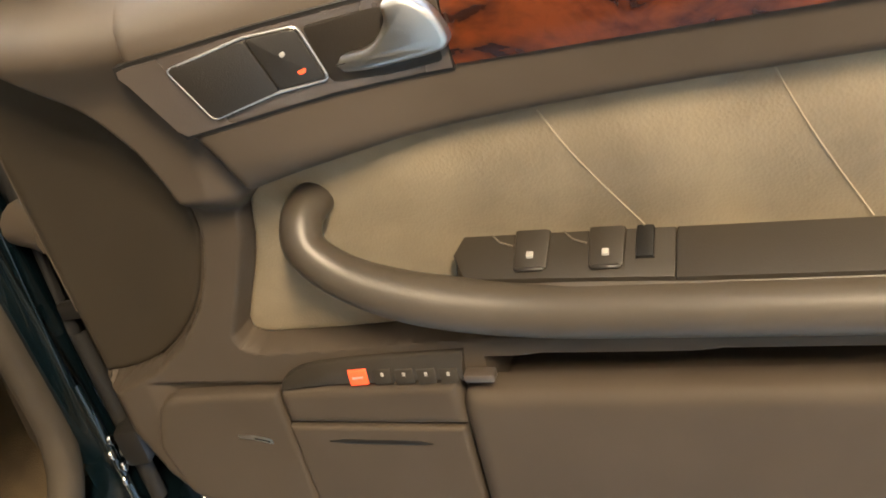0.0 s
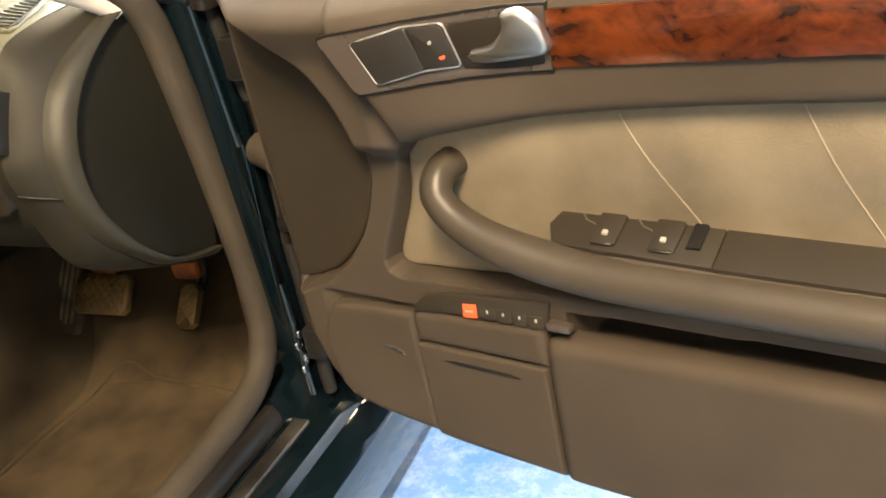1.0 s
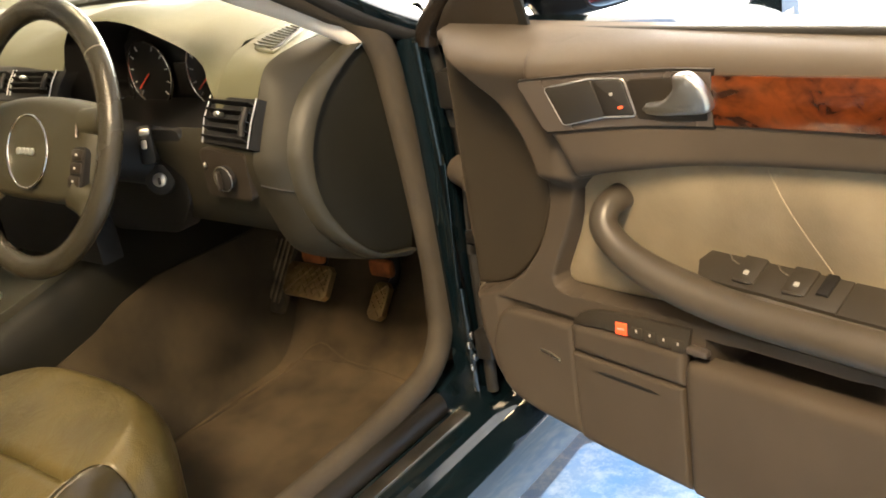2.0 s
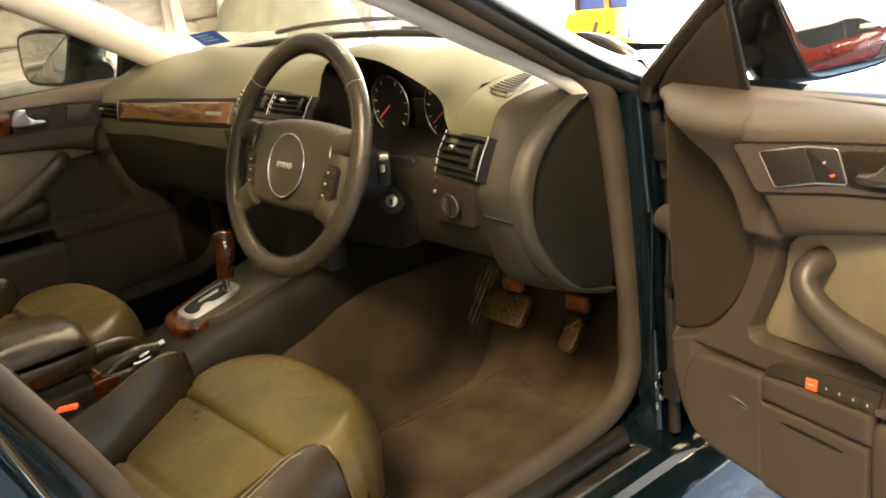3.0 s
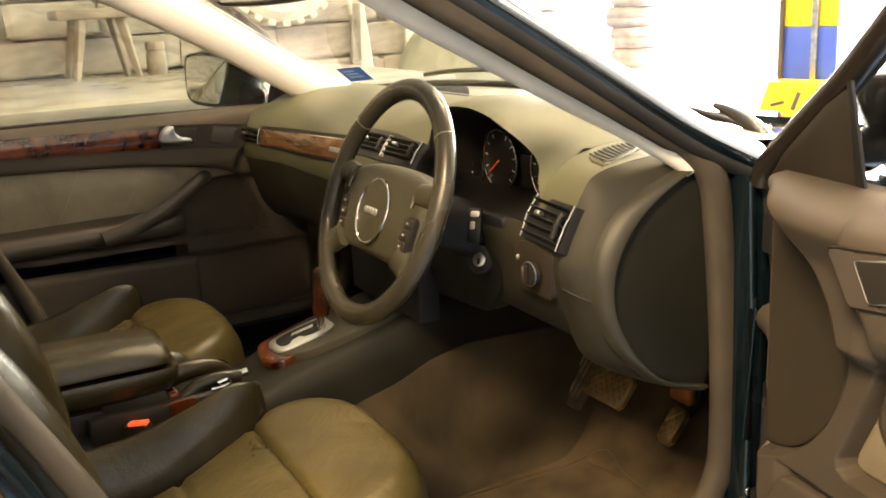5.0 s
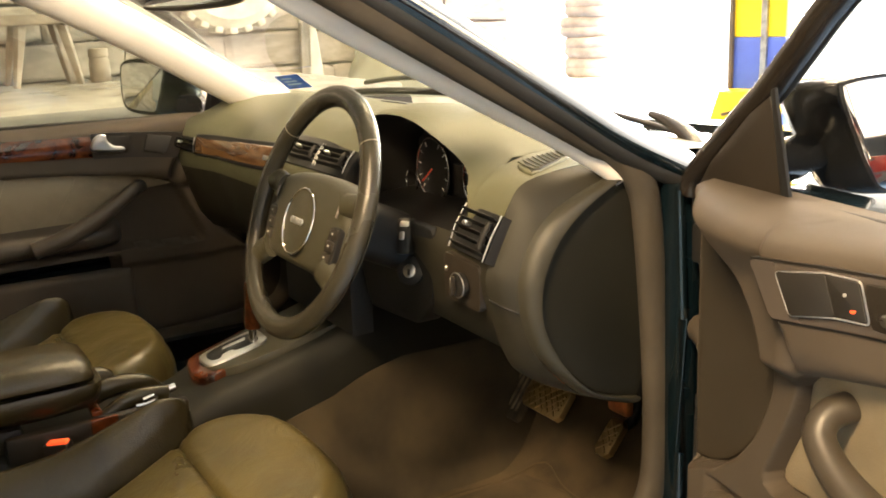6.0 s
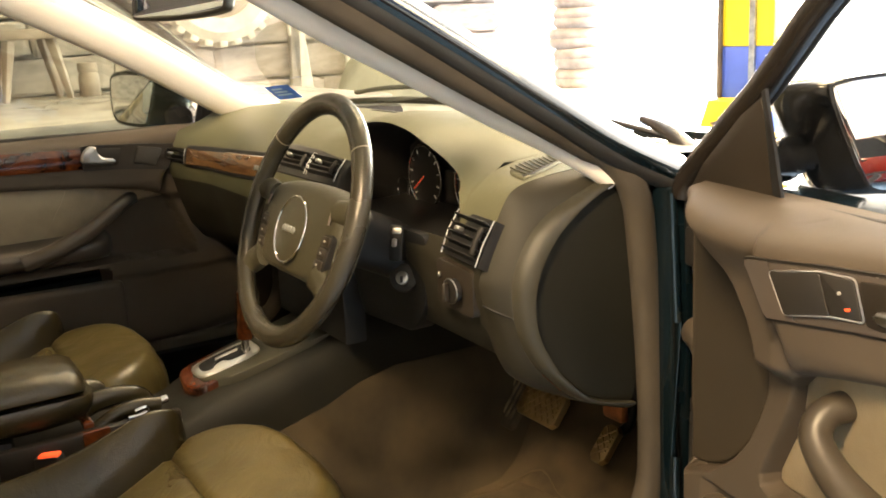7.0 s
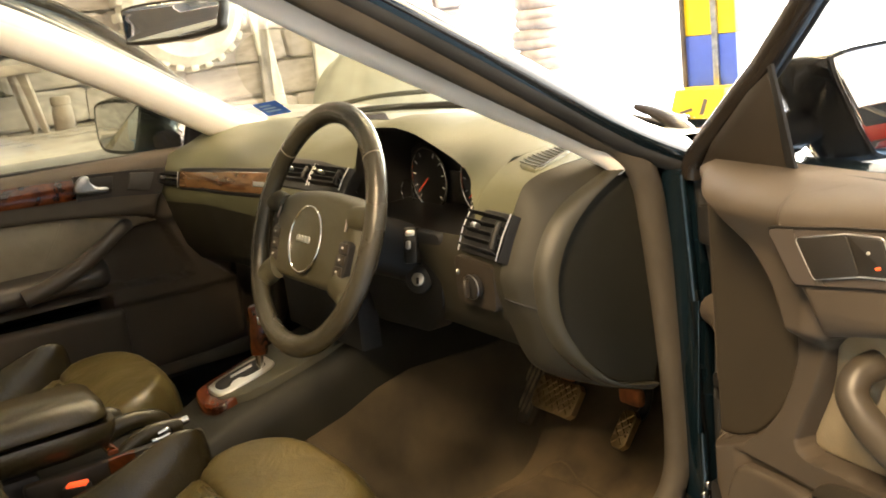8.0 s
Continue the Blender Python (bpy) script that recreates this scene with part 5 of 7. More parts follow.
# instruments
on_dash("instrument_field", plate("instrument_field", [(0.192, 0.868), (0.545, 0.868), (0.50, 0.935), (0.45, 0.97), (0.28, 0.99), (0.215, 0.96)], -0.01, 0.0, BLACK, dash_face(0.308), 0.002), "black instrument panel")
for cx in (0.282, 0.432):
    D = lambda a, b, c, cx=cx: Vector((cx + a, 0.300 - c, 0.914 + b))
    on_dash("dial", disc("dial", 0.052, 0.004, BLACK, D, 40, 0.001), "black round dial")
    on_dash("dial_ring", ring("dial_ring", 0.053, 0.0024, CHROME, lambda a, b, c, D=D: D(a, b, c + 0.005)), "thin chrome dial ring")
    for k in range(11):
        a = radians(225 - 27 * k)
        on_dash("dial_mark", tube("dial_mark", [D(0.041 * math.cos(a), 0.041 * math.sin(a), 0.0048), D(0.048 * math.cos(a), 0.048 * math.sin(a), 0.0048)], 0.0012, WHITE_INK, seg=5), "white dial mark")
    on_dash("needle", tube("needle", [D(0.0, 0.0, 0.007), D(-0.033, -0.024, 0.007)], 0.0014, RED, seg=6), "red needle")
for cx, cz, r in ((0.205, 0.885, 0.021), (0.518, 0.885, 0.021)):
    on_dash("small_dial_ring", ring("small_dial_ring", r, 0.0015, CHROME, lambda a, b, c, cx=cx, cz=cz: Vector((cx + a, 0.296 - c, cz + b)), 28, 8), "small chrome dial ring")
on_dash("display", plate("display", [(0.343, 0.880), (0.383, 0.880), (0.383, 0.930), (0.343, 0.930)], 0, 0.006, PLASTIC_DARK, dash_face(0.304), 0.001), "dark instrument display")
# switches beside the wheel
on_dash("column_panel", plate("column_panel", [(p.x, p.y) for p in rounded([(0.225, 0.680), (0.40, 0.690), (0.455, 0.745), (0.470, 0.80), (0.492, 0.866), (0.20, 0.866)], 0.02)], -0.03, 0.007, PANEL_BLACK, dash_face(0.176, -0.12), 0.004), "black panel below the instruments")
on_dash("stalk_slot", plate("stalk_slot", [(p.x, p.y) for p in rounded([(0.388, 0.812), (0.418, 0.812), (0.428, 0.862), (0.398, 0.862)], 0.008)], 0, 0.0085, PLASTIC_DARK, dash_face(0.176, -0.12), 0.002), "dark stalk opening")
SM = look((0.420, 0.160, 0.846), (0.420 - 0.62, 0.160 + 0.74, 0.846 - 0.22))
on_dash("stalk_end", plate("stalk_end", [(p.x, p.y) for p in rounded([(-0.011, -0.030), (0.011, -0.030), (0.012, 0.026), (-0.010, 0.026)], 0.006)], -0.03, 0.006, BLACK, lambda a, b, c: SM @ Vector((a, b, c)), 0.003), "black stalk end")
on_dash("stalk_mark", plate("stalk_mark", [(p.x, p.y) for p in rounded([(-0.006, 0.012), (0.009, 0.012), (0.010, 0.021), (-0.004, 0.021)], 0.003)], 0, 0.0085, GATE, lambda a, b, c: SM @ Vector((a, b, c)), 0.001), "silver stalk marking")
on_dash("stalk_mark", plate("stalk_mark", [(p.x, p.y) for p in rounded([(-0.006, -0.008), (0.002, -0.008), (0.003, 0.005), (-0.005, 0.005)], 0.003)], 0, 0.0085, SATIN, lambda a, b, c: SM @ Vector((a, b, c)), 0.001), "silver stalk marking")
KM = look((0.416, 0.172, 0.786), (0.416 - 0.62, 0.172 + 0.74, 0.786 - 0.26))
K = lambda a, b, c: KM @ Vector((a, b, c))
on_dash("ignition_bezel", disc("ignition_bezel", 0.0225, 0.010, RUBBER, K, 32, 0.004), "black ignition bezel")
on_dash("ignition_lock", disc("ignition_lock", 0.0105, 0.014, SATIN, K, 28, 0.002), "shiny ignition lock")
on_dash("key_slot", plate("key_slot", [(-0.0022, -0.007), (0.0022, -0.007), (0.0022, 0.003), (-0.0022, 0.003)], 0, 0.0146, BLACK, K, 0.0003), "dark key slot")
on_dash("light_panel", plate("light_panel", [(p.x, p.y) for p in rounded([(0.535, 0.775), (0.540, 0.846), (0.632, 0.840), (0.626, 0.772)], 0.012)], -0.02, 0.004, PLASTIC_DARK, dash_face(0.159, -0.05), 0.002), "dark light switch panel")
L = lambda a, b, c: Vector((0.592 + a, 0.154 - c, 0.808 + b))
on_dash("light_knob_ring", ring("light_knob_ring", 0.0175, 0.0009, SATIN, lambda a, b, c: L(a, b, c + 0.009), 30, 8), "silver light switch ring")
on_dash("light_knob", disc("light_knob", 0.0165, 0.010, BLACK, L, 30, 0.003), "dark rotary light switch")
on_dash("knob_grip", block("knob_grip", (0.005, 0.010, 0.027), PLASTIC_DARK, 0.002, 1, centre=L(0, 0, 0.016)), "silver grip of the light switch")
on_dash("dimmer", block("dimmer", (0.005, 0.006, 0.009), STEEL, 0.002, 1, centre=(0.549, 0.155, 0.822)), "small silver dimmer")
SA, SB, SD = Vector((-0.560, 0.352, 1.031)), Vector((0.082, 0.026, 0.007)), Vector((0.012, 0.031, -0.031))
on_dash("screen_label", plate("screen_label", [(0, 0), (1, 0), (1, 1), (0, 1)], 0, 0.001, BLUE_STICKER, lambda a, b, c: SA + SB * a + SD * b + Vector((0, -c, c)), 0.0003), "blue label on the windscreen's lower corner")
for k in range(3):
    on_dash("label_text", plate("label_text", [(0.15, 0.22 + 0.22 * k), (0.6 + 0.08 * k, 0.22 + 0.22 * k), (0.6 + 0.08 * k, 0.32 + 0.22 * k), (0.15, 0.32 + 0.22 * k)], 0, 0.0016, LABEL_INK, lambda a, b, c: SA + SB * a + SD * b + Vector((0, -c, c)), 0.0001), "pale lettering bar")

# ---- steering wheel ----
wheel = empty("steering_wheel", pose(0.360, 0.030, 0.892, -22, 0, 0), car)
tagged(wheel, label="four-spoke steering wheel in worn dark leather")


def W(a, b, c):
    return Vector((a, -c, b))


def on_wheel(nm, me, lab=""):
    return part(nm, me, wheel, lab)


on_wheel("rim", ring("rim", 0.1775, 0.0168, WHEEL_LEATHER, W, 72, 14, 0.85), "worn dark leather rim")
for a in (40, 140):
    c, s = math.cos(radians(a)), math.sin(radians(a))
    on_wheel("rim_seam", ring("rim_seam", 0.0163, 0.0009, STITCH, lambda p, q, r, c=c, s=s: W((0.1775 + p) * c - r * s, (0.1775 + p) * s + r * c, q * 0.87), 24, 6), "stitched rim joint")
padp = [(-0.134, 0.040), (-0.08, 0.055), (0, 0.060), (0.08, 0.055), (0.134, 0.040), (0.140, 0.012), (0.136, -0.030), (0.128, -0.064), (0.105, -0.082), (0.060, -0.086), (0, -0.086), (-0.060, -0.086), (-0.105, -0.082), (-0.128, -0.064), (-0.136, -0.030), (-0.140, 0.012)]
on_wheel("airbag_pad", pillow("airbag_pad", [(p.x, p.y) for p in curve_pts([(*q, 0) for q in padp], 4, True)], -0.04, 0.003, WHEEL_PAD, W, roll=0.22, dome=0.006), "grey-olive airbag pad")
for s in (-1, 1):
    sp = curve_pts([W(s * 0.11, 0.026, -0.004), W(s * 0.145, 0.030, -0.008), W(s * 0.172, 0.030, 0.0)], 5)
    on_wheel("spoke", tube("spoke", sp, lambda f: 0.013 - 0.002 * math.sin(f * 3), WHEEL_PAD, thick=0.018, ref=(0, 0, 1), seg=12), "dark upper spoke")
    sp = curve_pts([W(s * 0.100, -0.066, -0.004), W(s * 0.128, -0.082, -0.008), W(s * 0.148, -0.098, 0.0)], 5)
    on_wheel("spoke", tube("spoke", sp, lambda f: 0.026 - 0.004 * math.sin(f * 3), WHEEL_PAD, thick=0.014, ref=(0, 1, 0), seg=12), "grey lower spoke")
on_wheel("emblem_disc", disc("emblem_disc", 0.049, 0.004, WHEEL_PAD, lambda a, b, c: W(a, b - 0.018, c + 0.006), 40, 0.001), "dark round emblem field")
on_wheel("emblem_ring", ring("emblem_ring", 0.050, 0.0018, CHROME, lambda a, b, c: W(a, b - 0.018, c + 0.010), 48, 8), "chrome ring round the emblem")
for k in range(4):
    on_wheel("emblem_bar", disc("emblem_bar", 0.0054, 0.003, GATE, lambda a, b, c, k=k: W(a - 0.0172 + 0.0115 * k, b - 0.018, c + 0.0105 + 0.0004 * k), 20, 0.001), "plain chrome emblem shape")
for s in (-1, 1):
    on_wheel("button_panel", plate("button_panel", [(p.x, p.y) for p in rounded([(s * 0.096, -0.004), (s * 0.130, -0.006), (s * 0.124, -0.064), (s * 0.088, -0.062)], 0.010)], -0.01, 0.0035, BLACK, W, 0.003), "black wheel button panel")
    for k in range(3):
        on_wheel("wheel_button", block("wheel_button", (0.026, 0.006, 0.0150), PLASTIC_DARK, 0.003, 2, centre=W(s * (0.1125 - 0.003 * k), -0.017 - 0.0175 * k, 0.003)), "dark wheel button")
        on_wheel("button_mark", block("button_mark", (0.005, 0.001, 0.003), WHITE_INK, 0.0004, 1, centre=W(s * (0.1125 - 0.003 * k), -0.017 - 0.0175 * k, 0.0063)), "white button mark")
    on_wheel("horn_insert", tube("horn_insert", [W(s * 0.122, 0.036, 0.000), W(s * 0.110, 0.022, 0.006), W(s * 0.112, 0.006, 0.007)], 0.0018, BEZEL, thick=0.002, ref=(0, 1, 0), seg=8), "small satin wheel insert")
on_wheel("column_shroud", tube("column_shroud", [W(0, 0, -0.04), W(0, -0.004, -0.10), W(0, -0.01, -0.20)], lambda f: 0.052 + 0.006 * f, PANEL_BLACK, thick=0.046, seg=16, power=0.7), "black steering column shroud")
on_wheel("stalk", tube("stalk", curve_pts([W(-0.04, 0.01, -0.06), W(-0.075, 0.012, -0.06), W(-0.115, 0.006, -0.055)], 4), lambda f: 0.006 + 0.004 * f, BLACK, seg=10), "black column stalk")

# ---- seats ----
def seat(name, cx, cy, label):
    s = empty(name, pose(cx, cy, 0), car)
    tagged(s, label=label)

    def add(nm, me, lab=""):
        return part(nm, me, s, lab)

    def rnd(pts, n=5):
        return [(p.x, p.y) for p in curve_pts([(*q, 0) for q in pts], n, True)]
    outline = [(0.0, 0.024), (0.08, 0.020), (0.135, 0.004), (0.174, -0.022), (0.202, -0.052), (0.222, -0.09), (0.243, -0.18), (0.252, -0.40), (0.248, -0.59)]
    poly = outline + [(-a, b) for a, b in outline[:0:-1]]

    def half(y):
        return np.interp(-y, [-b for _, b in outline], [a for a, _ in outline])

    def seam(y):
        return np.minimum(np.interp(-y, [0.03, 0.112, 0.122, 0.134, 0.154, 0.19, 0.30, 0.60], [0.34, 0.250, 0.226, 0.202, 0.186, 0.172, 0.145, 0.138]), half(y))

    def pad_z(gx, gy):
        ax, e, xs_ = np.abs(gx), inside(gx, gy, poly), seam(gy)
        z_ = 0.442 + 0.100 * ease((gy + 0.42) / 0.40) - 0.9 * np.maximum(0, gy + 0.02) ** 1.5 - 0.03 * gx ** 2
        bol = np.clip((ax - xs_) / np.maximum(0.03, half(gy) - xs_), 0, 1)
        z_ += np.where(gx < 0, 0.080, 0.038) * np.sqrt(np.clip(1 - (1 - np.clip((-0.086 - 0.030 * (gx > 0) - gy) / 0.13, 0, 1)) ** 2, 0, 1)) * np.sin(np.pi * np.clip(bol * 0.88, 0, 1)) ** 0.70 * (bol > 0)
        z_ -= 0.095 * (1 - np.sqrt(1 - (1 - np.clip(e / 0.046, 0, 1)) ** 2))
        z_ -= 0.010 * (1 - ease(np.abs(ax - xs_) / 0.010)) * (gy < -0.07)
        for yy in (-0.168, -0.305, -0.44):
            z_ -= np.where(ax < xs_ + 0.003, 0.009 * (1 - ease(np.abs(gy - yy + 0.06 * gx ** 2) / 0.011)), 0)
        return z_ + 0.0025 * np.vectorize(lambda a, b: noise.noise(Vector((a * 16, b * 9, cx * 7))))(gx, gy)

    def piece(nm, y0, y1, lo_, hi_, mat, lab, nx=46, ny=50):
        sg, gy = np.meshgrid(np.linspace(0, 1, nx), np.linspace(y0, y1, ny), indexing="ij")
        gx = lo_(gy) + (hi_(gy) - lo_(gy)) * sg
        z_ = pad_z(gx, gy)
        vs = [Vector(t) for t in zip(gx.ravel(), gy.ravel(), z_.ravel())]
        fs = [(i * ny + j, (i + 1) * ny + j, (i + 1) * ny + j + 1, i * ny + j + 1) for i in range(nx - 1) for j in range(ny - 1)]
        rim = [i * ny for i in range(nx)] + [(nx - 1) * ny + j for j in range(1, ny)] + [i * ny + ny - 1 for i in range(nx - 2, -1, -1)] + [j for j in range(ny - 2, 0, -1)]
        b0 = len(vs)
        vs += [Vector((vs[k].x * 0.97, vs[k].y * 0.97 - 0.004, 0.35)) for k in rim]
        fs += [(rim[k], b0 + k, b0 + (k + 1) % len(rim), rim[(k + 1) % len(rim)]) for k in range(len(rim))]
        add(nm, mesh_of(nm, vs, fs, mat, 80), lab)
    piece("thigh_pad", -0.168, 0.0255, lambda y: -seam(y), seam, LEATHER_SEAT, "olive-beige leather thigh pad", 60, 40)
    piece("seat_panel", -0.585, -0.168, lambda y: -seam(y), seam, LEATHER_SEAT, "creased beige leather seat panel", 50, 60)
    piece("side_bolster", -0.585, -0.081, seam, half, LEATHER_DARK, "dark leather side bolster", 26, 64)
    piece("side_bolster", -0.585, -0.081, lambda y: -half(y), lambda y: -seam(y), LEATHER_DARK, "dark leather side bolster", 26, 64)
    for o in (-0.004, 0.004):
        yk = np.array([-0.145 - 0.05 * k for k in range(9)])
        xk = 0.204 + o + 0.008 * np.arange(9) / 8
        st = [Vector((a, b, c + 0.0012)) for a, b, c in zip(xk, yk, pad_z(xk, yk))]
        add("stitching", tube("stitching", curve_pts(st, 4), 0.0009, STITCH, seg=5), "pale twin stitching")
    add("seat_base", pillow("seat_base", rnd([(-0.235, -0.08), (-0.12, 0.0), (0.12, 0.0), (0.235, -0.08), (0.265, -0.3), (0.26, -0.58), (-0.26, -0.58), (-0.265, -0.3)]), 0.285, 0.385, PLASTIC_DARK, xyz, roll=0.06), "dark seat base cover")
    for sd in (-1, 1):
        add("seat_rail", block("seat_rail", (0.035, 0.62, 0.04), BLACK, 0.006, centre=(sd * 0.19, -0.28, 0.275)), "black seat rail")
    m = pose(0, -0.505, 0.47, 22, 0, 0)
    B = lambda a, b, c: m @ Vector((a, c, b))
    add("backrest", pillow("backrest", rnd([(-0.25, -0.06), (-0.262, 0.2), (-0.24, 0.45), (-0.18, 0.585), (0.18, 0.585), (0.24, 0.45), (0.262, 0.2), (0.25, -0.06)]), -0.10, 0.035, LEATHER_DARK, B, roll=0.2), "dark leather backrest")
    for sd in (-1, 1):
        side_path = curve_pts([B(sd * 0.205, 0.0, 0.020), B(sd * 0.215, 0.10, 0.056), B(sd * 0.222, 0.22, 0.068), B(sd * 0.220, 0.36, 0.058), B(sd * 0.205, 0.48, 0.022), B(sd * 0.190, 0.53, -0.01)], 6)
        add("backrest_bolster", tube("backrest_bolster", side_path, lambda f: 0.012 + 0.032 * math.sin(math.pi * min(1, max(0, f * 0.9 + 0.08))) ** 0.6, LEATHER_DARK, thick=lambda f: 0.014 + 0.038 * math.sin(math.pi * min(1, max(0, f * 0.9 + 0.08))) ** 0.6, ref=(0, 1, 0), seg=18), "dark leather side bolster of the backrest")
    add("back_panel", pillow("back_panel", rnd([(-0.15, -0.02), (-0.16, 0.25), (-0.14, 0.52), (0.14, 0.52), (0.16, 0.25), (0.15, -0.02)]), 0.02, 0.048, LEATHER_SEAT, B, roll=0.12), "beige leather backrest panel")
    add("headrest", pillow("headrest", rnd([(-0.13, 0.62), (-0.14, 0.70), (-0.10, 0.78), (0.10, 0.78), (0.14, 0.70), (0.13, 0.62)]), -0.06, 0.03, LEATHER_DARK, B, roll=0.3), "dark leather headrest")
    return s


seat("driver_seat", 0.378, 0.006, "olive-beige and dark leather driver's seat, lightly creased")
seat("passenger_seat", -0.372, -0.045, "olive-beige and dark leather passenger seat")

# ---- centre console ----
cons = empty("centre_console", pose(0, 0, 0), car)
tagged(cons, label="dark centre console with walnut gear surround and armrest")


def on_cons(nm, me, lab=""):
    return part(nm, me, cons, lab)


rings_ = []
for y, zt, w in ((-0.62, 0.50, 0.085), (-0.30, 0.50, 0.088), (-0.13, 0.505, 0.090), (-0.09, 0.515, 0.093), (-0.05, 0.535, 0.095), (0.05, 0.560, 0.100), (0.15, 0.590, 0.108), (0.22, 0.620, 0.110), (0.30, 0.64, 0.105), (0.50, 0.62, 0.09), (0.80, 0.60, 0.09)):
    rings_.append([Vector((x, y, z)) for x, z in ((-w - 0.020, zt - 0.15), (-w - 0.012, zt - 0.05), (-w, zt - 0.012), (-w + 0.012, zt), (w - 0.012, zt), (w, zt - 0.012), (w + 0.012, zt - 0.05), (w + 0.020, zt - 0.15))])
on_cons("console_body", loft("console_body", rings_, CONSOLE, sharp=60), "dark grey console body")
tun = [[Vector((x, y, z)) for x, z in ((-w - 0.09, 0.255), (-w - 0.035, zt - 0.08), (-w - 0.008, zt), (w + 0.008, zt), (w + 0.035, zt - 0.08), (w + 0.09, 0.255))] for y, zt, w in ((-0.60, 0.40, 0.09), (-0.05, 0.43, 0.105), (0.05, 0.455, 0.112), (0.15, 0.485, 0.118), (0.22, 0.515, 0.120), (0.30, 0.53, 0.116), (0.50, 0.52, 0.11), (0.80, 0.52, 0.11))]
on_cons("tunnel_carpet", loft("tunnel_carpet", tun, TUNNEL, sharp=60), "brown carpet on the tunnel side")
tilt = math.atan2(0.05, 0.20)
G = lambda a, b, c: Vector((a - 0.004, -0.005 + b * math.cos(tilt), 0.553 + b * math.sin(tilt) + c))
sur = [(-0.082, 0.075), (-0.080, 0.000), (-0.076, -0.036), (-0.062, -0.058), (-0.010, -0.068), (0.032, -0.062), (0.048, -0.046), (0.050, -0.020), (0.040, 0.010), (0.0, 0.04)]
on_cons("gear_surround", plate("gear_surround", [(p.x, p.y) for p in curve_pts([(*q, 0) for q in sur], 4, True)], -0.03, 0.008, BURL, G, 0.005), "glossy walnut gear surround")
on_cons("gear_panel", plate("gear_panel", [(-0.086, 0.200), (-0.072, 0.03), (-0.058, -0.036), (-0.010, -0.048), (0.034, -0.040), (0.064, 0.00), (0.072, 0.03), (0.090, 0.200)], -0.02, 0.010, GEAR_PANEL, G, 0.003), "grey gear lever panel")
GO = -0.012
gate = [(GO + a, b) for a, b in ((-0.038, 0.072), (-0.040, 0.0), (-0.030, -0.038), (0.0, -0.044), (0.030, -0.038), (0.040, 0.0), (0.038, 0.072), (0.0, 0.082))]
on_cons("gear_gate", plate("gear_gate", [(p.x, p.y) for p in curve_pts([(*q, 0) for q in gate], 4, True)], 0, 0.0145, GATE, G, 0.003), "bright chrome gear gate")
on_cons("gate_slot", plate("gate_slot", [(GO + p.x, p.y) for p in curve_pts([(-0.024, 0.062, 0), (-0.027, 0.0, 0), (-0.020, -0.026, 0), (0.0, -0.032, 0), (0.018, -0.028, 0), (0.022, -0.014, 0), (0.012, -0.006, 0), (0.008, 0.012, 0), (0.022, 0.022, 0), (0.024, 0.060, 0), (0.0, 0.068, 0)], 4, True)], 0, 0.0160, PANEL_BLACK, G, 0.0005), "black gate slot")
on_cons("gate_finger", plate("gate_finger", [(-0.026, 0.050), (-0.028, 0.004), (-0.018, 0.000), (-0.014, 0.046)], 0, 0.0170, GATE, G, 0.0012), "chrome finger in the gear gate")
on_cons("lever_shaft", tube("lever_shaft", [G(0.006, 0.055, 0.01), G(0.006, 0.056, 0.05)], 0.0075, CHROME, seg=14), "chrome gear lever shaft")
kp = curve_pts([G(0.006, 0.057, 0.040), G(0.006, 0.060, 0.062), G(0.006, 0.066, 0.09), G(0.005, 0.070, 0.115), G(0.004, 0.072, 0.132)], 5)
on_cons("lever_knob", tube("lever_knob", kp, lambda f: 0.013 + 0.008 * math.sin(min(1, f * 1.15) * math.pi * 0.86) - 0.011 * max(0, f - 0.9) / 0.1, BURL, thick=lambda f: 0.016 + 0.008 * f - 0.016 * max(0, f - 0.88) / 0.12, ref=(0, 1, 0), seg=16), "walnut gear knob")
on_cons("lever_button", block("lever_button", (0.008, 0.012, 0.020), CHROME, 0.003, 2, centre=G(0.024, 0.062, 0.108)), "chrome lever release button")
ar = [[Vector((x, y, z)) for x, z in ((-0.070 * k, 0.596), (-0.082 * k, 0.604), (-0.080 * k, 0.624 - d), (-0.05 * k, 0.640 - d), (0.05 * k, 0.640 - d), (0.080 * k, 0.624 - d), (0.082 * k, 0.604), (0.070 * k, 0.596))] for y, k, d in ((-0.250, 0.70, 0.022), (-0.256, 0.88, 0.012), (-0.275, 0.98, 0.003), (-0.33, 1, 0), (-0.45, 1, 0), (-0.60, 1, 0), (-0.62, 0.95, 0.01))]
on_cons("armrest_lid", loft("armrest_lid", ar, LEATHER_DARK, sharp=60), "dark leather centre armrest lid")
ab = [[Vector((x, y, z)) for x, z in ((-0.055 * k, 0.542 + e), (-0.078 * k, 0.556 + e), (-0.083 * k, 0.584), (-0.078 * k, 0.593), (0.078 * k, 0.593), (0.083 * k, 0.584), (0.078 * k, 0.556 + e), (0.055 * k, 0.542 + e))] for y, k, e in ((-0.240, 0.66, 0.030), (-0.246, 0.86, 0.016), (-0.262, 0.98, 0.004), (-0.33, 1, 0), (-0.45, 1, 0), (-0.62, 1, 0))]
on_cons("armrest_box", loft("armrest_box", ab, LEATHER_DARK, sharp=60), "dark armrest body below its lid")
on_cons("armrest_post", block("armrest_post", (0.12, 0.26, 0.08), PLASTIC_DARK, 0.015, centre=(0, -0.50, 0.50)), "dark armrest post")
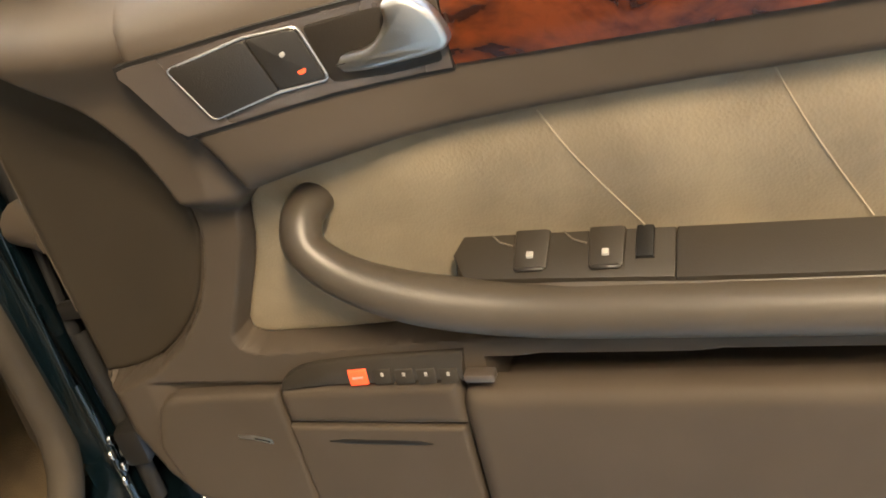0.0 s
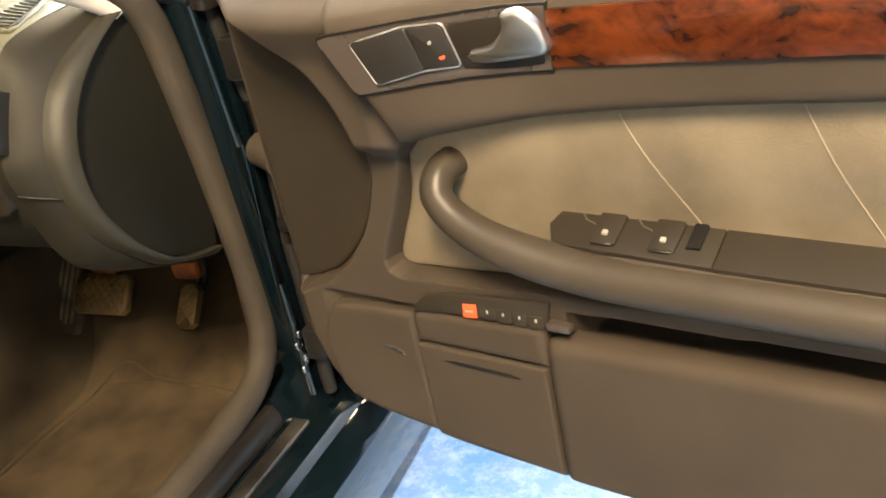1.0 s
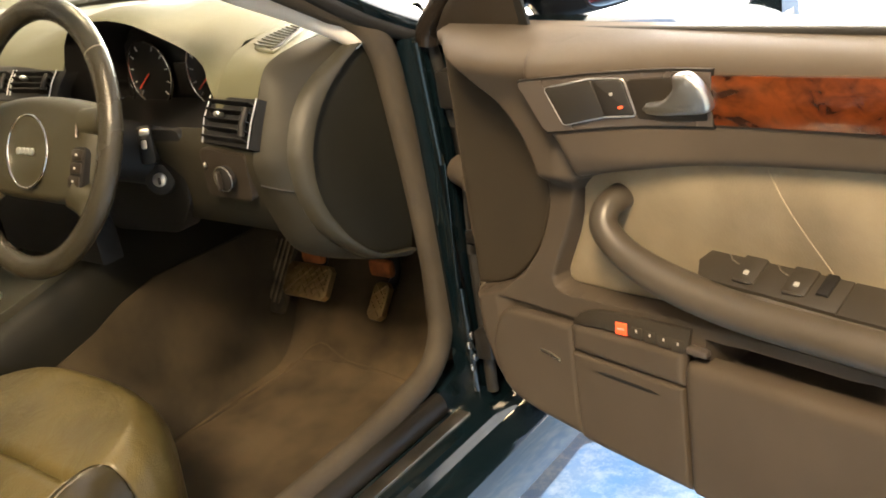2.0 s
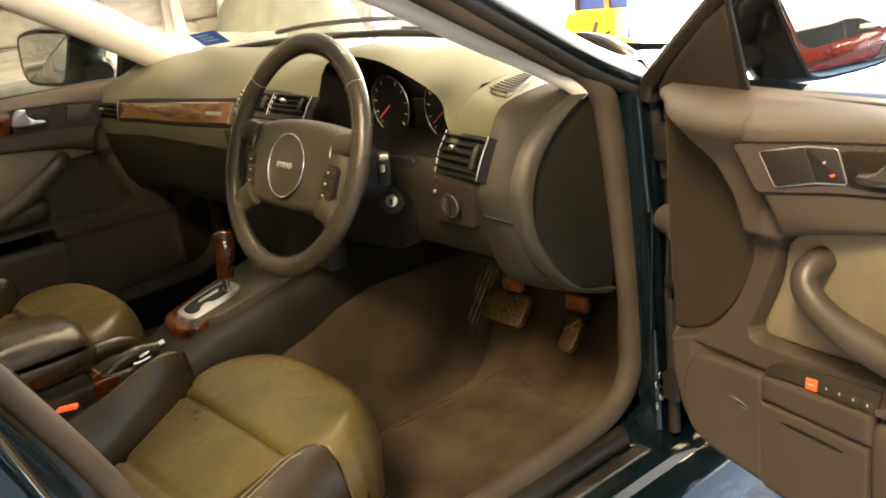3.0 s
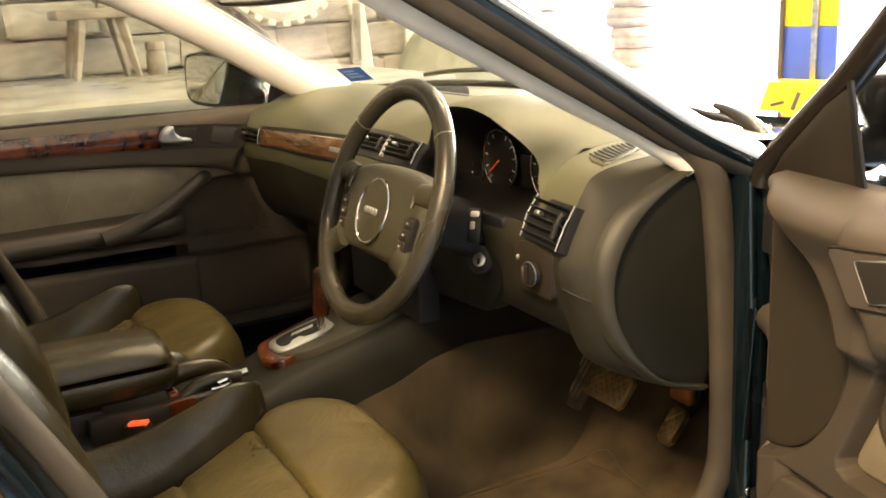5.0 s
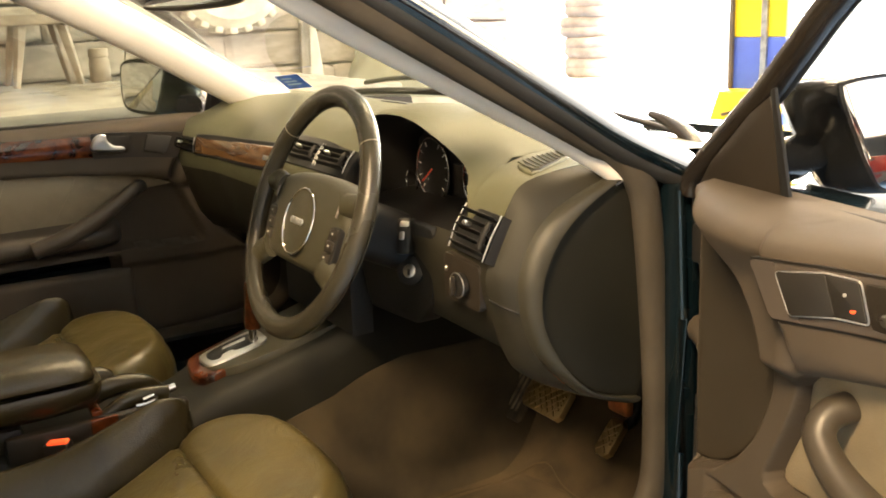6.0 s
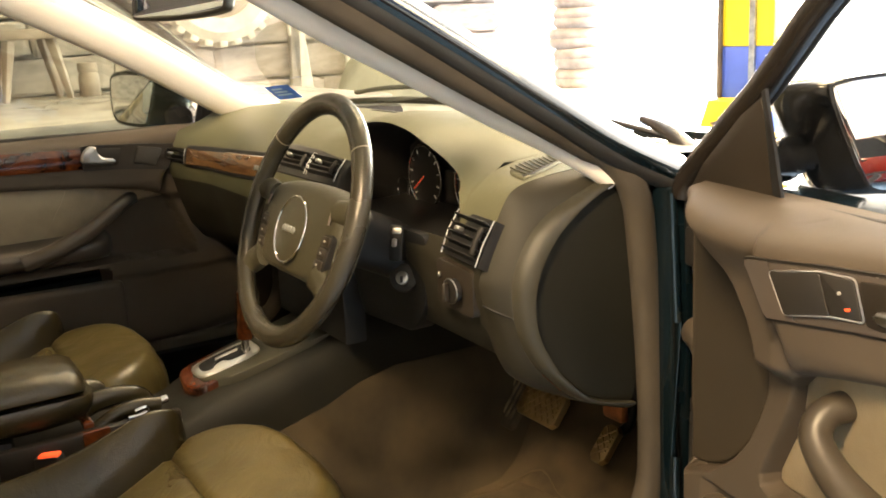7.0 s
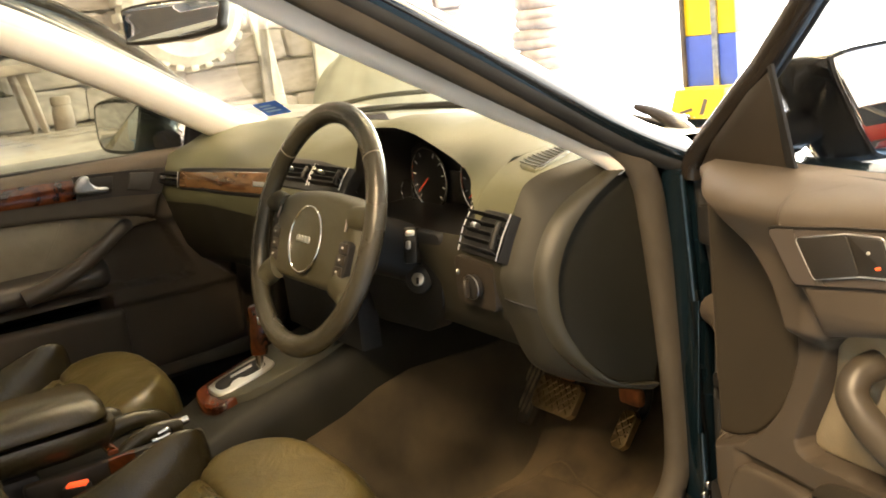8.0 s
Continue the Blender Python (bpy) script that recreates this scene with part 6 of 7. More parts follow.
on_cons("console_wall", block("console_wall", (0.022, 0.30, 0.07), PLASTIC_DARK, 0.008, centre=(0.080, -0.255, 0.500)), "dark console side wall")
on_cons("wood_inlay", block("wood_inlay", (0.008, 0.045, 0.034), BURL, 0.003, centre=(0.090, -0.250, 0.520)), "walnut console inlay")
on_cons("wood_inlay", block("wood_inlay", (0.085, 0.018, 0.010), BURL, 0.003, centre=(0.035, -0.258, 0.540)), "walnut console inlay")
on_cons("handbrake", tube("handbrake", curve_pts([(0.045, -0.240, 0.517), (0.045, -0.206, 0.535), (0.045, -0.167, 0.541), (0.045, -0.131, 0.536)], 5), 0.0125, LEATHER_DARK, thick=0.015, seg=12), "dark leather handbrake lever")
on_cons("handbrake_button", tube("handbrake_button", [Vector((0.045, -0.131, 0.542)), Vector((0.045, -0.117, 0.544))], 0.0075, CHROME, seg=12), "chrome handbrake button")
on_cons("coin_catch", tube("coin_catch", curve_pts([(0.085, -0.195, 0.539), (0.085, -0.183, 0.539), (0.085, -0.162, 0.543), (0.085, -0.165, 0.551), (0.085, -0.182, 0.548)], 4), 0.0032, CHROME, thick=0.0045, seg=8), "small chrome catch")
on_cons("tray_rim", tube("tray_rim", curve_pts([(-0.020, -0.248, 0.537), (-0.020, -0.214, 0.546), (-0.020, -0.179, 0.546), (-0.020, -0.150, 0.538), (-0.020, -0.135, 0.520)], 5), lambda f: 0.018 - 0.006 * f, LEATHER_DARK, thick=lambda f: 0.020 - 0.006 * f, seg=12), "dark padded tray edge")
bk = empty("belt_buckle", pose(0.113, -0.326, 0.462, 6, 0, -35), car)
tagged(bk, label="black seat belt buckle with a red button")
part("buckle_body", block("buckle_body", (0.026, 0.045, 0.12), BLACK, 0.007, centre=(0, 0, 0)), bk, "black buckle body")
# no lamp here: the button's brightness is put in as a slight glow
part("buckle_button", block("buckle_button", (0.017, 0.034, 0.010), RED_GLOW, 0.003, centre=(0.001, 0.003, 0.058)), bk, "red release button given a glow")

# ---- footwell ----
def floor_z(x, y):
    z = 0.262 + 0.20 * ease(np.array((y - 0.46) / 0.30)).item() * 1.1
    z += 0.05 * ease(np.array((x - 0.60) / 0.08)).item()
    z += 0.05 * ease(np.array((0.20 - x) / 0.09)).item()
    return z + 0.004 * noise.noise(Vector((x * 9, y * 9, 3)))


def ground_sheet(name, x0, x1, y0, y1, nx, ny, fn, mat):
    verts = [Vector((x0 + (x1 - x0) * i / nx, y0 + (y1 - y0) * j / ny, 0)) for i in range(nx + 1) for j in range(ny + 1)]
    for v in verts:
        v.z = fn(v.x, v.y)
    faces = [(i * (ny + 1) + j, (i + 1) * (ny + 1) + j, (i + 1) * (ny + 1) + j + 1, i * (ny + 1) + j + 1) for i in range(nx) for j in range(ny)]
    return mesh_of(name, verts, faces, mat, 70, flip_check=False)


foot = empty("footwell", pose(0, 0, 0), car)
tagged(foot, label="brown carpeted footwell with three pedals")
part("carpet", ground_sheet("carpet", 0.10, 0.70, -0.7, 0.80, 40, 80, floor_z, CARPET), foot, "worn brown carpet")
part("carpet", ground_sheet("carpet", -0.70, -0.10, -0.7, 0.80, 40, 80, lambda x, y: floor_z(-x, y), CARPET), foot, "worn brown carpet")
part("kick_trim", plate("kick_trim", [(p.x, p.y) for p in curve_pts([(0.47, 0.28, 0), (0.45, 0.66, 0), (0.60, 0.66, 0), (0.80, 0.5, 0), (0.80, 0.28, 0)], 2, True)], -0.03, 0.0, PLASTIC_DARK, side_y(0.685), 0.004), foot, "dark footwell side trim")
part("kick_trim", plate("kick_trim", [(p.x, p.y) for p in rounded([(0.30, 0.26), (0.82, 0.26), (0.82, 0.95), (0.30, 0.95)], 0.03)], -0.05, 0.0, PLASTIC_DARK, side_y(-0.715), 0.004), foot, "dark footwell side trim")
part("firewall", block("firewall", (1.40, 0.03, 0.62), BLACK, 0.005, centre=(0, 0.79, 0.545)), foot, "dark front bulkhead")


def pedal_parts(cx, cy, cz, w, h, tilt, label, arm):
    m = pose(cx, cy, cz, tilt, 0, 0)
    P = lambda a, b, c: m @ Vector((a, -c, b))
    o = [(-w / 2, -h / 2 + 0.01), (-w / 2 + 0.01, -h / 2), (w / 2 - 0.01, -h / 2), (w / 2, -h / 2 + 0.01), (w / 2, h / 2 - 0.01), (w / 2 - 0.01, h / 2), (-w / 2 + 0.01, h / 2), (-w / 2, h / 2 - 0.01)]
    part("pedal_pad", plate("pedal_pad", o, -0.014, 0.0, RUBBER if not arm else PEDAL, P, 0.004), foot, label)
    n = max(3, int((w + h) / 0.022))
    for sgn in (1, -1):
        for k in range(-n, n + 1):
            off = k * 0.019
            pts = []
            for s in range(-40, 41):
                a, b = s * 0.003, sgn * s * 0.003 + off
                if abs(a) < w / 2 - 0.004 and abs(b) < h / 2 - 0.004:
                    pts.append((a, b))
            if len(pts) > 4:
                part("pedal_tread", tube("pedal_tread", [P(*pts[0], 0.001), P(*pts[-1], 0.001)], 0.0022, PEDAL, seg=6), foot, "worn metal tread bar")
    if arm:
        part("pedal_arm", tube("pedal_arm", curve_pts([P(0, h * 0.3, -0.016), P(0, h * 0.9, -0.03), (cx, cy + 0.09, cz + 0.20)], 4), 0.010, BLACK, seg=8), foot, "black pedal arm")


pedal_parts(0.258, 0.542, 0.432, 0.122, 0.070, -38, "worn metal brake pedal pad", True)
pedal_parts(0.424, 0.560, 0.404, 0.040, 0.076, -40, "worn metal accelerator pad", True)
rest = pose(0.152, 0.560, 0.432, -38, 0, 0)
part("footrest", plate("footrest", [(p.x, p.y) for p in rounded([(-0.045, -0.085), (0.045, -0.085), (0.045, 0.085), (-0.045, 0.085)], 0.012)], -0.016, 0.0, FOOT_PAD, lambda a, b, c: rest @ Vector((a, -c, b)), 0.004), foot, "dark ribbed footrest")
for k in range(6):
    part("footrest_rib", tube("footrest_rib", [rest @ Vector((-0.034 + 0.0136 * k, -0.001, -0.066)), rest @ Vector((-0.034 + 0.0136 * k, -0.001, 0.066))], 0.0028, FOOT_RIB, seg=6), foot, "worn pale rib of the footrest")
for px_, py_, pz_ in ((0.262, 0.572, 0.475), (0.428, 0.585, 0.462)):
    part("pedal_rust", block("pedal_rust", (0.055, 0.02, 0.035), RUST, 0.008, centre=(px_, py_, pz_)), foot, "rusty orange pedal bracket")


def mat_z(x, y):
    return floor_z(x, y) + 0.008 + 0.003 * noise.noise(Vector((x * 14, y * 14, 8)))


mat_o = [(0.235, 0.50), (0.215, 0.10), (0.23, -0.02), (0.58, -0.02), (0.63, 0.08), (0.635, 0.36), (0.61, 0.45), (0.55, 0.50), (0.36, 0.515)]


def mat_mesh(name):
    """Mat: clipped grid with a bound rim."""
    xs_ = np.linspace(0.21, 0.64, 44)
    ys_ = np.linspace(-0.04, 0.56, 60)
    gx, gy = np.meshgrid(xs_, ys_, indexing="ij")
    d = inside(gx, gy, mat_o)
    verts, idx, faces = [], {}, []
    for i in range(len(xs_)):
        for j in range(len(ys_)):
            if d[i, j] > -0.004:
                idx[i, j] = len(verts)
                verts.append(Vector((xs_[i], ys_[j], mat_z(xs_[i], ys_[j]) - 0.010 * float(ease((0.012 - d[i, j]) / 0.012)))))
    for i in range(len(xs_) - 1):
        for j in range(len(ys_) - 1):
            q = [(i, j), (i + 1, j), (i + 1, j + 1), (i, j + 1)]
            if all(k in idx for k in q):
                faces.append(tuple(idx[k] for k in q))
    return mesh_of(name, verts, faces, MAT_CARPET, 80, flip_check=False)


fm = tagged(empty("floor_mat", pose(0, 0, 0)), label="worn brown carpet mat in the driver's footwell", category="floor mat")
part("mat_top", mat_mesh("mat_top"), fm, "worn brown mat pile")
mo = curve_pts([(*q, 0) for q in mat_o], 6, True)
part("binding", tube("binding", [Vector((p.x, p.y, mat_z(p.x, p.y) - 0.0075)) for p in mo + mo[:1]], 0.0020, MAT_CARPET, seg=8), fm, "stitched mat binding")

# ---- inside mirror ----
rv = empty("inside_mirror", pose(0.01, -0.01, 1.228, -6, 0, 27), car)
tagged(rv, label="black-rimmed inside mirror under the roof")
ro = [(p.x * 0.93, p.y * 0.95) for p in curve_pts([(-0.115, -0.024, 0), (-0.105, -0.036, 0), (0, -0.038, 0), (0.105, -0.030, 0), (0.122, -0.010, 0), (0.118, 0.026, 0), (0.0, 0.034, 0), (-0.11, 0.032, 0), (-0.118, 0.01, 0)], 4, True)]
RV = lambda a, b, c: Vector((a, -c, b))
part("housing", pillow("housing", ro, 0.0, -0.035, BLACK, RV, roll=0.35), rv, "black mirror housing")
part("rim", plate("rim", ro, -0.004, 0.004, BLACK, RV, 0.002), rv, "black mirror rim")
part("glass", plate("glass", [(p.x, p.y) for p in inset([Vector(q) for q in ccw(ro)], 0.005)], 0, 0.0048, MIRROR, RV, 0.0006), rv, "mirror glass")
part("stem", tube("stem", [Vector((0, 0.03, 0.02)), Vector((0, 0.08, 0.06)), Vector((0, 0.10, 0.10))], 0.011, BLACK, seg=10), rv, "black mirror stem")

# ---- workshop ----
def blue_floor():
    """Blue floor paint, worn pale in patches, with scuffs and dust."""
    m = material("blue_epoxy_floor", (0.040, 0.115, 0.25), 0.48, var=0.3, scale=7.0, grain=60, bump=0.15, dark=(0.11, 0.18, 0.28), rough_var=0.14)
    n, l = m.node_tree.nodes, m.node_tree.links
    b = n["Principled BSDF"]
    src = b.inputs["Base Color"].links[0].from_socket
    tc = n.new("ShaderNodeTexCoord")
    sp = n.new("ShaderNodeTexNoise")
    sp.inputs["Scale"].default_value, sp.inputs["Detail"].default_value, sp.inputs["Roughness"].default_value = 24.0, 10.0, 0.80
    l.new(tc.outputs["Object"], sp.inputs["Vector"])
    mr = n.new("ShaderNodeMapRange")
    mr.inputs["From Min"].default_value, mr.inputs["From Max"].default_value = 0.46, 0.70
    l.new(sp.outputs["Fac"], mr.inputs["Value"])
    mx = n.new("ShaderNodeMix")
    mx.data_type = "RGBA"
    mx.inputs["B"].default_value = (0.25, 0.31, 0.39, 1)
    l.new(mr.outputs["Result"], mx.inputs["Factor"])
    l.new(src, mx.inputs["A"])
    l.new(mx.outputs["Result"], b.inputs["Base Color"])
    return m


FLOOR = blue_floor()
WHITE_WALL = material("white_wall_paint", (0.80, 0.79, 0.76), 0.7, var=0.03, scale=1.5, grain=60, bump=0.2)
GREY_WALL = material("grey_wall_paint", (0.30, 0.28, 0.25), 0.75, var=0.06, scale=1.5, grain=60, bump=0.2)
CEIL = material("bounce_ceiling_sheet", (0.62, 0.60, 0.56), 0.8, var=0.05, scale=1.0, grain=40, bump=0.2)
# stone and mortar kept pale, pinkish and close: side window haze put into colour
STONE = material("brown_grey_stone", (0.43, 0.382, 0.365), 0.9, var=0.12, scale=5, grain=45, bump=0.5)
MORTAR = material("dusty_hazed_mortar", (0.39, 0.352, 0.335), 0.95, var=0.2, grain=80, bump=0.6)
TIMBER = material("weathered_timber", (0.30, 0.25, 0.18), 0.8, var=0.25, scale=8, grain=70, bump=0.6)
LIFT_YELLOW = material("yellow_lift_paint", (0.80, 0.55, 0.02), 0.45, var=0.06, bump=0.05)
LIFT_BLUE = material("blue_lift_paint", (0.05, 0.10, 0.42), 0.45, var=0.06, bump=0.05)
# tyre black lifted to pale tan, overexposure put into the colour
TYRE_PALE = material("overexposed_tyre_rubber", (0.36, 0.30, 0.26), 0.85, var=0.15, grain=60, bump=0.3)
TYRE_DARK = material("dark_brown_strip", (0.10, 0.075, 0.05), 0.7, var=0.15, grain=60, bump=0.2)
CONCRETE = material("concrete_apron", (0.70, 0.68, 0.64), 0.85, var=0.1, scale=1.5, grain=30, bump=0.4)
TUBE_GLOW = glow("batten_glow", (1.0, 0.93, 0.82), 6.0)

XP, YP = -3.3, 2.95
XL, XR, YB, YF, ZC = -9.5, 6.5, -5.0, 9.5, 3.9


def slab(name, x0, x1, y0, y1, z0, z1, mat, label, category):
    ob = new(name, block(name, (x1 - x0, y1 - y0, z1 - z0), mat, 0.004, 1, centre=((x0 + x1) / 2, (y0 + y1) / 2, (z0 + z1) / 2)))
    return tagged(ob, label=label, category=category, kind="structure")


slab("ground", -60, 60, -60, 80, -0.60, -0.12, CONCRETE, "pale concrete ground outside the workshop", "ground")
slab("floor", XL - 0.2, XR + 0.2, YB - 0.2, YF + 0.2, -0.12, 0.0, FLOOR, "blue painted workshop floor with pale scuffs", "floor")
stone_wall = slab("wall_stone", XP - 0.30, XP, YB, YP, 0.0, ZC, MORTAR, "rough stone workshop wall", "wall")
slab("wall_left", XL - 0.25, XL, YB, YF, 0.0, ZC, WHITE_WALL, "plain white workshop wall that bounces light", "wall")
# unseen right wall, white so the car's paint picks up bright reflections
slab("bounce_wall_right", XR, XR + 0.25, YB, YF, 0.0, ZC, WHITE_WALL, "plain white workshop wall that bounces light", "wall")
# unseen back wall, grey to hold down the fill light
slab("unseen_wall_back", XL - 0.25, XR + 0.25, YB - 0.25, YB, 0.0, ZC, GREY_WALL, "unseen grey workshop wall, kept dull to cut fill", "wall")
slab("wall_front_pier", XL - 0.25, -9.0, YF, YF + 0.25, 0.0, ZC, WHITE_WALL, "white wall beside the open doorway", "wall")
# unseen ceiling that bounces light, left open ahead and at right for sun
slab("ceiling_right", 2.3, XR + 0.25, YB - 0.25, 0.8, ZC, ZC + 0.15, CEIL, "unseen pale workshop ceiling, left open for sun and sky", "ceiling")
slab("ceiling", XL - 0.25, 2.3, YB - 0.25, 4.4, ZC, ZC + 0.15, CEIL, "unseen pale workshop ceiling, left open for sun and sky", "ceiling")
# housings and tubes for the added fill lamps, out of view
for bx, by in FILL_BATTENS:
    b = tagged(empty("fill_batten", pose(bx, by, 3.80)), label="long unseen ceiling batten added for fill light", category="ceiling light", group="ceiling battens")
    part("housing", block("housing", (0.16, 1.55, 0.06), WHITE_WALL, 0.008, centre=(0, 0, 0.065)), b, "white sheet metal housing")
    part("lamp_tube", tube("lamp_tube", [Vector((0, -0.72, 0.01)), Vector((0, 0.72, 0.01))], 0.02, TUBE_GLOW, seg=12), b, "glowing tube")


def backdrop_mesh():
    """A glowing plane that stands for the overexposed distance outside the doorway."""
    return mesh_of("backdrop", [Vector((-75, 55, -0.3)), Vector((75, 55, -0.3)), Vector((75, 55, 48)), Vector((-75, 55, 48))], [(0, 1, 2, 3)], glow("overexposed_glow", (1.0, 0.97, 0.93), 2.6), flip_check=False)


tagged(new("backdrop", backdrop_mesh()), label="glowing white plane for the overexposed distance outside the workshop", category="backdrop", kind="structure")


# ---- things in the workshop ----
def lift_post(x, y):
    t = tagged(empty("lift_post", pose(x, y, 0, 0, 0, 12)), label="yellow and blue steel post of a car lift", category="car lift")
    part("lower_column", block("lower_column", (0.43, 0.26, 0.86), LIFT_BLUE, 0.012, centre=(0, 0, 0.43)), t, "blue lower column")
    part("upper_column", block("upper_column", (0.43, 0.26, 2.4), LIFT_YELLOW, 0.012, centre=(0, 0, 2.06)), t, "yellow upper column")
    part("guide_rail", block("guide_rail", (0.05, 0.03, 3.2), STEEL, 0.006, centre=(0.05, -0.145, 1.62)), t, "grey guide rail")
    part("base_plate", block("base_plate", (0.60, 0.55, 0.03), LIFT_BLUE, 0.006, centre=(0, 0, 0.015)), t, "blue base plate")
    F = lambda a, b, c: Vector((a, -0.12 - c, b))
    part("carriage", plate("carriage", [(-0.29, 0.20), (0.20, 0.20), (0.22, 0.47), (-0.20, 0.47)], 0.0, 0.24, LIFT_YELLOW, F, 0.02), t, "yellow lift carriage")
    for o in ([(-0.17, 0.30), (-0.06, 0.33), (-0.05, 0.31), (-0.16, 0.28)], [(0.0, 0.27), (0.05, 0.40), (0.08, 0.39), (0.03, 0.26)], [(0.10, 0.29), (0.18, 0.33), (0.17, 0.30)]):
        part("carriage_mark", plate("carriage_mark", o, 0.20, 0.246, TYRE_DARK, F, 0.002), t, "dark mark on the carriage")
    part("lift_arm", block("lift_arm", (0.16, 0.90, 0.12), STEEL, 0.02, centre=(-0.30, -0.65, 0.18)), t, "grey steel swing arm")
    part("arm_pad", tube("arm_pad", [Vector((-0.30, -1.05, 0.22)), Vector((-0.30, -1.05, 0.29))], 0.06, TYRE_PALE, seg=16), t, "black rubber lift pad")
    part("post_edge_strip", block("post_edge_strip", (0.030, 0.10, 3.2), TYRE_DARK, 0.006, centre=(-0.225, -0.11, 1.62)), t, "dark brown strip down the post's left edge")


lift_post(-3.50, 5.5)


def tyre_mesh(r=0.285, w=0.20):
    prof = [(0.20, -w * 0.40), (0.25, -w * 0.5), (r - 0.03, -w * 0.48), (r, -w * 0.33), (r + 0.004, -0.02), (r - 0.01, 0.0), (r + 0.004, 0.02), (r, w * 0.33), (r - 0.03, w * 0.48), (0.25, w * 0.5), (0.20, w * 0.40), (0.22, 0.0)]
    rings_ = [[Vector((q * math.cos(a), q * math.sin(a), h)) for q, h in prof] for a in (2 * math.pi * k / 36 for k in range(37))]
    return loft("tyre", rings_, TYRE_PALE, caps=False, sharp=50)


plinth = tagged(empty("tyre_stand", pose(-6.20, 6.0, 0)), label="low white tyre stand", category="stand")
part("stand_body", block("stand_body", (0.9, 0.8, 0.42), WHITE_WALL, 0.01, centre=(0, 0, 0.21)), plinth)
TYRE_MESH = tyre_mesh()
for k in range(7):
    ob = new("tyre", TYRE_MESH)
    ob.matrix_world = pose(-6.20 + 0.03 * math.sin(k * 2.3), 6.0 + 0.02 * math.cos(k * 1.7), 0.522 + 0.2 * k, 0, 0, 40 * k)
    tagged(ob, label="grey-black tyre in a stack, coloured pale as if overexposed", category="tyre", group="stacked tyres")

# stone blocks of the wall, each laid by itself
rs = random.Random(4)
stone_meshes = []
for k in range(7):
    bm = bmesh.new()
    bmesh.ops.create_cube(bm, size=1.0)
    bmesh.ops.bevel(bm, geom=bm.edges[:], offset=0.07, segments=1, affect="EDGES")
    for v in bm.verts:
        v.co += Vector([rs.uniform(-0.035, 0.035) for _ in range(3)])
    me = bpy.data.meshes.new("stone")
    bm.to_mesh(me)
    bm.free()
    me.materials.append(STONE)
    stone_meshes.append(me)
z = 0.0
while z < 2.7:
    h = rs.uniform(0.15, 0.24)
    y = -2.3 + rs.uniform(0, 0.2)
    while y < YP - 0.12:
        w = min(rs.uniform(0.26, 0.56), YP - y)
        ob = new("stone", rs.choice(stone_meshes))
        ob.parent = stone_wall
        ob.matrix_local = Matrix.LocRotScale((XP + rs.uniform(-0.01, 0.02), y + w / 2, z + h / 2), Euler((rs.uniform(-0.015, 0.015), 0, 0)), (0.09, w - 0.018, h - 0.016))
        y += w
    z += h

# bench, stool, jar, hung tyre and planks along the stone wall
bench = tagged(empty("bench", pose(XP, 0, 0)), label="pale stone bench along the wall", category="bench")
POLISHED = material("polished_pale_stone", (0.40, 0.355, 0.33), 0.22, var=0.12, scale=6, grain=60, bump=0.1)
part("bench_top", block("bench_top", (1.72, 3.6, 0.05), POLISHED, 0.012, centre=(0.885, -0.55, 0.885)), bench, "polished pale bench top")
for k in range(5):
    part("bench_leg", block("bench_leg", (0.30, 0.16, 0.86), STONE, 0.015, centre=(1.36, -2.0 + 0.62 * k, 0.43)), bench, "pale stone bench leg")
part("bench_front", block("bench_front", (0.05, 3.5, 0.84), MORTAR, 0.01, centre=(1.62, -0.55, 0.43)), bench, "plastered front of the bench")
part("bench_rail", block("bench_rail", (0.03, 3.4, 0.05), TIMBER, 0.008, centre=(1.658, -0.55, 0.72)), bench, "timber rail")
stool = tagged(empty("stool", pose(XP + 0.30, 0.21, 0.91)), label="small dusty timber stool with splayed legs on the bench", category="stool")
DUSTY = material("dusty_pale_timber", (0.29, 0.235, 0.205), 0.75, var=0.15, scale=9, grain=70, bump=0.4)
part("seat", block("seat", (0.30, 0.36, 0.045), DUSTY, 0.012, centre=(0, -0.01, 0.285)), stool, "thick timber seat")
for sx_ in (-1, 1):
    for sy_ in (-1, 1):
        part("leg", tube("leg", [Vector((sx_ * 0.13, sy_ * 0.135, 0)), Vector((sx_ * 0.10, sy_ * 0.085, 0.265))], lambda f: 0.014 + 0.010 * f, DUSTY, seg=8, power=0.7), stool)
jar_prof = [(0.0, 0.0), (0.042, 0.0), (0.046, 0.008), (0.046, 0.085), (0.040, 0.100), (0.038, 0.108), (0.044, 0.110), (0.044, 0.142), (0.040, 0.148), (0.0, 0.148)]
jar = new("jar", loft("jar", [[Vector((r * math.cos(a), r * math.sin(a), h)) for r, h in jar_prof] for a in (2 * math.pi * k / 24 for k in range(25))], DUSTY, closed=False, caps=False, sharp=40))
jar.location = (XP + 0.30, 0.455, 0.91)
tagged(jar, label="dusty pale lidded storage jar on the bench", category="jar")
WHITEWASH = material("chalky_white_paint", (0.72, 0.70, 0.64), 0.8, var=0.12, scale=12, grain=60, bump=0.5)
wt = tagged(empty("painted_tyre", pose(XP + 0.16, 1.14, 1.42, 0, 90, 0)), label="white painted tyre hung on the stone wall", category="tyre")
prof = [(0.19, -0.07), (0.26, -0.085), (0.305, -0.06), (0.312, 0.0), (0.305, 0.06), (0.26, 0.085), (0.19, 0.07)]
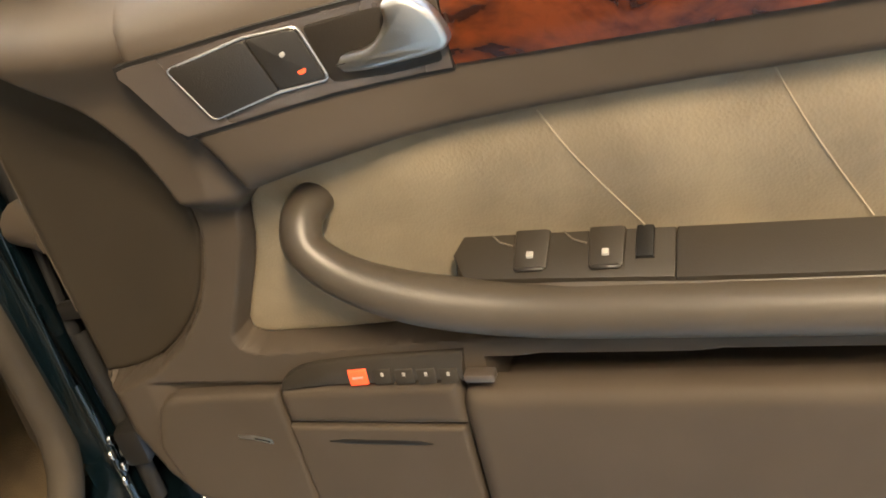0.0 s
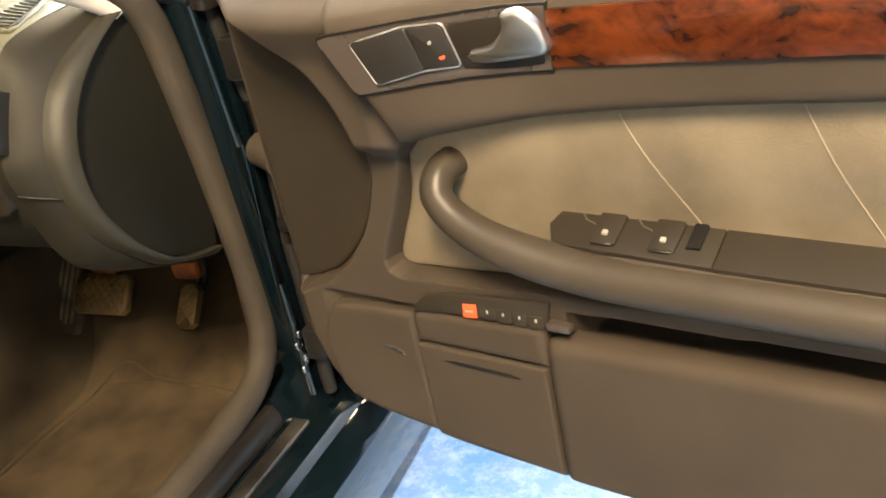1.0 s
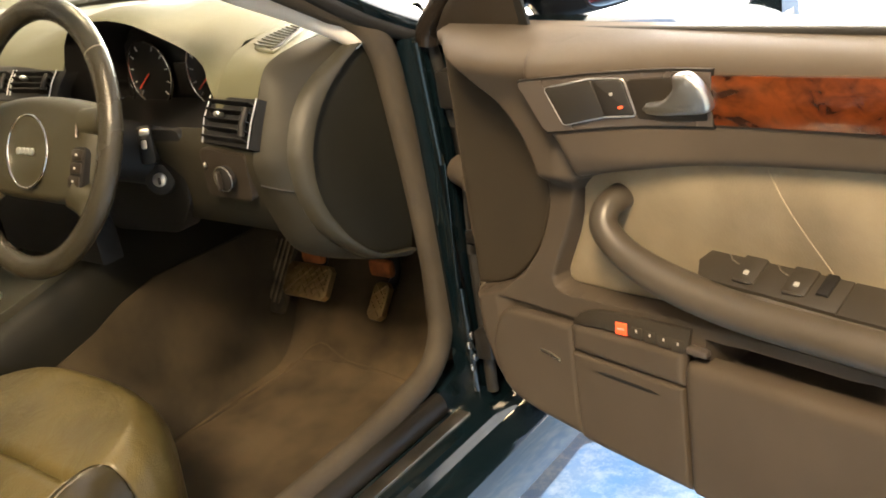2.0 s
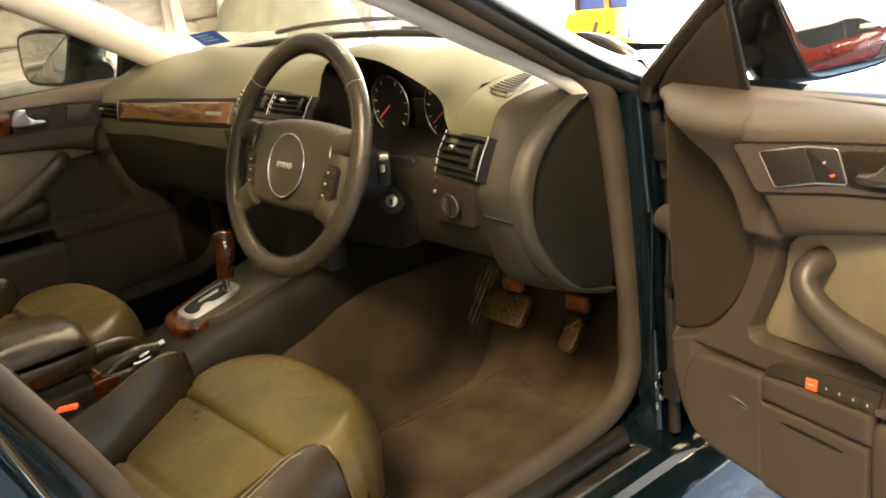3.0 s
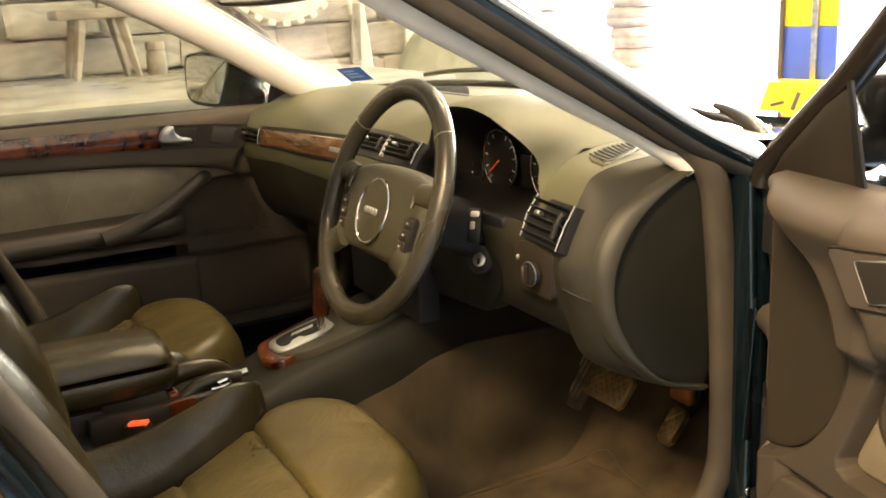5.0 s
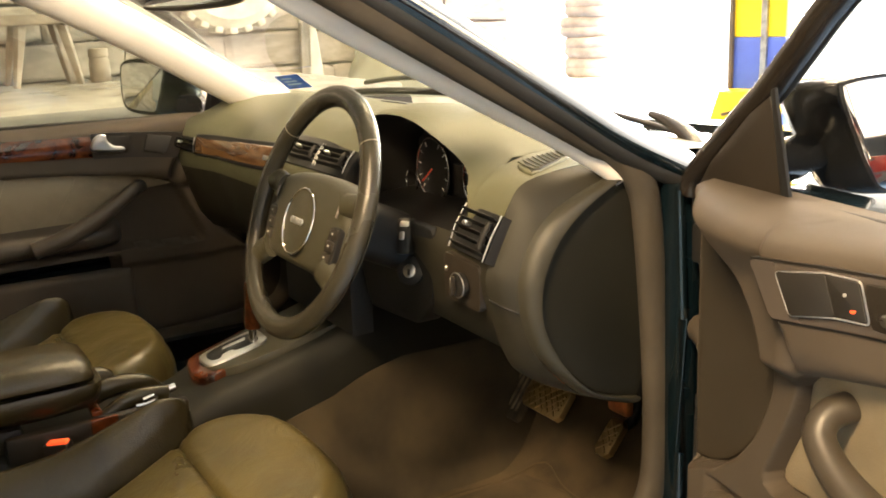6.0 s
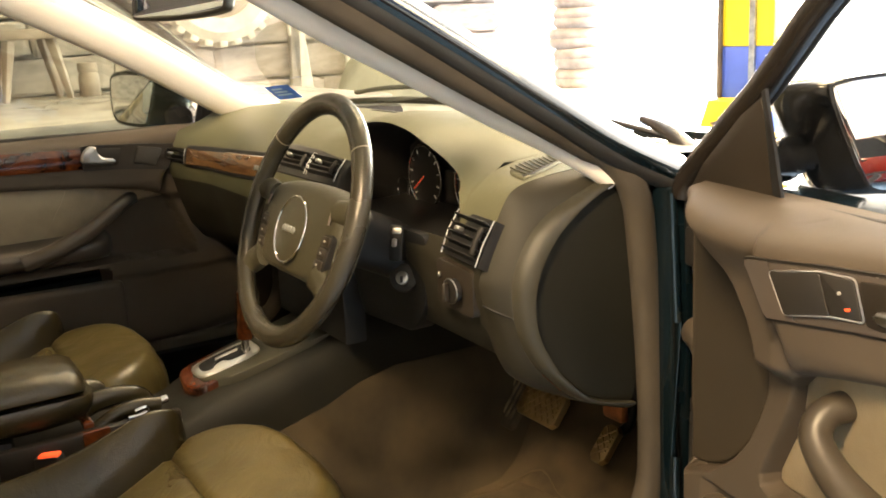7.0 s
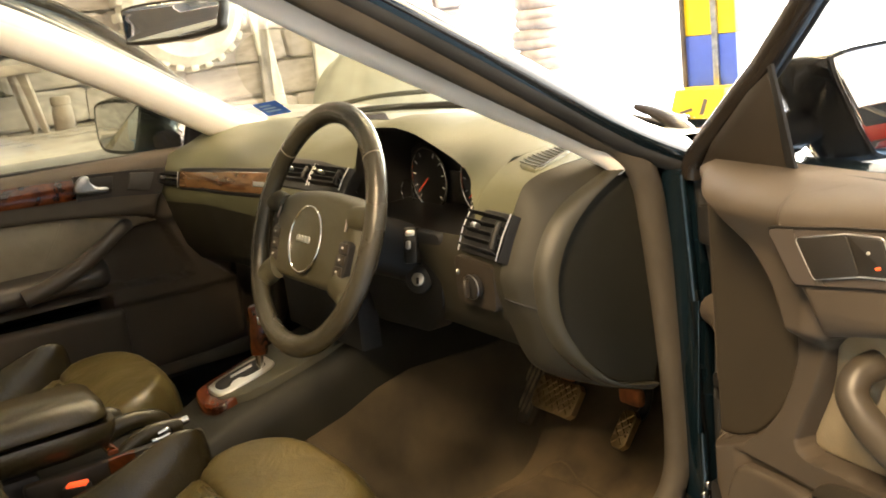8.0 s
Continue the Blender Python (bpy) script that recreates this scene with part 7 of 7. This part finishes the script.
part("tyre_body", loft("tyre_body", [[Vector((r * math.cos(a), r * math.sin(a), h)) for r, h in prof] for a in (2 * math.pi * k / 48 for k in range(49))], WHITEWASH, caps=False), wt, "chalky white tyre")
LUG = block("tread_lug", (0.034, 0.044, 0.13), WHITEWASH, 0.010, 2)
for k in range(26):
    a = 2 * math.pi * k / 26
    part("tread_lug", LUG, wt, m=Matrix.Rotation(a, 4, "Z") @ pose(0.315, 0, 0))
part("hub", plate("hub", [(0.195 * math.cos(2 * math.pi * k / 32), 0.195 * math.sin(2 * math.pi * k / 32)) for k in range(32)], -0.03, 0.02, STONE, xyz, 0.01), wt, "grey hub disc")
for yy, w, h, z0, tl, mt, lb in ((1.50, 0.06, 1.45, 0.0, -4, MORTAR, "grey timber plank leaning on the stone wall"), (1.69, 0.085, 1.75, 0.0, 5, WHITEWASH, "pale timber plank leaning on the stone wall"), (1.90, 0.17, 1.30, 0.0, -3, WHITEWASH, "broad whitewashed board leaning on the stone wall")):
    ob = new("plank", block("plank", (0.035, w, h), mt, 0.006, 1, centre=(0, 0, h / 2)))
    ob.matrix_world = pose(XP + 0.14, yy, z0, tl, -3, 0)
    tagged(ob, label=lb, category="plank", group="planks on the wall")


# ---- another car in the workshop ----
CAR_RED = material("dark_red_car_paint", (0.085, 0.008, 0.005), 0.16, var=0.1, scale=3, bump=0, coat=1.0, rough_var=0.04)
CAR_GLASS = material("dark_car_glass", (0.012, 0.013, 0.014), 0.05, var=0.05, bump=0, rough_var=0.02)


def parked_car(x, y):
    t = tagged(empty("parked_car", pose(x, y, 0)), label="dark red hatchback parked beside the sedan", category="car")

    def section(yy, half, zs, wide):
        return [Vector((sx * half * w, yy, z)) for sx, seq in ((1, list(zip(zs, wide))), (-1, list(zip(zs, wide))[::-1])) for z, w in seq]
    prof = (0.86, 0.97, 1.0, 0.985, 0.90, 0.55)
    rows_ = [(-2.02, 0.74, (0.30, 0.40, 0.55, 0.70, 0.80, 0.84)), (-1.85, 0.82, (0.24, 0.36, 0.56, 0.76, 0.90, 0.94)), (-1.2, 0.85, (0.20, 0.34, 0.56, 0.80, 0.93, 0.97)), (0.3, 0.86, (0.20, 0.34, 0.56, 0.78, 0.92, 0.96)), (1.0, 0.85, (0.20, 0.34, 0.56, 0.76, 0.88, 0.92)), (1.7, 0.82, (0.24, 0.36, 0.54, 0.70, 0.79, 0.83)), (1.98, 0.72, (0.32, 0.40, 0.50, 0.60, 0.67, 0.70))]
    part("body", loft("body", [section(a, b, c, prof) for a, b, c in rows_], CAR_RED, sharp=50), t, "dark red car body")
    glass = [(-1.88, 0.70, (0.93, 0.96), (1.0, 0.97)), (-1.45, 0.74, (0.93, 1.33), (1.0, 0.80)), (-0.9, 0.75, (0.93, 1.40), (1.0, 0.77)), (-0.1, 0.75, (0.93, 1.40), (1.0, 0.77)), (0.35, 0.74, (0.92, 1.30), (1.0, 0.79)), (0.98, 0.70, (0.90, 0.93), (1.0, 0.97))]
    part("glasshouse", loft("glasshouse", [section(a, b, c, w) for a, b, c, w in glass], CAR_GLASS, sharp=40), t, "dark car windows")
    roof = [(-1.50, 0.57, (1.325, 1.375), (1.02, 0.90)), (-0.9, 0.585, (1.39, 1.435), (1.02, 0.88)), (-0.1, 0.585, (1.39, 1.435), (1.02, 0.88)), (0.33, 0.57, (1.31, 1.345), (1.02, 0.90))]
    part("roof", loft("roof", [section(a, b, c, w) for a, b, c, w in roof], CAR_RED, sharp=50), t, "dark red car roof")
    for sx in (-1, 1):
        for a, b in (((-0.10, 0.94), (-0.16, 1.40)), ((-0.95, 0.94), (-1.02, 1.40))):
            part("window_pillar", tube("window_pillar", [Vector((sx * 0.752, a[0], a[1])), Vector((sx * 0.585, b[0], b[1]))], 0.035, BLACK, thick=0.012, ref=(1, 0, 0), seg=8), t, "black window pillar")
        part("side_strip", block("side_strip", (0.014, 2.6, 0.05), BLACK, 0.005, centre=(sx * 0.862, -0.25, 0.56)), t, "black rubbing strip")
        part("door_handle", block("door_handle", (0.02, 0.16, 0.028), CHROME, 0.006, centre=(sx * 0.850, -0.35, 0.80)), t, "pale door handle")
        for yy in (1.22, -1.30):
            part("wheel", loft("wheel", [[Vector((sx * (0.80 + h), yy + r * math.cos(q), 0.30 + r * math.sin(q))) for h, r in ((-0.15, 0.20), (-0.14, 0.29), (0.05, 0.30), (0.075, 0.27), (0.07, 0.19), (0.05, 0.05))] for q in (2 * math.pi * k / 32 for k in range(33))], RUBBER, closed=False, caps=False), t, "black wheel")
    return t


parked_car(4.75, 1.0)


def sheet_heap(name):
    """A heap under a draped sheet: uneven mound with folds."""
    na, nr = 56, 22
    verts, faces = [], []
    for i in range(nr + 1):
        f = i / nr
        for j in range(na):
            a = 2 * math.pi * j / na
            r = f * (1 + 0.10 * math.sin(2 * a + 0.6) + 0.05 * noise.noise(Vector((math.cos(a) * 3, math.sin(a) * 3, 2))))
            fold = 0.05 * f * noise.noise(Vector((math.cos(a) * 5, math.sin(a) * 5, f * 2.5))) + 0.06 * noise.noise(Vector((r * math.cos(a) * 4, r * math.sin(a) * 4, 5)))
            z = 1.16 * (1 - f ** 2.2) ** 0.75 if f < 1 else 0.0
            verts.append(Vector((0.42 * r * math.cos(a), 0.62 * r * math.sin(a), max(0.0, z + (fold if f < 0.97 else 0)))))
    for i in range(nr):
        for j in range(na):
            a, b = i * na + j, i * na + (j + 1) % na
            faces.append((a, b, b + na, a + na))
    return mesh_of(name, verts, faces, material("pale_grey_dust_sheet", (0.40, 0.40, 0.34), 0.85, var=0.14, scale=5, grain=90, bump=0.4), 80)


heap = new("dust_sheet", sheet_heap("dust_sheet"))
heap.location = (-2.78, 2.02, 0.0)
tagged(heap, label="heap under a pale grey-green dust sheet by the stone wall", category="covered heap")
